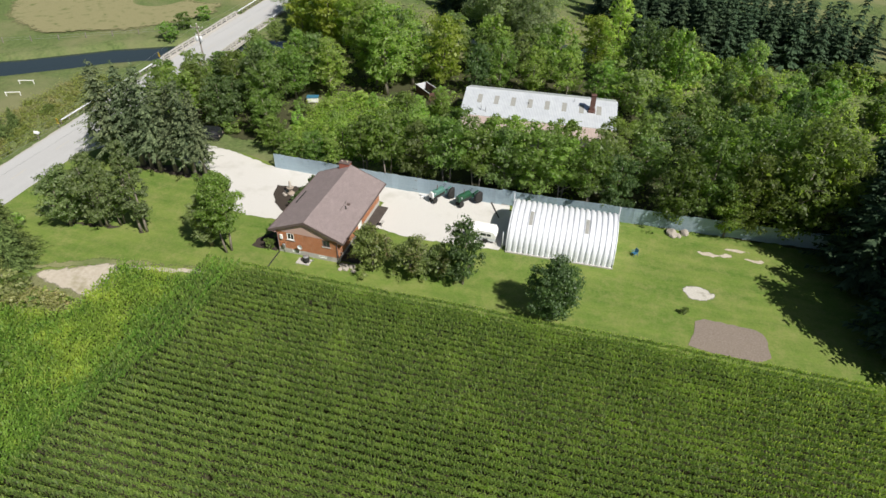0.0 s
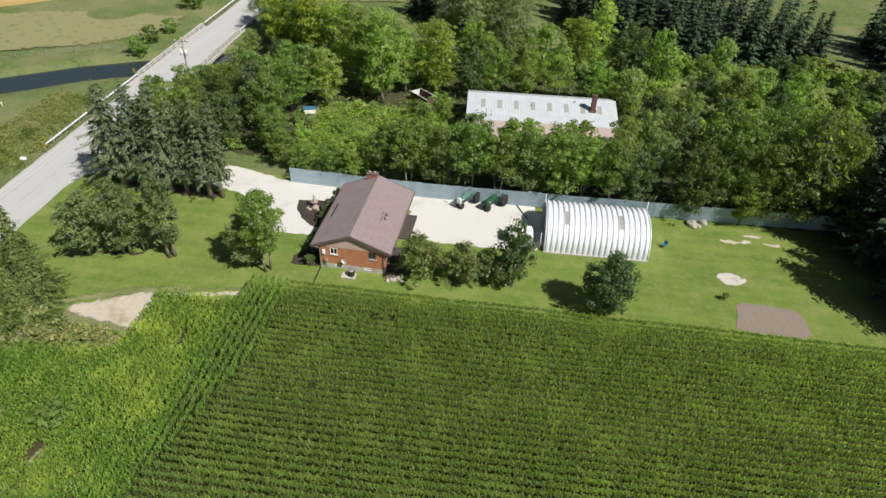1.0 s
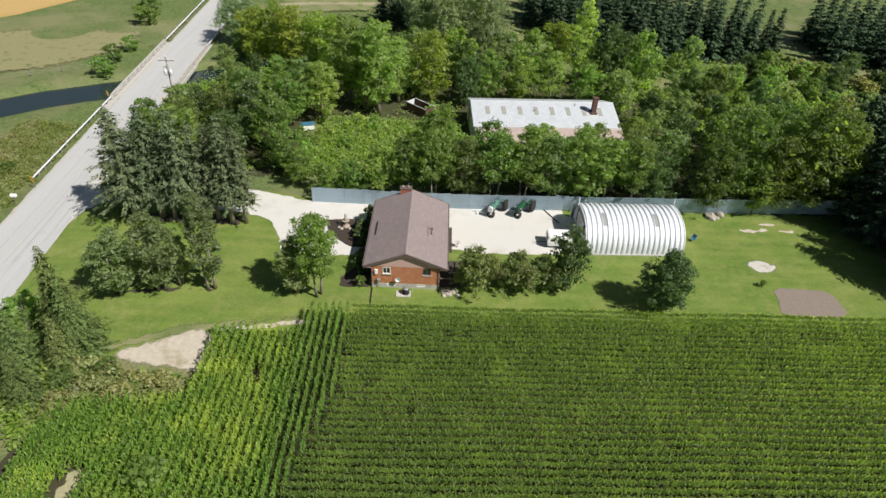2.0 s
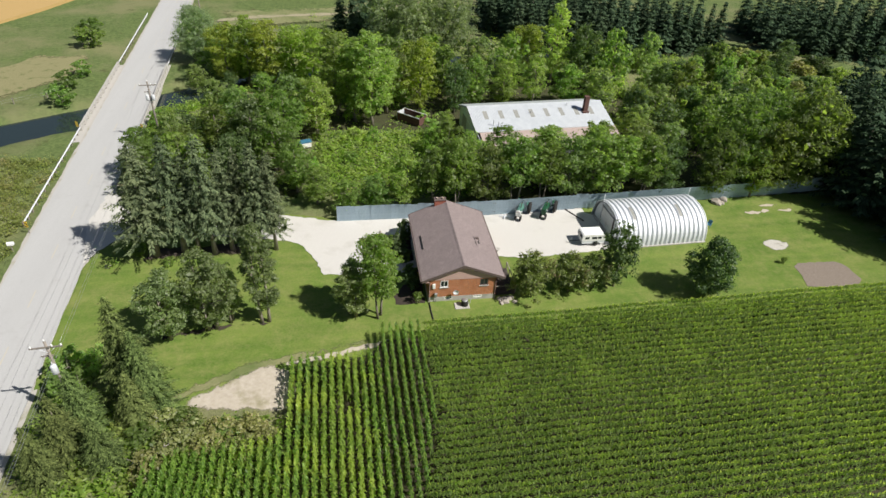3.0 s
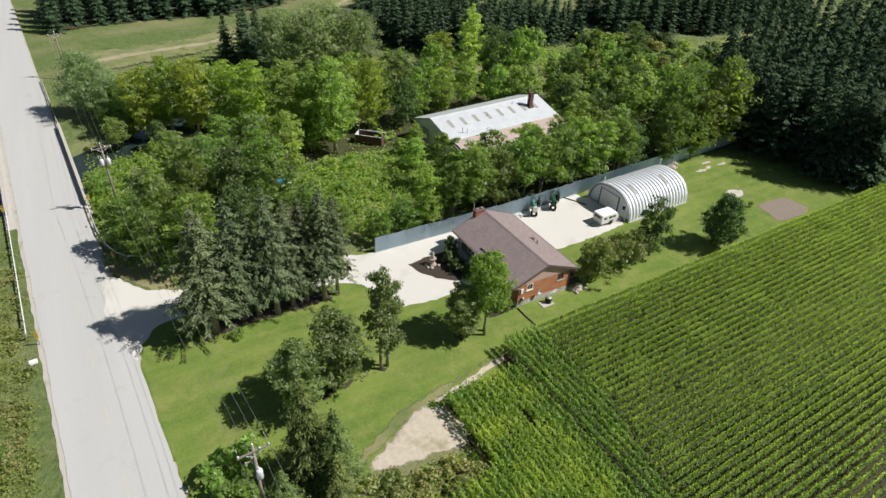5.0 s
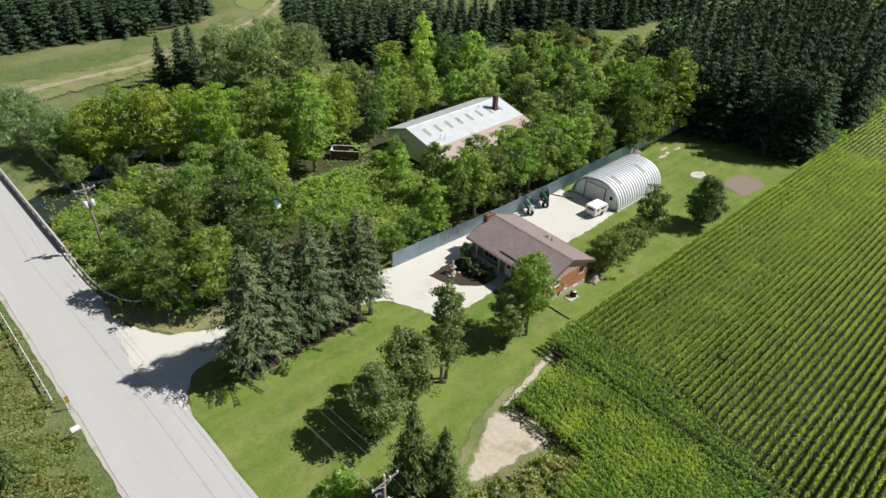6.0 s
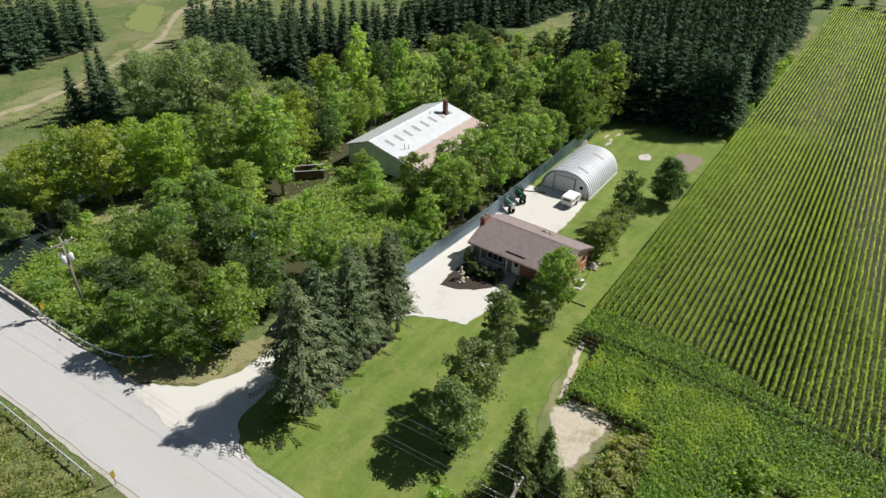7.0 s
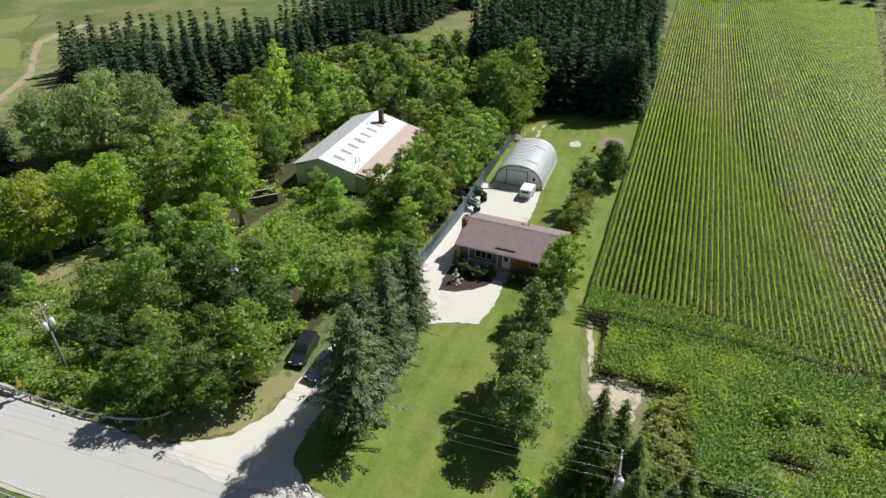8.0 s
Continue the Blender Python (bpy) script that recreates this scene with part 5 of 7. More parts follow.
# ---- corn ----
def corn_field(rng, pos, row, tall, upper, lower, reach, cross, width, yellow, crest=0.3, tassels=1.0, fine=True):
    """Corn plants at pos in rows heading along row: a crest of arching upper leaves, darker ones below, a thin tassel."""
    n = len(pos)
    hh = tall * (0.95 + 0.08 * rng.rand(n) + 0.025 * np.sin(pos[:, 0] * 0.31 + 2 * np.sin(pos[:, 1] * 0.23)))
    zero = np.zeros(n)
    along, across = np.array([math.cos(row), math.sin(row), 0.0]), np.array([-math.sin(row), math.cos(row), 0.0])
    q, slots = [], []
    first = rng.rand(n) * math.tau
    for k in range(upper + lower):
        top = k < upper
        a = first + k * 2.6 + rng.normal(size=n) * 0.4
        d = np.cos(a)[:, None] * along + (np.sin(a) * cross)[:, None] * across
        u = d / np.maximum(np.linalg.norm(d, axis=1, keepdims=True), 1e-6)
        side = np.column_stack([-u[:, 1], u[:, 0], zero])
        f = 1.0 - crest * (k + rng.rand(n)) / upper if top else 0.34 + (0.9 - crest - 0.34) * (k - upper + rng.rand(n)) / max(lower, 1)
        r = reach * (0.75 + 0.5 * rng.rand(n)) * (1.0 if top else 1.05)
        p0 = pos + np.column_stack([zero, zero, hh * f - 0.16])
        p1 = p0 + d * (r * 0.5)[:, None] + np.column_stack([zero, zero, 0.13 + 0.14 * rng.rand(n)])
        p2 = p0 + d * (r * 1.05)[:, None] + np.column_stack([zero, zero, 0.1 - 0.3 * rng.rand(n)])
        w = (width * (0.75 + 0.5 * rng.rand(n)))[:, None]
        if top and k % 2 == 0 and fine:
            q += [np.stack([p0 - side * w * 0.6, p0 + side * w * 0.6, p1 + side * w, p1 - side * w], 1), np.stack([p1 - side * w, p1 + side * w, p2 + side * w * 0.12, p2 - side * w * 0.12], 1)]
            slots += [yellow, yellow]
        else:
            q.append(np.stack([p0, p1 + side * w * 1.2, p2, p1 - side * w * 1.2], 1))
            slots.append(yellow)
    got = rng.rand(n) < tassels
    m = int(got.sum())
    tip = pos[got] + np.column_stack([rng.normal(size=(m, 2)) * 0.04, hh[got] + 0.02])
    for k in range(3 if fine else 1):
        a = rng.rand(m) * math.tau
        d = np.column_stack([np.cos(a), np.sin(a), np.zeros(m)]) * (0.036 if fine else 0.075)
        up = np.column_stack([rng.normal(size=(m, 2)) * 0.07, 0.17 + 0.08 * rng.rand(m)])
        q.append(np.stack([tip - up, tip + d + up * 0.3, tip + up, tip - d + up * 0.3], 1))
        slots.append(np.full(m, 2))
    return np.concatenate(q), np.concatenate(slots)


ROW, SLOPE = 0.762, 0.028


def row_start(y):
    """Where the long rows begin, east of the cross rows of the headland."""
    return np.where(y < 11.5, -57.0 + 0.25 * (12 - y), -34.1 - 0.25 * np.clip(36.0 - y, 0, 16))


def corn_places(rng, k, x0, x1, step, lo, hi):
    """Plants of one long row between two lines y = lo(x) and hi(x), with gaps and a few missing stretches."""
    x = np.arange(x0 + rng.rand() * step, x1, step)
    x = x + rng.normal(size=len(x)) * step * 0.22
    y = 48.0 + SLOPE * (x + 37) - k * ROW + rng.normal(size=len(x)) * 0.03
    gap = np.array([noise.noise(Vector((a * 0.9, k * 3.7, 5.0))) for a in x]) > 0.62
    ok = (x > row_start(y) + 0.3 * math.sin(k * 1.7)) & (y > lo(x)) & (y <= hi(x)) & (rng.rand(len(x)) > 0.05) & ~gap
    return np.column_stack([x, y, np.zeros(len(x))])[ok]


rc_ = np.random.RandomState(9)
seen_edge = lambda x: 13.5 + 0.27 * np.clip(x + 40, 0, 80)
near_pos = np.concatenate([corn_places(rc_, k_, -40, 46, 0.19, seen_edge, lambda x: 99.0) for k_ in range(48)])
far_edge = lambda x: 12.5 - 0.12 * (x + 40)
far_pos = np.concatenate([corn_places(rc_, k_, 46, 205, 0.42, far_edge, lambda x: 99.0) for k_ in range(110)]
                         + [corn_places(rc_, k_, -40, 46, 0.3, far_edge, seen_edge) for k_ in range(12, 70)])
back_pos = np.concatenate([corn_places(rc_, k_, -60, 40, 0.8, lambda x: -30.0, far_edge) for k_ in range(40, 104)] + [corn_places(rc_, k_, 40, 206, 1.9, lambda x: -45.0, far_edge) for k_ in range(52, 134)])
mats_ = [M["corn"], M["corn_yellow"], M["tassel"], M["corn_fresh"]]
q_, s_ = corn_field(rc_, near_pos, SLOPE, 2.42, 7, 3, 0.46, 0.52, 0.05, np.zeros(len(near_pos), int), crest=0.11)
stuff("corn_field", q_, mats_, "tall green corn in straight tasselled rows", "corn", s_)
q_, s_ = corn_field(rc_, far_pos, SLOPE, 2.42, 5, 0, 0.5, 0.42, 0.075, np.zeros(len(far_pos), int), crest=0.12, fine=False)
stuff("corn_field", q_, mats_, "far green corn in straight rows to the tree line", "corn", s_)
q_, s_ = corn_field(rc_, back_pos, SLOPE, 2.42, 4, 0, 0.6, 0.4, 0.12, np.zeros(len(back_pos), int), crest=0.2, fine=False)
stuff("corn_field", q_, mats_, "green corn in straight rows", "corn", s_)
# cross rows of the headland: dark tall ones beside the long rows, a yellowing block west of them
tall_pos, head_pos = [], []
for k_ in range(33):
    x0_ = -34.5 - k_ * ROW
    dark_ = x0_ > -38.6
    top_ = 48.5 + 0.03 * (x0_ + 37) if dark_ else (45.0 + 0.03 * (x0_ + 48) if x0_ > -47.9 else 36.0 + 0.15 * (x0_ + 48))
    y_ = np.arange(12 if x0_ < -41 else 17, top_, 0.19)
    y_ = y_ + rc_.normal(size=len(y_)) * 0.05
    x_ = x0_ + rc_.normal(size=len(y_)) * 0.05 - 0.01 * (y_ - 40)
    bare_ = np.zeros(len(y_), bool)
    for bx_, by_, br_ in ((-54.0, 26.4, 1.5), (-47.7, 24.3, 0.9), (-50.6, 22.4, 1.0), (-42.3, 39.0, 0.7)):
        bare_ |= np.hypot((x_ - bx_) * 1.3, (y_ - by_) * 0.7) < br_
    ok_ = (rc_.rand(len(y_)) > 0.07) & (x_ < row_start(y_) - 0.25) & ~bare_
    (tall_pos if dark_ else head_pos).append(np.column_stack([x_, y_, np.zeros(len(y_))])[ok_])
tall_pos, head_pos = np.concatenate(tall_pos), np.concatenate(head_pos)
q_, s_ = corn_field(rc_, tall_pos, math.pi / 2, 2.5, 6, 3, 0.46, 0.45, 0.056, np.where(rc_.rand(len(tall_pos)) < 0.6, 0, 3), crest=0.22, tassels=0.5)
stuff("corn_headland", q_, mats_, "tall dark green corn in cross rows at the field's end", "corn", s_)
patchy = np.array([noise.noise(Vector((x * 0.2, y * 0.12, 3.0))) * 0.75 + noise.noise(Vector((x * 0.6, y * 0.6, 9.0))) * 0.35 for x, y, z in head_pos])
patchy += 0.5 - np.abs(head_pos[:, 0] + 42.6 + 0.5 * np.clip(36 - head_pos[:, 1], 0, 20)) * 0.085 - np.clip(head_pos[:, 1] - 40, 0, 9) * 0.08
q_, s_ = corn_field(rc_, head_pos, math.pi / 2, 2.15, 6, 4, 0.48, 0.6, 0.06, np.where(patchy + rc_.normal(size=len(head_pos)) * 0.22 > 0.04, 1, 3), crest=0.42, tassels=0.12)
stuff("corn_headland", q_, mats_, "yellowing corn in cross rows at the field's end", "corn", s_)


# ---- house ----
def pierced(u0, u1, z0, z1, openings):
    """Cells of a wall that remain round its openings."""
    us = sorted({u0, u1, *[o[0] for o in openings], *[o[1] for o in openings]})
    zs = sorted({z0, z1, *[o[2] for o in openings], *[o[3] for o in openings]})
    for a, b in zip(us, us[1:]):
        for c, d in zip(zs, zs[1:]):
            m, k = (a + b) / 2, (c + d) / 2
            if not any(o[0] < m < o[1] and o[2] < k < o[3] for o in openings):
                yield a, b, c, d


def wall_along_x(y0, y1, u0, u1, z0, z1, openings=()):
    m = Mesh()
    for a, b, c, d in pierced(u0, u1, z0, z1, openings):
        m.box(a, y0, c, b, y1, d)
    return m


def wall_along_y(x0, x1, u0, u1, z0, z1, openings=()):
    m = Mesh()
    for a, b, c, d in pierced(u0, u1, z0, z1, openings):
        m.box(x0, a, c, x1, b, d)
    return m


def window(parent, face, u0, u1, z0, z1, plane, sill=True, bars=1, frame_mat="white"):
    """A framed window in a wall's opening. face: 's', 'w' or 'e'; plane: the wall's outer face."""
    fr, pane, sl = Mesh(), [], Mesh()
    t = 0.07
    out = -1 if face in "sw" else 1

    def bx(m, a, b, c, d, near, far):
        lo, hi = sorted((plane + out * near, plane + out * far))
        if face == "s":
            m.box(a, lo, c, b, hi, d)
        else:
            m.box(lo, a, c, hi, b, d)

    bx(fr, u0, u0 + t, z0, z1, -0.1, 0.02)
    bx(fr, u1 - t, u1, z0, z1, -0.1, 0.02)
    bx(fr, u0 + t, u1 - t, z0, z0 + t, -0.1, 0.02)
    bx(fr, u0 + t, u1 - t, z1 - t, z1, -0.1, 0.02)
    w = part("window", fr, M[frame_mat], parent, "white framed window")
    step = (u1 - u0 - 2 * t) / (bars + 1)
    for k in range(bars + 1):
        a = u0 + t + k * step
        g = Mesh()
        bx(g, a + 0.015, a + step - 0.015, z0 + t, z1 - t, -0.075, -0.06)
        part("pane", g, M["glass"], w)
        if k:
            b = Mesh()
            bx(b, a - 0.025, a + 0.025, z0 + t, z1 - t, -0.085, -0.02)
            part("glazing_bar", b, M[frame_mat], w)
    if sill:
        bx(sl, u0 - 0.1, u1 + 0.1, z0 - 0.09, z0, -0.02, 0.09)
        part("sill", sl, M["concrete"], w, "pale stone sill")
    return w


def build_house():
    h = thing("house", "orange brick bungalow with a brown shingle roof", "house", at=(-28.75, 60.65, 0))
    X, Y, zf, zt = 3.95, 6.65, 0.66, 3.12
    south = [(-2.62, -1.72, 2.05, 3.0), (2.0, 2.95, 2.05, 3.0)]
    base_s = [(-2.15, -1.15, 0.28, 0.6), (1.35, 2.35, 0.28, 0.6)]
    west = [(-4.6, -3.4, 1.75, 2.75), (-0.62, 0.42, zf, 2.75), (1.9, 4.4, 1.45, 2.75)]
    east = [(-0.55, 0.45, zf, 2.75), (-4.9, -3.9, 1.9, 2.8), (4.6, 5.7, 1.9, 2.8), (-2.6, -1.8, 2.1, 2.8)]
    part("wall", wall_along_x(-Y, -Y + 0.28, -X, X, zf, zt, south), M["brick"], h)
    part("wall", wall_along_x(Y - 0.28, Y, -X, X, zf, zt), M["brick"], h)
    part("wall", wall_along_y(-X, -X + 0.28, -Y + 0.28, Y - 0.28, zf, zt, west), M["brick"], h)
    part("wall", wall_along_y(X - 0.28, X, -Y + 0.28, Y - 0.28, zf, zt, east), M["brick"], h)
    f = Mesh()
    for m in (wall_along_x(-Y - 0.02, -Y + 0.3, -X - 0.02, X + 0.02, -0.1, zf, base_s), wall_along_x(Y - 0.3, Y + 0.02, -X - 0.02, X + 0.02, -0.1, zf),
              wall_along_y(-X - 0.02, -X + 0.3, -Y + 0.3, Y - 0.3, -0.1, zf), wall_along_y(X - 0.3, X + 0.02, -Y + 0.3, Y - 0.3, -0.1, zf)):
        k = len(f.v)
        f.v += m.v
        f.f += [tuple(i + k for i in q) for q in m.f]
        f.s += m.s
        f.m += m.m
    part("foundation", f, M["concrete"], h, "grey concrete foundation")
    part("floor_slab", Mesh().box(-X + 0.3, -Y + 0.3, zf - 0.1, X - 0.3, Y - 0.3, zf), M["wood_dark"], h)
    part("ceiling_panel", Mesh().box(-X + 0.28, -Y + 0.28, zt - 0.06, X - 0.28, Y - 0.28, zt - 0.01), M["white"], h)
    slope = 1.93 / 4.78
    for y0, y1 in ((-Y - 0.03, -Y + 0.15), (Y - 0.15, Y + 0.03)):
        part("gable", Mesh().extrude([(-X, zt), (X, zt), (0, zt + X * slope + 0.02)], "y", y0, y1), M["siding"], h, "pinkish horizontal siding")
    ys, yn = -Y - 0.32, Y + 0.45
    for s in (-1, 1):
        p = [(s * 4.78, 3.14), (0, 3.14 + 4.78 * slope), (0, 3.30 + 4.78 * slope), (s * 4.78, 3.30)]
        part("roof", Mesh().extrude(p if s < 0 else p[::-1], "y", ys, yn), M["shingle"], h, "brown asphalt shingles")
        part("fascia", Mesh().box(min(s * 4.78, s * 4.82), ys, 3.02, max(s * 4.78, s * 4.82), yn, 3.28), M["trim"], h)
        part("gutter", Mesh().extrude([(s * 4.82, 3.12), (s * 4.93, 3.14), (s * 4.95, 3.25), (s * 4.82, 3.25)][:: (1 if s > 0 else -1)], "y", ys + 0.03, yn - 0.03), M["trim"], h)
        part("soffit", Mesh().box(min(s * 3.95, s * 4.78), ys + 0.05, 3.02, max(s * 3.95, s * 4.78), yn - 0.05, 3.05), M["siding"], h)
        for y in (ys, yn):
            q = [(s * 4.8, 3.02), (s * 4.8, 3.34), (0, 3.34 + 4.8 * slope), (0, 3.02 + 4.8 * slope)]
            part("barge_board", Mesh().extrude(q if s > 0 else q[::-1], "y", y - 0.035, y + 0.004), M["trim"], h)
    rz = 3.30 + 4.78 * slope
    part("ridge_cap", Mesh().extrude([(-0.2, rz - 0.075), (0.2, rz - 0.075), (0.2, rz - 0.055), (0, rz + 0.025), (-0.2, rz - 0.055)], "y", ys - 0.01, yn + 0.01), M["shingle"], h)
    window(h, "s", *south[0], -Y)
    window(h, "s", *south[1], -Y, frame_mat="trim")
    for o in base_s:
        window(h, "s", *o, -Y - 0.02, sill=False, bars=2)
    window(h, "w", *west[0], -X)
    window(h, "w", *west[2], -X, bars=2)
    for o in (east[1], east[2], east[3]):
        window(h, "e", *o, X)
    for face, o, pl in (("w", west[1], -X), ("e", east[0], X)):
        s = 1 if face == "e" else -1
        d = part("door", Mesh().box(min(pl - s * 0.05, pl - s * 0.11), o[0] + 0.03, o[2], max(pl - s * 0.05, pl - s * 0.11), o[1] - 0.03, o[3], 0.01), M["white"], h, "white panelled door")
        part("handle", Mesh().tube([(pl - s * 0.02, o[0] + 0.12, 1.7), (pl - s * 0.02, o[0] + 0.12, 1.85)], 0.02, 6), M["steel"], d)
        part("door_glass", Mesh().box(min(pl - s * 0.045, pl - s * 0.03), o[0] + 0.25, 1.75, max(pl - s * 0.045, pl - s * 0.03), o[1] - 0.25, 2.55), M["glass"], d)
        part("door_frame", wall_along_y(min(pl - s * 0.13, pl + s * 0.02), max(pl - s * 0.13, pl + s * 0.02), o[0] - 0.06, o[1] + 0.06, o[2], o[3] + 0.07, [(o[0] + 0.02, o[1] - 0.02, o[2], o[3] - 0.01)]), M["white"], h)
    # chimney on the north end
    c = part("chimney", Mesh().box(-1.55, Y, -0.1, -0.1, Y + 0.72, 5.45), M["brick_red"], h, "red brick chimney")
    part("chimney_cap", Mesh().box(-1.62, Y - 0.07, 5.45, -0.03, Y + 0.79, 5.55, 0.02), M["trim"], c)
    for x in (-1.2, -0.48):
        part("flue", Mesh().lathe((x, Y + 0.36, 5.55), [(0.14, 0), (0.14, 0.2), (0.11, 0.2), (0.11, 0.05)], 12), M["terracotta"], c)
    # small things on walls and roof
    zr = lambda x: 3.30 + (4.78 - abs(x)) * slope
    part("vent_pipe", Mesh().lathe((2.75, -1.2, zr(2.75) - 0.03), [(0.16, 0), (0.09, 0.06), (0.06, 0.08), (0.06, 0.42)], 10), M["black"], h)
    part("roof_vent", Mesh().box(2.55, -0.5, zr(2.75) - 0.05, 2.95, -0.15, zr(2.75) + 0.2, 0.04), M["trim"], h)
    part("cable_mast", Mesh().tube([(2.35, -2.0, zr(2.35)), (2.35, -0.1, zr(2.35) + 0.14)], 0.025, 5), M["black"], h)
    part("snow_guard", Mesh().box(-4.05, -1.3, zr(4.0) - 0.02, -3.93, 1.5, zr(4.0) + 0.12, 0.02), M["black"], h, "dark bar along the lower roof")
    part("electric_meter", Mesh().box(-3.55, -Y - 0.16, 2.0, -3.2, -Y, 2.65, 0.03), M["white"], h, "white electric meter box")
    gm = part("gas_meter", Mesh().box(-3.3, -Y - 0.3, 0.85, -2.95, -Y - 0.03, 1.35, 0.05), M["steel"], h, "grey gas meter with pipes")
    part("pipe", Mesh().tube([(-3.12, -Y - 0.15, 0.0), (-3.12, -Y - 0.15, 0.9)], 0.03, 6), M["steel"], gm)
    dish = part("satellite_dish", Mesh().lathe((-0.85, -Y - 0.35, 1.55), [(0.02, 0.0), (0.18, -0.02), (0.3, -0.08), (0.34, -0.13), (0.3, -0.06), (0.18, 0.01), (0.02, 0.03)], 16, axis="y"), M["galv"], h, "grey satellite dish")
    part("arm", Mesh().tube([(-0.85, -Y, 1.2), (-0.85, -Y - 0.3, 1.25), (-0.85, -Y - 0.33, 1.52)], 0.025, 6), M["steel"], dish)
    for x, y in ((X - 0.1, -Y - 0.06), (-X + 0.08, -Y - 0.06)):
        part("downspout", Mesh().tube([(x * 1.2, y, 3.1), (x, y, 2.85), (x, y, 0.25), (x, y - 0.3, 0.1)], 0.05, 6), M["trim"], h)
    # porch on the west side
    part("stone_cladding", wall_along_y(-X - 0.05, -X - 0.004, 0.55, Y - 0.01, zf, 3.0, [west[2]]), M["stone_wall"], h, "grey stone cladding")
    pr = part("porch", Mesh().box(-4.75, -1.0, 0.0, -X - 0.055, 5.2, 0.6, 0.02), M["concrete"], h, "grey concrete porch with white railing")
    for i in range(6):
        part("step", Mesh().box(-4.75 - 0.3 * (i + 1), -0.95, 0.0, -4.752 - 0.3 * i, 0.75, 0.6 - 0.1 * (i + 1) + 0.02, 0.01), M["concrete"], pr)
    for y in (0.95, 2.4, 3.8, 5.1):
        part("porch_post", Mesh().box(-4.72, y - 0.06, 0.6, -4.6, y + 0.06, 3.03 if y in (0.95, 5.1) else 1.5), M["white"], pr)
    part("rail", Mesh().box(-4.69, 1.01, 1.42, -4.63, 5.04, 1.5), M["white"], pr)
    for i in range(22):
        y = 1.12 + i * 0.177
        part("baluster", Mesh().box(-4.675, y - 0.02, 0.6, -4.645, y + 0.02, 1.42), M["white"], pr)
    # dark timber deck on the east side
    dk = part("deck", Mesh().box(X + 0.03, 0.7, 0.0, X + 1.5, 6.1, 0.12), M["wood_dark"], h, "dark weathered timber deck")
    for i in range(9):
        part("plank", Mesh().box(X + 0.05 + i * 0.16, 0.65, 0.12, X + 0.19 + i * 0.16, 6.15, 0.155), M["wood_dark"], dk)
    pd = part("patio", Mesh().box(X + 0.03, -6.2, 0.0, X + 2.6, -1.6, 0.32), M["wood_dark"], h, "dark stained side deck with rails")
    for i in range(16):
        part("plank", Mesh().box(X + 0.05 + i * 0.16, -6.25, 0.32, X + 0.19 + i * 0.16, -1.55, 0.355), M["wood_dark"], pd)
    for y in (-6.2, -4.65, -3.1, -1.65):
        part("rail_post", Mesh().box(X + 2.5, y - 0.05, 0.35, X + 2.6, y + 0.05, 1.3), M["wood"], pd)
    part("rail", Mesh().box(X + 2.5, -6.2, 1.3, X + 2.6, -1.6, 1.37), M["wood"], pd)
    part("rail", Mesh().box(X + 0.1, -6.24, 1.3, X + 2.5, -6.16, 1.37), M["wood"], pd)


build_house()


def build_air_conditioner():
    ob = thing("air_conditioner", "round grey air-conditioning unit on a pale slab", "air conditioner", at=(-28.6, 52.95, 0))
    part("slab", Mesh().box(-1.15, -0.6, 0, 0.55, 0.5, 0.1, 0.02), M["concrete"], ob, "pale concrete slab")
    part("casing", Mesh().lathe((0, 0, 0.1), [(0.38, 0), (0.4, 0.04), (0.4, 0.7), (0.37, 0.75)], 18), M["black"], ob)
    part("fan_grille", Mesh().lathe((0, 0, 0.85), [(0.36, 0), (0.34, 0.03), (0.1, 0.05), (0.02, 0.05)], 18), M["steel"], ob)
    part("conduit", Mesh().tube([(0.42, 0.1, 0.1), (0.75, 0.35, 0.12), (0.75, 0.4, 1.2)], 0.03, 6), M["steel"], ob)


build_air_conditioner()
drain = thing("drain_pipe", "dark plastic drain pipe lying on the grass", "drain pipe", at=(-32.6, 53.7, 0))
part("pipe", Mesh().tube([(0, 0, 0.08), (0.02, -1.6, 0.07), (0.12, -3.4, 0.07)], 0.075, 8), M["black"], drain)


def build_fountain():
    ob = thing("stone_ornament", "brown stone garden fountain with a pale figure", "fountain", at=(-37.4, 66.0, 0.06))
    part("pedestal", Mesh().lathe((0, 0, 0), [(0.55, 0), (0.5, 0.15), (0.28, 0.25), (0.22, 0.75), (0.42, 0.85), (0.5, 1.0), (0.45, 1.02)], 14), M["terracotta"], ob)
    part("column", Mesh().lathe((0, 0, 1.02), [(0.2, 0), (0.24, 0.15), (0.15, 0.3), (0.18, 0.75), (0.12, 0.95), (0.05, 1.0)], 10), M["stone"], ob, "pale stone upper part")
    for i, (x, y, s) in enumerate(((-0.8, 0.2, 0.3), (-0.5, -0.7, 0.26), (0.6, -0.6, 0.24), (-0.9, -0.4, 0.2))):
        part("stone", Mesh().lathe((x, y, 0), [(s, 0), (s * 1.1, s * 0.4), (s * 0.6, s * 0.9), (0.02, s)], 8), M["stone"], ob)


build_fountain()


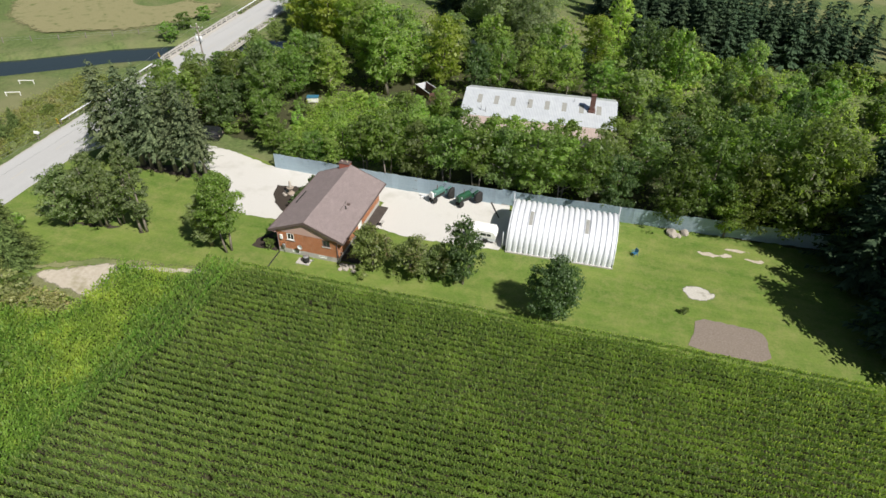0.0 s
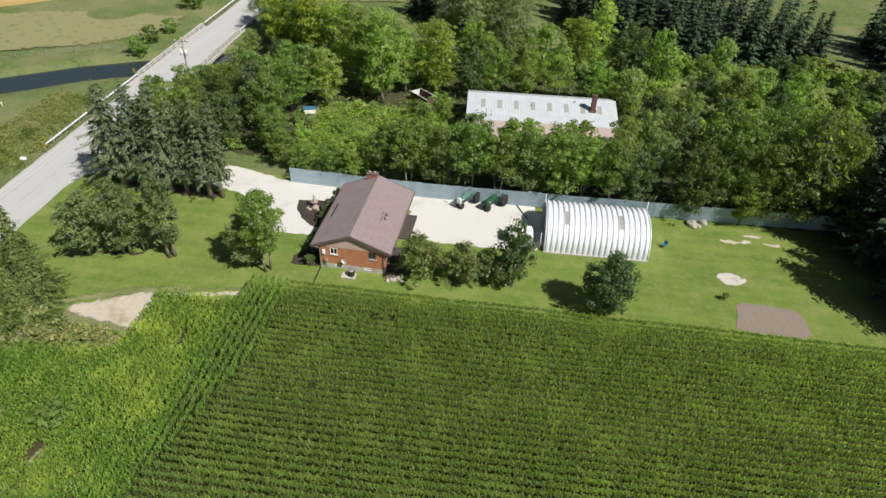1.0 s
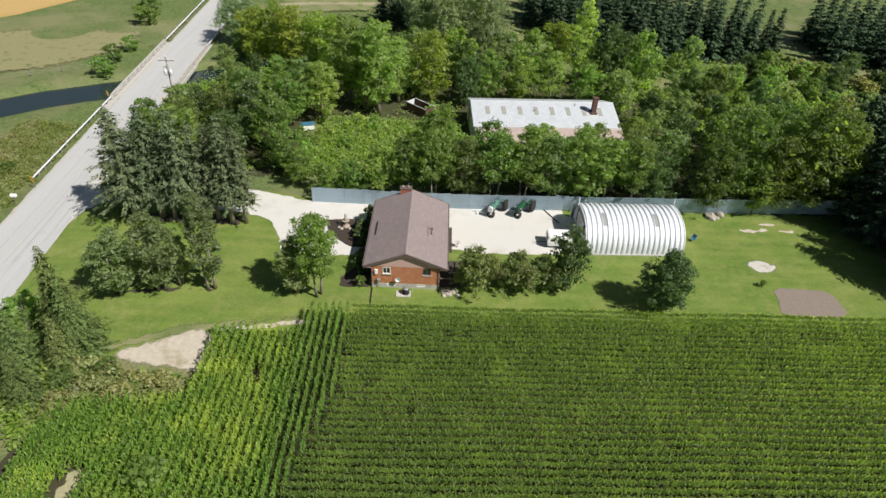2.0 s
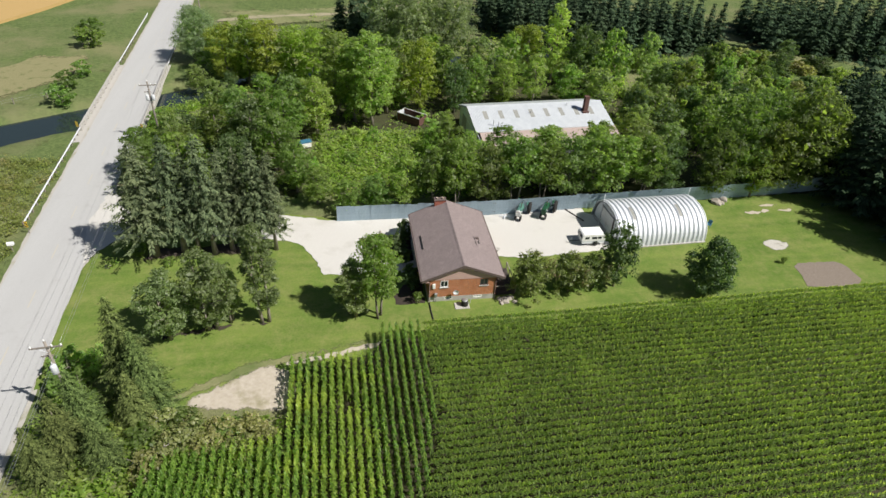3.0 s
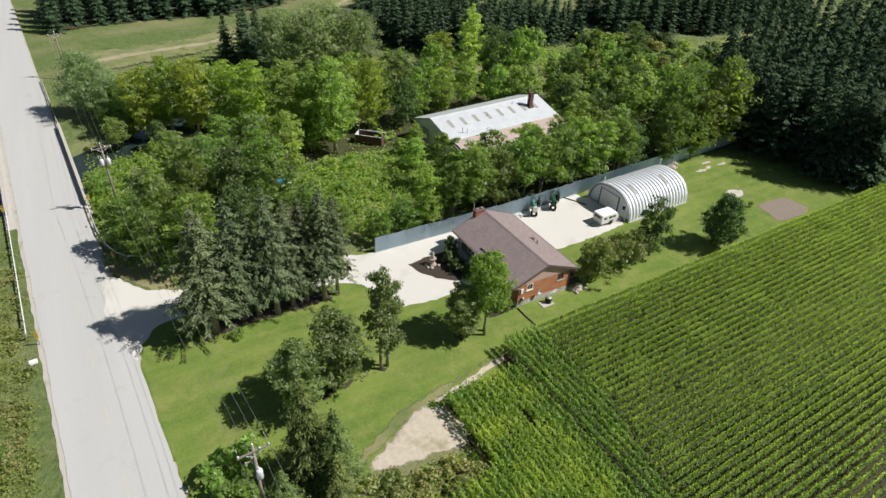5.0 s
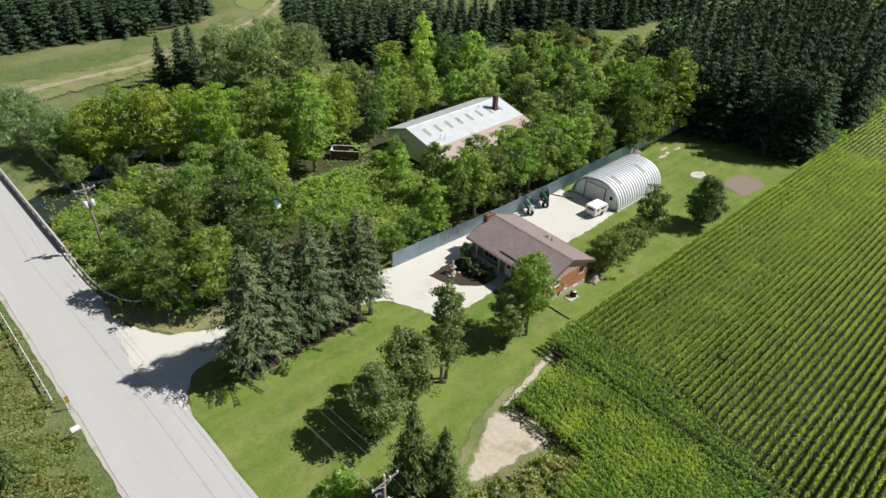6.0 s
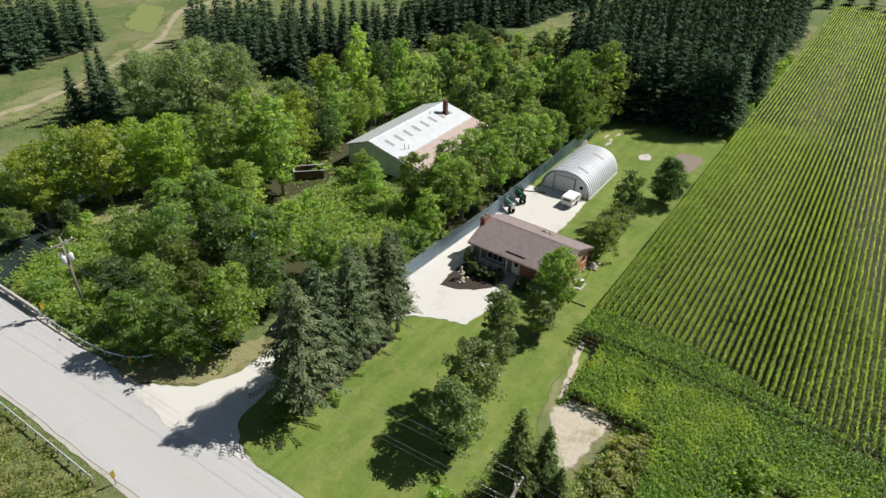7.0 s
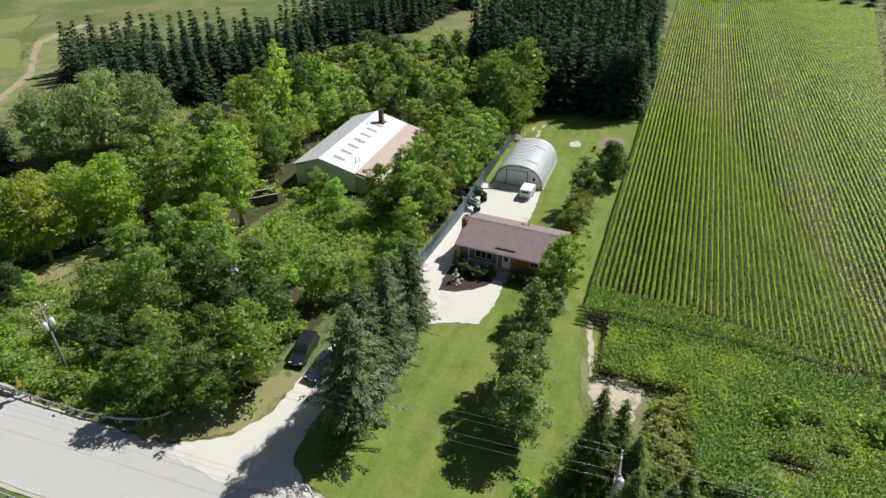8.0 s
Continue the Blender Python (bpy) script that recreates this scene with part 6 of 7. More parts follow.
def rock(at, s, label):
    rng = np.random.RandomState(int(abs(at[0] * 91 + at[1] * 7)))
    bm = bmesh.new()
    bmesh.ops.create_icosphere(bm, subdivisions=2, radius=1)
    for v in bm.verts:
        v.co *= 0.85 + 0.3 * rng.rand()
        v.co = Vector((v.co.x * s, v.co.y * s * 0.8, max(v.co.z, -0.25) * s * 0.65))
    me = bpy.data.meshes.new("rock")
    bm.to_mesh(me)
    bm.free()
    me.materials.append(M["stone"])
    ob = tagged(new("rock", me), label, "rock", "garden rocks")
    ob.matrix_world = pose(at[0], at[1], 0.12 * s, 0, 0, rng.rand() * 360)


for x_, y_, s_ in ((-23.7, 53.3, 0.6), (-23.0, 53.7, 0.45), (-24.2, 52.9, 0.35), (-22.6, 53.0, 0.35), (-24.3, 53.6, 0.4)):
    rock((x_, y_), s_, "pale rough rock beside the house corner")
for x_, y_, s_ in ((13.7, 72.6, 0.9), (15.3, 73.3, 0.7), (14.5, 72.4, 0.5)):
    rock((x_, y_), s_, "pale boulder below the fence")
rock((-70.0, 63.9), 0.45, "white stone beside the entrance of the drive")
plant_tree("shrub", -69.4, 64.4, 0.7, 0.55, label="small yellow flowering plant by a white stone")


# ---- steel hut ----
def build_hut():
    h = thing("quonset_hut", "ribbed arched galvanised steel hut beside the yard", "shed", at=(0.05, 67.0, 0), turn=2.7)
    L, R, H, n = 12.9, 4.2, 3.75, 19
    pitch = L / n

    def arch(t, out):
        c, s = math.cos(t), math.sin(t)
        return ((R + out) * math.copysign(abs(c) ** 0.86, c), (H + out) * abs(s) ** 0.92 if s > 1e-9 else 0.0)

    rib = Mesh()
    ts = np.linspace(0, math.pi, 27)
    prof = [(0.0, 0.0), (0.05, 0.0), (0.2, 0.2), (0.47, 0.2), (0.62, 0.0), (pitch, 0.0)]
    for a, b in zip(ts, ts[1:]):
        for (x0, d0), (x1, d1) in zip(prof, prof[1:]):
            q = [(x0, *arch(a, d0)), (x1, *arch(a, d1)), (x1, *arch(b, d1)), (x0, *arch(b, d0))]
            rib.poly(q, 0, False)
    me = rib.mesh("rib_panel", M["galv"])
    for i in range(n):
        part("rib_panel", me, None, h, at=Matrix.Translation((-L / 2 + i * pitch, 0, 0.12)))
    lining = Mesh()
    for a, b in zip(ts, ts[1:]):
        lining.poly([(-L / 2, *arch(a, -0.06)), (L / 2, *arch(a, -0.06)), (L / 2, *arch(b, -0.06)), (-L / 2, *arch(b, -0.06))])
    part("lining", lining, M["steel"], h)
    part("kerb", wall_along_x(-R - 0.3, R + 0.3, -L / 2 - 0.1, L / 2 + 0.1, 0, 0.14, ()), M["concrete"], h, "grey concrete footing")
    for x in (-4.15, 2.65):
        sk = Mesh()
        arc = [arch(t, 0.225) for t in np.linspace(math.pi / 2 + 0.12, math.pi / 2 + 0.62, 6)]
        for p, q in zip(arc, arc[1:]):
            sk.poly([(x, *p), (x + 0.42, *p), (x + 0.42, *q), (x, *q)])
        part("skylight", sk, M["skylight"], h, "grey translucent skylight strip", at=Matrix.Translation((0, 0, 0.12)))
    # west front with doors, east end closed
    for s, nm in ((-1, "front_wall"), (1, "end_wall")):
        x = s * (L / 2 - 0.35)
        pts = [arch(t, -0.07) for t in np.linspace(0, math.pi, 31)]
        part(nm, Mesh().extrude(pts, "x", x - 0.06, x + 0.06), M["galv"], h, "pale sheet-steel end wall")
    x = -L / 2 + 0.35
    d = part("sliding_door", Mesh().box(x - 0.14, -1.5, 0.14, x - 0.07, 2.1, 2.7, 0.01), M["white"], h, "large pale sliding door")
    for y in (-1.55, 2.15):
        part("door_post", Mesh().box(x - 0.2, y - 0.07, 0.14, x - 0.06, y + 0.07, 2.85), M["wood_dark"], d)
    part("door_rail", Mesh().box(x - 0.2, -1.7, 2.75, x - 0.07, 2.3, 2.85), M["steel"], d)
    for i in range(7):
        part("door_rib", Mesh().box(x - 0.165, -1.3 + i * 0.52, 0.2, x - 0.14, -1.24 + i * 0.52, 2.65), M["white"], d)
    d2 = part("side_door", Mesh().box(x - 0.12, -3.2, 0.14, x - 0.065, -2.25, 2.2, 0.01), M["white"], h, "white side door with a window")
    part("door_glass", Mesh().box(x - 0.135, -3.0, 1.35, x - 0.12, -2.45, 1.95), M["glass"], d2)
    part("edge_trim", Mesh().tube([(-L / 2 - 0.02, *arch(t, 0.1)) for t in np.linspace(0, math.pi, 25)], 0.07, 5), M["galv"], h, at=Matrix.Translation((0, 0, 0.12)))
    part("edge_trim", Mesh().tube([(L / 2 + 0.02, *arch(t, 0.1)) for t in np.linspace(0, math.pi, 25)], 0.07, 5), M["galv"], h, at=Matrix.Translation((0, 0, 0.12)))
    for xx, yy, z0, z1 in ((L / 2 + 0.15, 2.2, 0, 4.7), (-L / 2 - 0.15, 1.6, 0, 4.9), (-L / 2 - 0.55, -3.9, 0, 2.6)):
        part("mast", Mesh().tube([(xx, yy, z0), (xx, yy, z1)], 0.05, 6), M["galv"], h)


build_hut()
beam = thing("timber_beam", "dark timber beam lying on the gravel before the hut", "beam", at=(-9.4, 70.8, 0.05), turn=-62)
part("beam", Mesh().box(-1.9, -0.07, 0, 1.9, 0.07, 0.13, 0.02), M["wood_dark"], beam)


# ---- barn behind the trees ----
def build_barn():
    b = thing("barn", "low barn with white tin and faded pink roofs", "barn", at=(-8.3, 98.6, 0), turn=4.6)
    x0, x1 = -12.3, 12.5
    S, N, zr, ze = -6.4, 4.8, 5.4, 3.6
    part("wall", Mesh().extrude([(S, -0.2), (N, -0.2), (N, ze - 0.25), (0, zr - 0.25), (S, ze - 0.25)], "x", x0 + 0.25, x0 + 0.45), M["galv"], b, "pale sheet-steel gable")
    part("wall", Mesh().extrude([(S, -0.2), (N, -0.2), (N, ze - 0.25), (0, zr - 0.25), (S, ze - 0.25)], "x", x1 - 0.45, x1 - 0.25), M["galv"], b)
    part("wall", Mesh().box(x0 + 0.45, S - 4.1, -0.2, x1 - 0.45, S - 3.9, 2.3), M["steel"], b)
    part("wall", Mesh().box(x0 + 0.45, N - 0.2, -0.2, x1 - 0.45, N, ze - 0.2), M["steel"], b)
    for xx in (x0 + 0.25, x1 - 0.45):
        part("wall", Mesh().extrude([(S - 4.1, -0.2), (S, -0.2), (S, 3.2), (S - 4.1, 2.3)], "x", xx, xx + 0.2), M["steel"], b)
    part("roof", Mesh().extrude([(S - 0.1, ze - 0.16), (0, zr - 0.14), (0, zr), (S - 0.1, ze)], "x", x0, x1), M["tin"], b, "white tin roof")
    part("roof", Mesh().extrude([(0, zr - 0.14), (N + 0.4, ze - 0.16), (N + 0.4, ze), (0, zr)], "x", x0, x1), M["tin"], b, "white tin roof")
    part("ridge_cap", Mesh().extrude([(-0.3, zr - 0.08), (0.3, zr - 0.08), (0, zr + 0.04)], "x", x0 - 0.02, x1 + 0.02), M["tin"], b)
    part("lean_to_roof", Mesh().extrude([(S - 4.6, 2.3), (S + 0.05, ze - 0.22), (S + 0.05, ze - 0.08), (S - 4.6, 2.44)], "x", x0 + 0.6, x1 + 0.1), M["tin_brown"], b, "faded pink-brown tin roof")
    slope = (zr - ze) / (-S)
    for i in range(8):
        cx = x0 + 2.3 + i * 2.75
        sk = Mesh()
        a, c = -1.5, -3.5
        sk.poly([(cx, c, zr + c * slope + 0.03), (cx + 0.75, c, zr + c * slope + 0.03), (cx + 0.75, a, zr + a * slope + 0.03), (cx, a, zr + a * slope + 0.03)])
        sk.poly([(cx, c, zr + c * slope - 0.02), (cx + 0.75, c, zr + c * slope - 0.02), (cx + 0.75, c, zr + c * slope + 0.03), (cx, c, zr + c * slope + 0.03)])
        part("skylight", sk, M["skylight"], b, "grey translucent roof sheet")
    st = part("stack", Mesh().box(8.1, -3.0, ze, 8.85, -2.25, 7.25), M["rust"], b, "rusty brown square chimney stack")
    part("stack_cap", Mesh().box(8.05, -3.05, 7.25, 8.9, -2.2, 7.33), M["rust"], st)
    part("flashing", Mesh().box(7.9, -3.25, ze + 0.6, 9.05, -2.0, ze + 1.25, 0.03), M["rust"], st)
    for x, y, z in ((-9.0, -5.2, 1.1), (-8.2, -5.5, 0.9), (-1.6, -2.6, 0.6), (5.6, -1.0, 0.5)):
        part("vent_pipe", Mesh().tube([(x, y, zr + y * slope - 0.05), (x, y, zr + y * slope + z)], 0.06, 6), M["steel"], b)
    part("door", Mesh().box(x0 + 0.19, -3.4, 0, x0 + 0.26, -0.6, 3.0), M["white"], b, "pale sliding door")
    part("door", Mesh().box(x0 + 0.19, 0.4, 0, x0 + 0.26, 2.8, 3.0), M["concrete"], b, "pale sliding door")


build_barn()


def build_bin():
    ob = thing("waste_container", "dark open steel waste container with a pale end", "container", at=(-29.3, 103.6, 0), turn=-42)
    part("side", Mesh().box(-2.4, -1.1, 0.2, 2.4, -1.02, 1.6), M["rust"], ob)
    part("side", Mesh().box(-2.4, 1.02, 0.2, 2.4, 1.1, 1.6), M["rust"], ob)
    part("end", Mesh().box(-2.48, -1.1, 0.2, -2.4, 1.1, 1.6), M["galv"], ob, "pale grey end panel")
    part("end", Mesh().box(2.4, -1.1, 0.2, 2.48, 1.1, 1.6), M["rust"], ob)
    part("floor_plate", Mesh().box(-2.4, -1.02, 0.2, 2.4, 1.02, 0.3), M["black"], ob)
    for y in (-1.14, 1.14):
        part("rim", Mesh().box(-2.5, y - 0.05, 1.6, 2.5, y + 0.05, 1.7), M["galv"], ob)
    for x in (-2.0, 2.0):
        part("skid", Mesh().box(x - 0.2, -1.0, 0, x + 0.2, 1.0, 0.2), M["rust"], ob)


build_bin()
tote = thing("plastic_tub", "pale blue plastic tub among the weeds", "tub", at=(-47.9, 94.6, 0), turn=20)
part("tub", Mesh().prism([(-0.9, -0.55), (0.9, -0.55), (1.0, 0), (0.9, 0.55), (-0.9, 0.55), (-1.0, 0)], 0.05, 0.9), M["white"], tote)
part("rim", Mesh().box(-1.05, -0.65, 0.9, 1.05, 0.65, 0.98, 0.02), M["blue_plastic"], tote)


# ---- fence ----
def fence_y(x):
    return 71.7 + 0.0 * x + (0.058 * max(0, x + 22)) + 0.0008 * max(0, x - 15) ** 2


def build_fence():
    f = thing("metal_fence", "tall pale blue corrugated sheet-steel fence", "fence", at=(0, 0, 0))
    W, H = 0.92, 2.35
    m = Mesh()
    prof, n = [], 12
    for i in range(n + 1):
        prof.append((W * i / n, 0.028 * (1 if i % 2 else -1)))
    for (a, u), (b, v) in zip(prof, prof[1:]):
        m.poly([(a, u, 0), (b, v, 0), (b, v, H), (a, u, H)])
        m.poly([(a, u + 0.012, H), (b, v + 0.012, H), (b, v + 0.012, 0), (a, u + 0.012, 0)])
        m.poly([(a, u, H), (b, v, H), (b, v + 0.012, H), (a, u + 0.012, H)])
    me = m.mesh("panel", M["fence"])
    post = Mesh().box(-0.06, 0.04, -0.1, 0.06, 0.16, 2.3).mesh("post", M["wood"])
    rail = Mesh().box(0, 0.03, 0, 2.76, 0.09, 0.09).mesh("rail", M["wood"])
    rng = np.random.RandomState(4)
    x, i = -42.9, 0
    while x < 38:
        y0, y1 = fence_y(x), fence_y(x + W)
        a = math.degrees(math.atan2(y1 - y0, W))
        z = 0.03 * rng.normal() + (0.15 if -9.6 < x < -7.4 else 0)
        part("panel", me, None, f, at=pose(x, y0 + 0.01 * rng.normal(), 0.02 + z, rng.normal() * 0.5, 0, a))
        if i % 3 == 0:
            part("post", post, None, f, at=pose(x, y0 + 0.03, 0, 0, 0, a))
            for zr in (0.5, 1.9):
                part("rail", rail, None, f, at=pose(x, y0 + 0.03, zr, 0, 0, a))
        x += W * math.cos(radians(a))
        i += 1


build_fence()


# ---- tractors, trailer, cars ----
def wheel(parent, x, y, r, w, rim_mat):
    """A wheel whose axle runs along y."""
    t = part("wheel", Mesh().lathe((x, y, r), [(r * 0.62, -w / 2), (r * 0.9, -w / 2), (r, -w * 0.32), (r, w * 0.32), (r * 0.9, w / 2), (r * 0.62, w / 2)], 20, axis="y"), M["black"], parent, "black rubber tyre")
    part("rim", Mesh().lathe((x, y, r), [(r * 0.62, -w * 0.4), (r * 0.5, -w * 0.1), (r * 0.14, -w * 0.3), (r * 0.14, w * 0.3), (r * 0.5, w * 0.1), (r * 0.62, w * 0.4)], 20, axis="y"), rim_mat, t, "painted steel rim")


def build_tractor(at, turn, paint, rim, nose, label):
    ob = thing("tractor", label, "tractor", "old tractors by the fence", at, turn)
    ob.scale = (1.18, 1.18, 1.18)
    part("hood", Mesh().extrude([(-0.28, 0.95), (0.28, 0.95), (0.3, 1.35), (0.18, 1.52), (-0.18, 1.52), (-0.3, 1.35)], "x", 0.35, 2.05), paint, ob)
    part("grille", Mesh().extrude([(-0.27, 0.8), (0.27, 0.8), (0.28, 1.35), (0.14, 1.5), (-0.14, 1.5), (-0.28, 1.35)], "x", 2.05, 2.25), nose, ob, "pale radiator grille")
    part("engine", Mesh().box(0.1, -0.22, 0.55, 2.0, 0.22, 0.97, 0.04), M["black"], ob)
    part("transmission", Mesh().box(-0.7, -0.25, 0.5, 0.2, 0.25, 1.0, 0.05), paint, ob)
    part("axle", Mesh().tube([(-0.45, -0.95, 0.72), (-0.45, 0.95, 0.72)], 0.09, 8), paint, ob)
    for s in (-1, 1):
        part("fender", Mesh().extrude([(-1.15 + 0.0, 1.0), (-0.95, 1.38), (-0.45, 1.54), (0.1, 1.36), (0.06, 1.3), (-0.45, 1.47), (-0.9, 1.32), (-1.1, 0.98)], "y", min(s * 0.5, s * 0.68), max(s * 0.5, s * 0.68)), paint, ob)
        wheel(ob, -0.45, s * 0.88, 0.72, 0.36, rim)
        wheel(ob, 1.85, s * 0.3, 0.36, 0.18, rim)
    part("front_axle", Mesh().tube([(1.85, -0.28, 0.36), (1.85, 0, 0.72), (1.85, 0.28, 0.36)], 0.05, 6), paint, ob)
    part("seat", Mesh().box(-0.75, -0.25, 1.2, -0.3, 0.25, 1.3, 0.04), M["black"], ob)
    part("seat_back", Mesh().box(-0.82, -0.25, 1.3, -0.72, 0.25, 1.6, 0.04), M["black"], ob)
    part("steering_column", Mesh().tube([(0.35, 0, 1.3), (-0.05, 0, 1.65)], 0.025, 6), M["black"], ob)
    ring = [(-0.07 + 0.12 * math.cos(a), 0.2 * math.sin(a), 1.67 + 0.1 * math.cos(a)) for a in np.linspace(0, math.tau, 15)]
    part("steering_wheel", Mesh().tube(ring, 0.02, 5), M["black"], ob)
    part("exhaust", Mesh().tube([(1.35, 0.12, 1.5), (1.35, 0.12, 2.2)], 0.04, 7), M["rust"], ob)
    for s in (-1, 1):
        part("headlight", Mesh().lathe((1.9, s * 0.36, 1.3), [(0.03, -0.1), (0.09, -0.02), (0.1, 0.04), (0.09, 0.05)], 10, axis="x"), M["galv"], ob)


build_tractor((-16.9, 72.0, 0.05), -118, M["teal_paint"], M["cream"], M["white"], "old faded teal tractor with a pale grille by the fence")
build_tractor((-13.1, 72.1, 0.05), -121, M["green_paint"], M["yellow"], M["green_paint"], "old green tractor with yellow wheel rims by the fence")
imp = thing("farm_implement", "small pale steel farm implement on the gravel", "implement", at=(-19.6, 70.9, 0.05), turn=-25)
part("frame", Mesh().box(-0.8, -0.06, 0.15, 0.8, 0.06, 0.27, 0.02).box(-0.06, -0.6, 0.15, 0.06, 0.6, 0.25, 0.02), M["galv"], imp)
for x_ in (-0.7, 0.0, 0.7):
    part("tine", Mesh().tube([(x_, 0, 0.2), (x_ + 0.05, -0.12, 0.05), (x_ - 0.02, -0.1, 0.0)], 0.03, 5), M["galv"], imp)


def build_trailer():
    t = thing("camper_trailer", "small white camper trailer on the gravel before the hut", "trailer", at=(-9.3, 64.1, 0.05), turn=0)
    prof = [(-1.65, 0.85), (1.55, 0.85), (1.6, 1.15), (1.3, 1.72), (1.15, 1.8), (-1.45, 1.8), (-1.62, 1.7), (-1.7, 1.1)]
    part("cap", Mesh().extrude(prof, "y", -0.95, 0.95), M["white"], t, "white fibreglass cap")
    part("box", Mesh().box(-1.6, -0.9, 0.4, 1.5, 0.9, 0.85, 0.03), M["galv"], t, "grey lower body")
    for s in (-1, 1):
        for a, b in ((-1.3, -0.75), (-0.35, 0.35), (0.45, 0.95)):
            part("window_pane", Mesh().box(a, min(s * 0.95, s * 0.965), 1.15, b, max(s * 0.95, s * 0.965), 1.5), M["glass"], t)
        wheel(t, 0.25, s * 0.86, 0.3, 0.18, M["white"])
        part("mudguard", Mesh().extrude([(-0.15, 0.55), (0.0, 0.72), (0.5, 0.72), (0.65, 0.55), (0.6, 0.55), (0.48, 0.67), (0.02, 0.67), (-0.1, 0.55)], "y", min(s * 0.92, s * 1.05), max(s * 0.92, s * 1.05)), M["black"], t)
    part("rear_pane", Mesh().box(-1.715, -0.6, 1.2, -1.69, 0.6, 1.6), M["glass"], t)
    part("tongue", Mesh().tube([(-1.6, 0, 0.42), (-3.0, 0, 0.42)], 0.05, 6), M["black"], t)
    part("jack", Mesh().tube([(-2.8, 0.1, 0.0), (-2.8, 0.1, 0.85)], 0.035, 6), M["steel"], t)


build_trailer()


def build_car(at, turn, paint, label, L=4.6, H=1.62, W=1.86):
    c = thing("car", label, "car", "cars parked under the trees", at, turn)
    a = L / 2
    low = [(-a, 0.42), (-a + 0.1, 0.28), (a - 0.1, 0.28), (a, 0.45), (a - 0.02, 0.72), (a - 1.1, 0.92), (-a + 0.15, 0.96), (-a, 0.8)]
    part("body", Mesh().extrude(low, "y", -W / 2, W / 2), paint, c)
    cab = [(a - 1.25, 0.9), (a - 1.95, H - 0.1), (a - 2.3, H), (-a + 0.75, H), (-a + 0.2, H - 0.2), (-a + 0.08, 0.93)]
    part("cabin", Mesh().extrude(cab, "y", -W / 2 + 0.14, W / 2 - 0.14), paint, c)
    for s in (-1, 1):
        y = s * (W / 2 - 0.135)
        for u0, u1 in ((a - 1.85, a - 2.6), (a - 2.7, -a + 1.2), (-a + 1.1, -a + 0.4)):
            part("side_window", Mesh().box(min(u0, u1), min(y, y + s * 0.012), 1.0, max(u0, u1), max(y, y + s * 0.012), H - 0.16), M["glass"], c)
        for x in (a - 0.85, -a + 0.85):
            wheel(c, x, s * (W / 2 - 0.1), 0.34, 0.22, M["steel"])
        part("headlight", Mesh().box(a - 0.12, s * 0.62 - 0.18, 0.6, a + 0.005, s * 0.62 + 0.18, 0.74, 0.02), M["galv"], c)
        part("tail_light", Mesh().box(-a - 0.01, s * 0.68 - 0.12, 0.7, -a + 0.06, s * 0.68 + 0.12, 0.92, 0.02), M["terracotta"], c)
        part("mirror", Mesh().box(a - 1.75, s * (W / 2 + 0.06) - 0.08, 0.98, a - 1.6, s * (W / 2 + 0.06) + 0.08, 1.12, 0.03), paint, c)
    ws = Mesh()
    ws.extrude([(a - 1.22, 0.92), (a - 1.9, H - 0.12), (a - 1.93, H - 0.12), (a - 1.26, 0.92)], "y", -0.66, 0.66)
    part("windscreen", ws, M["glass"], c)
    part("number_plate", Mesh().box(a, -0.24, 0.42, a + 0.015, 0.24, 0.54), M["white"], c)
    part("bumper", Mesh().box(a - 0.06, -0.8, 0.3, a + 0.06, 0.8, 0.45, 0.03), M["black"], c)


build_car((-57.6, 76.6, 0.05), 190, M["car_black"], "dark grey car parked under the trees beside the drive", 4.9, 1.75)
build_car((-59.2, 73.2, 0.05), 176, M["car_blue"], "dark blue car parked in the shade on the drive", 4.4, 1.5)


# ---- road furniture, bridge, power line ----
def side(y, d):
    return road_mid(y) + d


def build_bridge():
    b = thing("road_bridge", "low concrete road bridge with post-and-beam parapets", "bridge", at=(0, 0, 0))
    m = Mesh()
    q = [(side(98, -5.6), 98), (side(98, 4.9), 98), (side(134, 4.9), 134), (side(134, -5.6), 134)]
    m.prism(q, -0.6, -0.03)
    part("deck", m, M["concrete"], b)
    for y in (99, 132.5):
        part("abutment", Mesh().prism([(side(y, -5.6), y - 1), (side(y, 4.9), y - 1), (side(y, 4.9), y + 1), (side(y, -5.6), y + 1)], -2.2, -0.6), M["concrete"], b)
    post = Mesh().box(-0.17, -0.25, -0.05, 0.17, 0.25, 0.85, 0.02).mesh("parapet_post", M["concrete"])
    for d, y0, y1 in ((-5.1, 102.5, 133), (4.55, 101.0, 131)):
        n = 13
        for i in range(n + 1):
            y = y0 + (y1 - y0) * i / n
            part("parapet_post", post, None, b, at=pose(side(y, d), y, 0, 0, 0, 3.9))
            if i < n:
                e = y0 + (y1 - y0) * (i + 1) / n
                beam_ = Mesh()
                for z0, z1 in ((0.72, 0.98), (0.3, 0.5)):
                    beam_.prism([(side(y, d) - 0.13, y), (side(y, d) + 0.13, y), (side(e, d) + 0.13, e), (side(e, d) - 0.13, e)], z0, z1)
                part("parapet_rail", beam_, M["concrete"], b)


build_bridge()


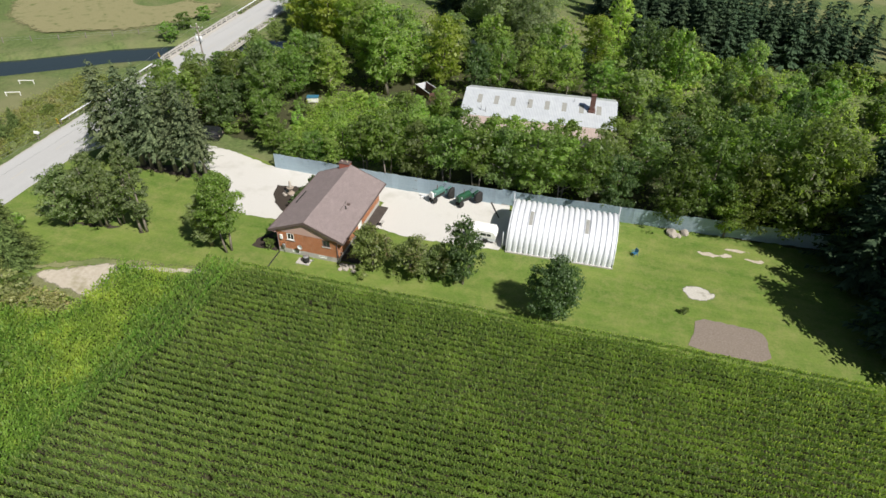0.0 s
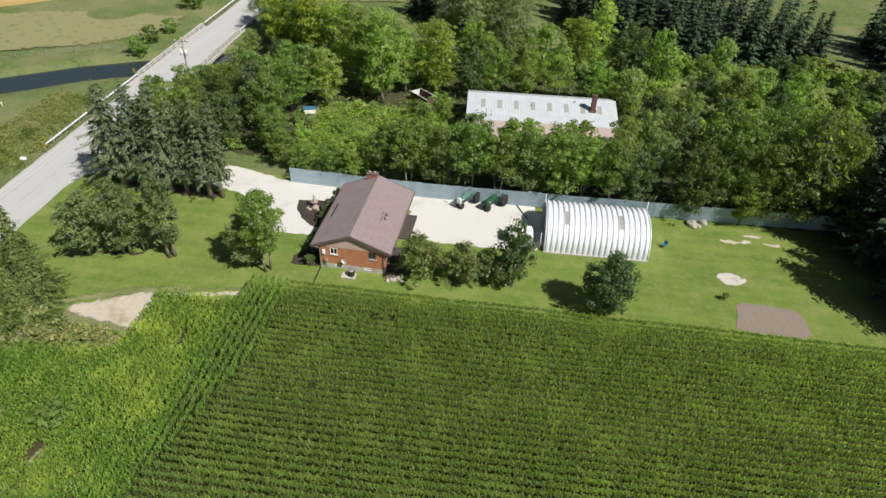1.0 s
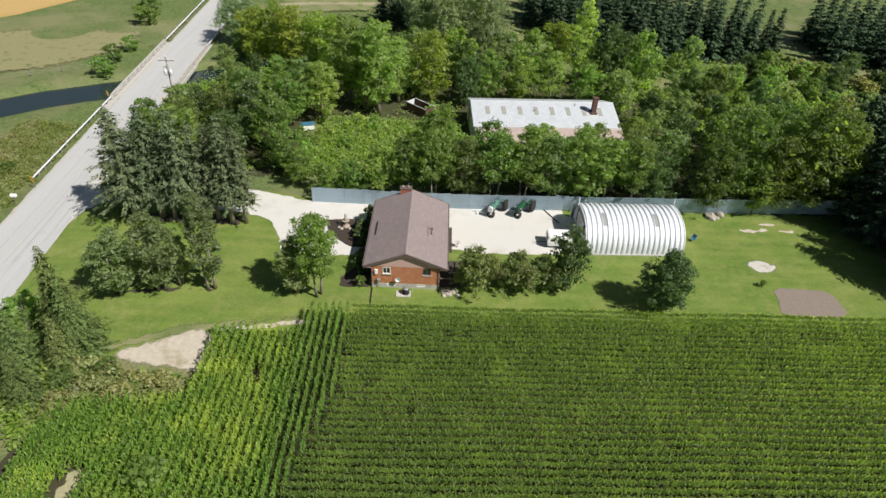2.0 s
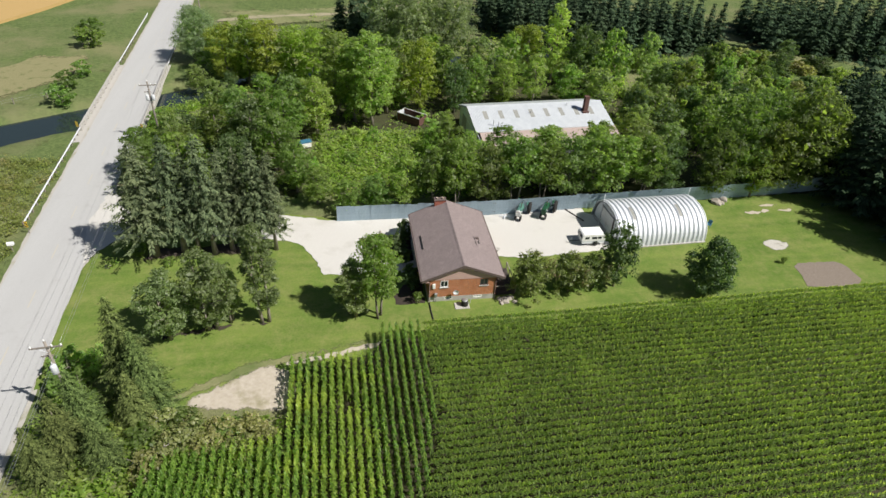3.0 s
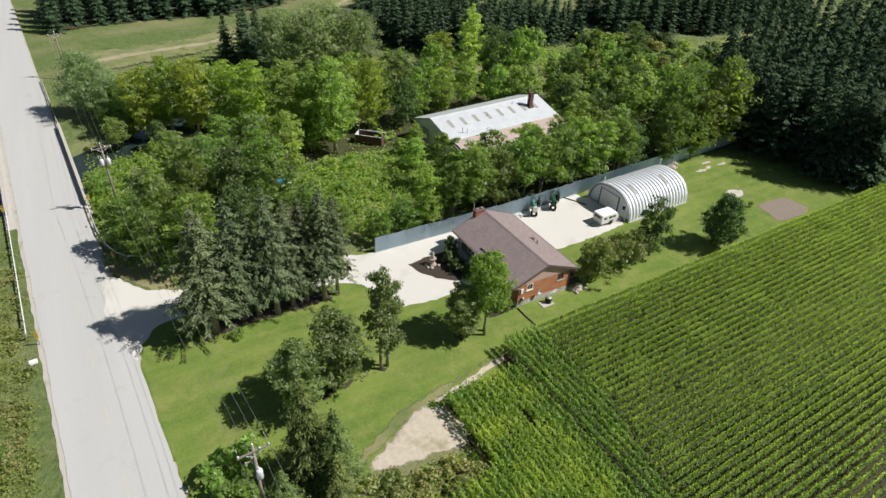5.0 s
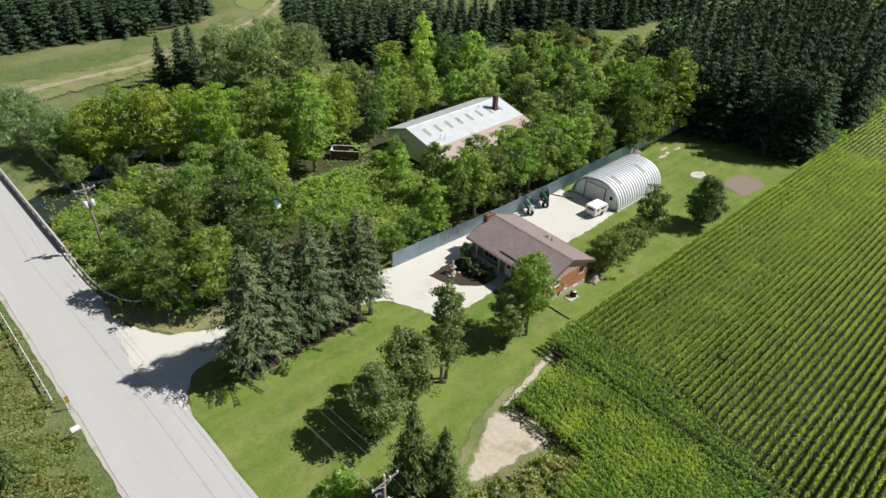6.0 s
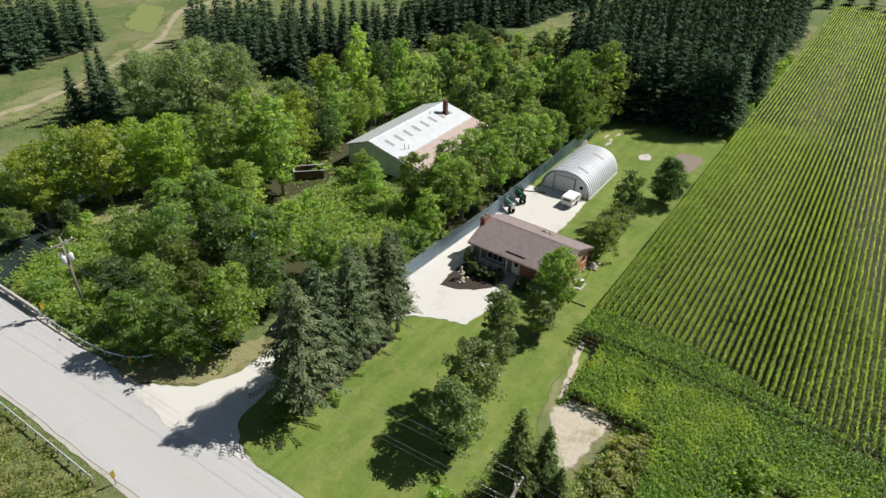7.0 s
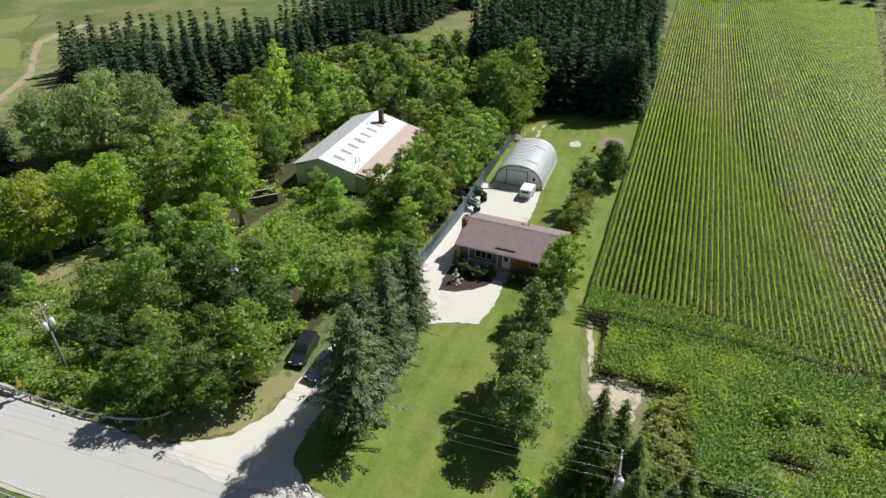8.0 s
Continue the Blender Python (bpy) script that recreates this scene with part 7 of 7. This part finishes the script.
def build_guardrail(pts, label):
    g = thing("guardrail", label, "guardrail", "guardrails along the road", at=(0, 0, 0))
    rail = Mesh()
    prof = [(0.0, 0.48), (0.05, 0.53), (0.0, 0.6), (0.05, 0.67), (0.0, 0.74), (0.02, 0.74), (0.07, 0.67), (0.02, 0.6), (0.07, 0.53), (0.02, 0.48)]
    for (x0, y0), (x1, y1) in zip(pts, pts[1:]):
        for (a, c), (b, d) in zip(prof, prof[1:]):
            rail.poly([(x0 + a, y0, c), (x1 + a, y1, c), (x1 + b, y1, d), (x0 + b, y0, d)])
    part("rail", rail, M["galv"], g, "galvanised steel rail")
    pm = Mesh().box(-0.08, -0.08, -0.3, 0.08, 0.08, 0.76, 0.01).mesh("post", M["wood"])
    for (x0, y0), (x1, y1) in zip(pts, pts[1:]):
        n = max(1, round(math.dist((x0, y0), (x1, y1)) / 2.2))
        for i in range(n):
            t = i / n
            part("post", pm, None, g, at=pose(x0 + (x1 - x0) * t - 0.1, y0 + (y1 - y0) * t, -0.05))


build_guardrail([(side(y, -5.15), y) for y in np.arange(73.5, 103, 3.6)], "long galvanised guardrail beside the country road")
build_guardrail([(side(y, -5.15), y) for y in np.arange(134, 172, 4.5)], "galvanised guardrail beyond the bridge")
build_guardrail([(-70.6, 83.6), (-71.6, 84.1), (-72.7, 85.6), (-73.6, 88), (-74.2, 91.5), (-74.6, 96), (-74.9, 101)], "galvanised guardrail curving to the drive")
build_guardrail([(side(y, 4.6), y) for y in np.arange(131, 160, 4.5)], "galvanised guardrail beyond the bridge")


def build_hazard_sign(x, y, turn):
    s = thing("hazard_marker", "yellow and black striped hazard marker on a post", "road sign", "hazard markers", at=(x, y, 0), turn=turn)
    part("post", Mesh().box(-0.04, -0.03, -0.2, 0.04, 0.03, 1.0), M["wood"], s)
    pl = part("plate", Mesh().box(-0.17, -0.05, 0.9, 0.17, -0.03, 1.8), M["yellow"], s, "yellow plate with black stripes")
    for k in range(4):
        z = 0.96 + k * 0.22
        m = Mesh()
        m.poly([(-0.17, -0.054, z), (0.17, -0.054, z + 0.12), (0.17, -0.054, z + 0.22), (-0.17, -0.054, z + 0.1)] if k < 3 else [(-0.17, -0.054, z), (0.17, -0.054, z + 0.1), (0.17, -0.054, z + 0.17), (-0.17, -0.054, z + 0.09)])
        part("stripe", m, M["black"], pl)


build_hazard_sign(-81.6, 71.9, 0)
build_hazard_sign(-73.0, 84.0, 0)
build_hazard_sign(side(102, -5.4), 102, 0)
build_hazard_sign(side(100.4, 5.0), 100.4, 0)
mb = thing("mailbox", "white mailbox on a post at the roadside", "mailbox", at=(-82.0, 67.9, 0), turn=5)
part("post", Mesh().box(-0.05, -0.05, -0.3, 0.05, 0.05, 1.0), M["wood"], mb)
part("box", Mesh().extrude([(-0.2, 1.0), (0.2, 1.0), (0.2, 1.25), (0.12, 1.38), (0, 1.42), (-0.12, 1.38), (-0.2, 1.25)], "x", -0.3, 0.4), M["white"], mb)
part("door", Mesh().extrude([(-0.19, 1.01), (0.19, 1.01), (0.19, 1.25), (0, 1.4), (-0.19, 1.25)], "x", 0.4, 0.42), M["galv"], mb)
for k_, (x_, y_, l_, t_) in enumerate(((-100.5, 84.5, 2.8, 20), (-98.6, 79.6, 2.6, 24))):
    gt = thing("field_gate", "low white timber rail in the riverside meadow", "fence rail", "rails in the meadow", at=(x_, y_, 0), turn=t_)
    part("rail", Mesh().box(-l_ / 2, -0.04, 0.6, l_ / 2, 0.04, 0.72), M["white"], gt)
    for s_ in (-0.45, 0.45):
        part("post", Mesh().box(s_ * l_ - 0.05, -0.05, -0.3, s_ * l_ + 0.05, 0.05, 0.75), M["white"], gt)
ff = thing("field_fence", "row of pale wooden fence posts with wire beyond the river", "fence", at=(0, 0, 0))
pm_ = Mesh().box(-0.07, -0.07, -0.4, 0.07, 0.07, 1.15).mesh("post", M["wood"])
fp_ = [(-150 + 4.6 * i_, 84 + 2.75 * i_) for i_ in range(13)]
for x_, y_ in fp_:
    part("post", pm_, None, ff, at=pose(x_, y_, float(land(x_, y_))))
for z_ in (0.5, 0.95):
    part("wire", Mesh().tube([(x_, y_, z_ + float(land(x_, y_))) for x_, y_ in fp_], 0.012, 4), M["steel"], ff)


def build_pole(x, y, turn, h, transformer, label):
    p = thing("utility_pole", label, "utility pole", "utility poles", at=(x, y, 0), turn=turn)
    part("pole", Mesh().tube([(0, 0, -0.3), (0, 0, h * 0.5), (0, 0, h)], [0.17, 0.145, 0.11], 10), M["wood"], p)
    ca = part("cross_arm", Mesh().box(-1.25, -0.16, h - 0.62, 1.25, -0.05, h - 0.5), M["wood"], p)
    for k in (-1.15, 0.45, 1.15):
        part("insulator", Mesh().lathe((k, -0.1, h - 0.5), [(0.05, 0), (0.09, 0.04), (0.05, 0.08), (0.09, 0.12), (0.04, 0.2)], 8), M["white"], ca)
    for s in (-1, 1):
        part("brace", Mesh().tube([(s * 0.75, -0.1, h - 0.6), (0, -0.12, h - 1.15)], 0.02, 5), M["galv"], p)
    part("top_pin", Mesh().lathe((0, 0, h), [(0.03, 0), (0.07, 0.1), (0.04, 0.22)], 8), M["white"], p)
    if transformer == 1:
        t = part("transformer", Mesh().lathe((0.05, -0.4, h - 3.3), [(0.22, 0), (0.26, 0.05), (0.26, 0.85), (0.2, 0.95), (0.08, 1.0)], 14), M["galv"], p, "pale grey transformer can")
        part("bushing", Mesh().tube([(0.05, -0.4, h - 2.3), (0.05, -0.4, h - 2.0)], 0.04, 6), M["white"], t)
    if transformer == 3:
        for s in (-0.42, 0.42):
            t = part("transformer", Mesh().lathe((s, -0.15, h - 3.0), [(0.22, 0), (0.26, 0.05), (0.26, 0.8), (0.2, 0.9), (0.08, 0.95)], 14), M["galv"], p, "pale grey transformer can")
            part("bushing", Mesh().tube([(s, -0.15, h - 2.05), (s, -0.15, h - 1.75)], 0.04, 6), M["white"], t)
    ca2 = part("cross_arm", Mesh().box(-0.75, 0.06, h - 1.75, 0.2, 0.15, h - 1.65), M["wood"], p)
    for k in (-0.65, -0.2):
        part("cut_out", Mesh().tube([(k, 0.1, h - 2.05), (k, 0.16, h - 1.65)], 0.05, 6), M["white"], ca2)


P1, P2 = (-66.5, 41.2), (-71.0, 97.4)
dirn = math.degrees(math.atan2(P2[1] - P1[1], P2[0] - P1[0])) - 90
build_pole(*P1, dirn, 9.4, 1, "wooden utility pole with a cross-arm and one transformer")
build_pole(*P2, dirn, 10.2, 3, "wooden utility pole with a cross-arm and two transformers")
P0, P3 = (-63.4, -19.0), (-73.9, 158.0)
build_pole(*P0, dirn, 9.6, 0, "wooden utility pole with a cross-arm")
build_pole(*P3, dirn, 9.6, 0, "wooden utility pole with a cross-arm")
pl_ = thing("power_line", "thin sagging power wires between the poles", "power line", at=(0, 0, 0))
for off_, z_ in ((-1.15, 9.3), (0.45, 9.3), (1.15, 9.3), (0.0, 6.9)):
    for (ax_, ay_), (bx_, by_) in ((P0, P1), (P1, P2), (P2, P3)):
        u_ = Vector((math.cos(radians(dirn)), math.sin(radians(dirn)))) * off_
        part("wire", Mesh().tube([(ax_ + (bx_ - ax_) * t + u_.x, ay_ + (by_ - ay_) * t + u_.y, z_ - 4 * 0.7 * t * (1 - t)) for t in np.linspace(0, 1, 17)], 0.011, 4), M["steel"], pl_)


# ---- small things on the lawn ----
def build_lawn_chair():
    c = thing("lawn_chair", "blue plastic garden chair on the lawn", "chair", at=(9.2, 66.5, 0), turn=-50)
    part("seat", Mesh().box(-0.28, -0.28, 0.38, 0.28, 0.28, 0.43, 0.015), M["blue_plastic"], c)
    part("backrest", Mesh().box(-0.28, 0.24, 0.45, 0.28, 0.29, 0.98, 0.015, tilt=(-14, 0, 0)), M["blue_plastic"], c)
    for x in (-0.25, 0.25):
        for y in (-0.25, 0.25):
            part("leg", Mesh().tube([(x, y, 0.39), (x * 1.1, y * 1.1, 0)], 0.025, 6), M["blue_plastic"], c)
        part("armrest", Mesh().box(x * 1.15 - 0.03, -0.28, 0.62, x * 1.15 + 0.03, 0.28, 0.66), M["blue_plastic"], c)


build_lawn_chair()


def build_bird_bath(x, y, label):
    b = thing("bird_bath", label, "bird bath", at=(x, y, 0))
    part("pedestal", Mesh().lathe((0, 0, 0), [(0.22, 0), (0.2, 0.06), (0.09, 0.14), (0.08, 0.6), (0.12, 0.68)], 12), M["concrete"], b)
    part("bowl", Mesh().lathe((0, 0, 0.66), [(0.1, 0), (0.3, 0.06), (0.34, 0.13), (0.28, 0.09), (0.05, 0.05)], 16), M["concrete"], b)


build_bird_bath(-22.6, 62.6, "pale stone bird bath at the gravel's edge")


# ---- fallen branches ----
def build_branch(a, b, girth, label):
    ob = thing("fallen_branch", label, "branch", "fallen branches", at=(0, 0, 0))
    rng = np.random.RandomState(int(abs(a[0]) * 100))
    a, b = Vector(a), Vector(b)
    mid = a.lerp(b, 0.5) + Vector((0.1, 0.15, 0.2))
    part("limb", Mesh().tube([a, a.lerp(mid, 0.5), mid, mid.lerp(b, 0.5), b], [girth, girth * 0.9, girth * 0.75, girth * 0.5, girth * 0.2], 6), M["dead_wood"], ob)
    for k in range(4):
        p0 = a.lerp(b, 0.35 + 0.15 * k)
        p1 = p0 + Vector((rng.normal() * 0.5, rng.normal() * 0.5, 0.35 + 0.3 * rng.rand()))
        part("twig", Mesh().tube([p0, p1], [girth * 0.4, 0.01], 4), M["dead_wood"], ob)


build_branch((-61.2, 37.7, 0.3), (-57.8, 39.2, 1.6), 0.1, "bleached dead branch lying in the shrubs")
build_branch((-58.9, 35.6, 0.4), (-57.2, 35.7, 1.9), 0.08, "bleached dead branch lying in the shrubs")
build_branch((-60.6, 35.0, 0.3), (-59.2, 34.6, 1.6), 0.07, "bleached dead branch lying in the shrubs")
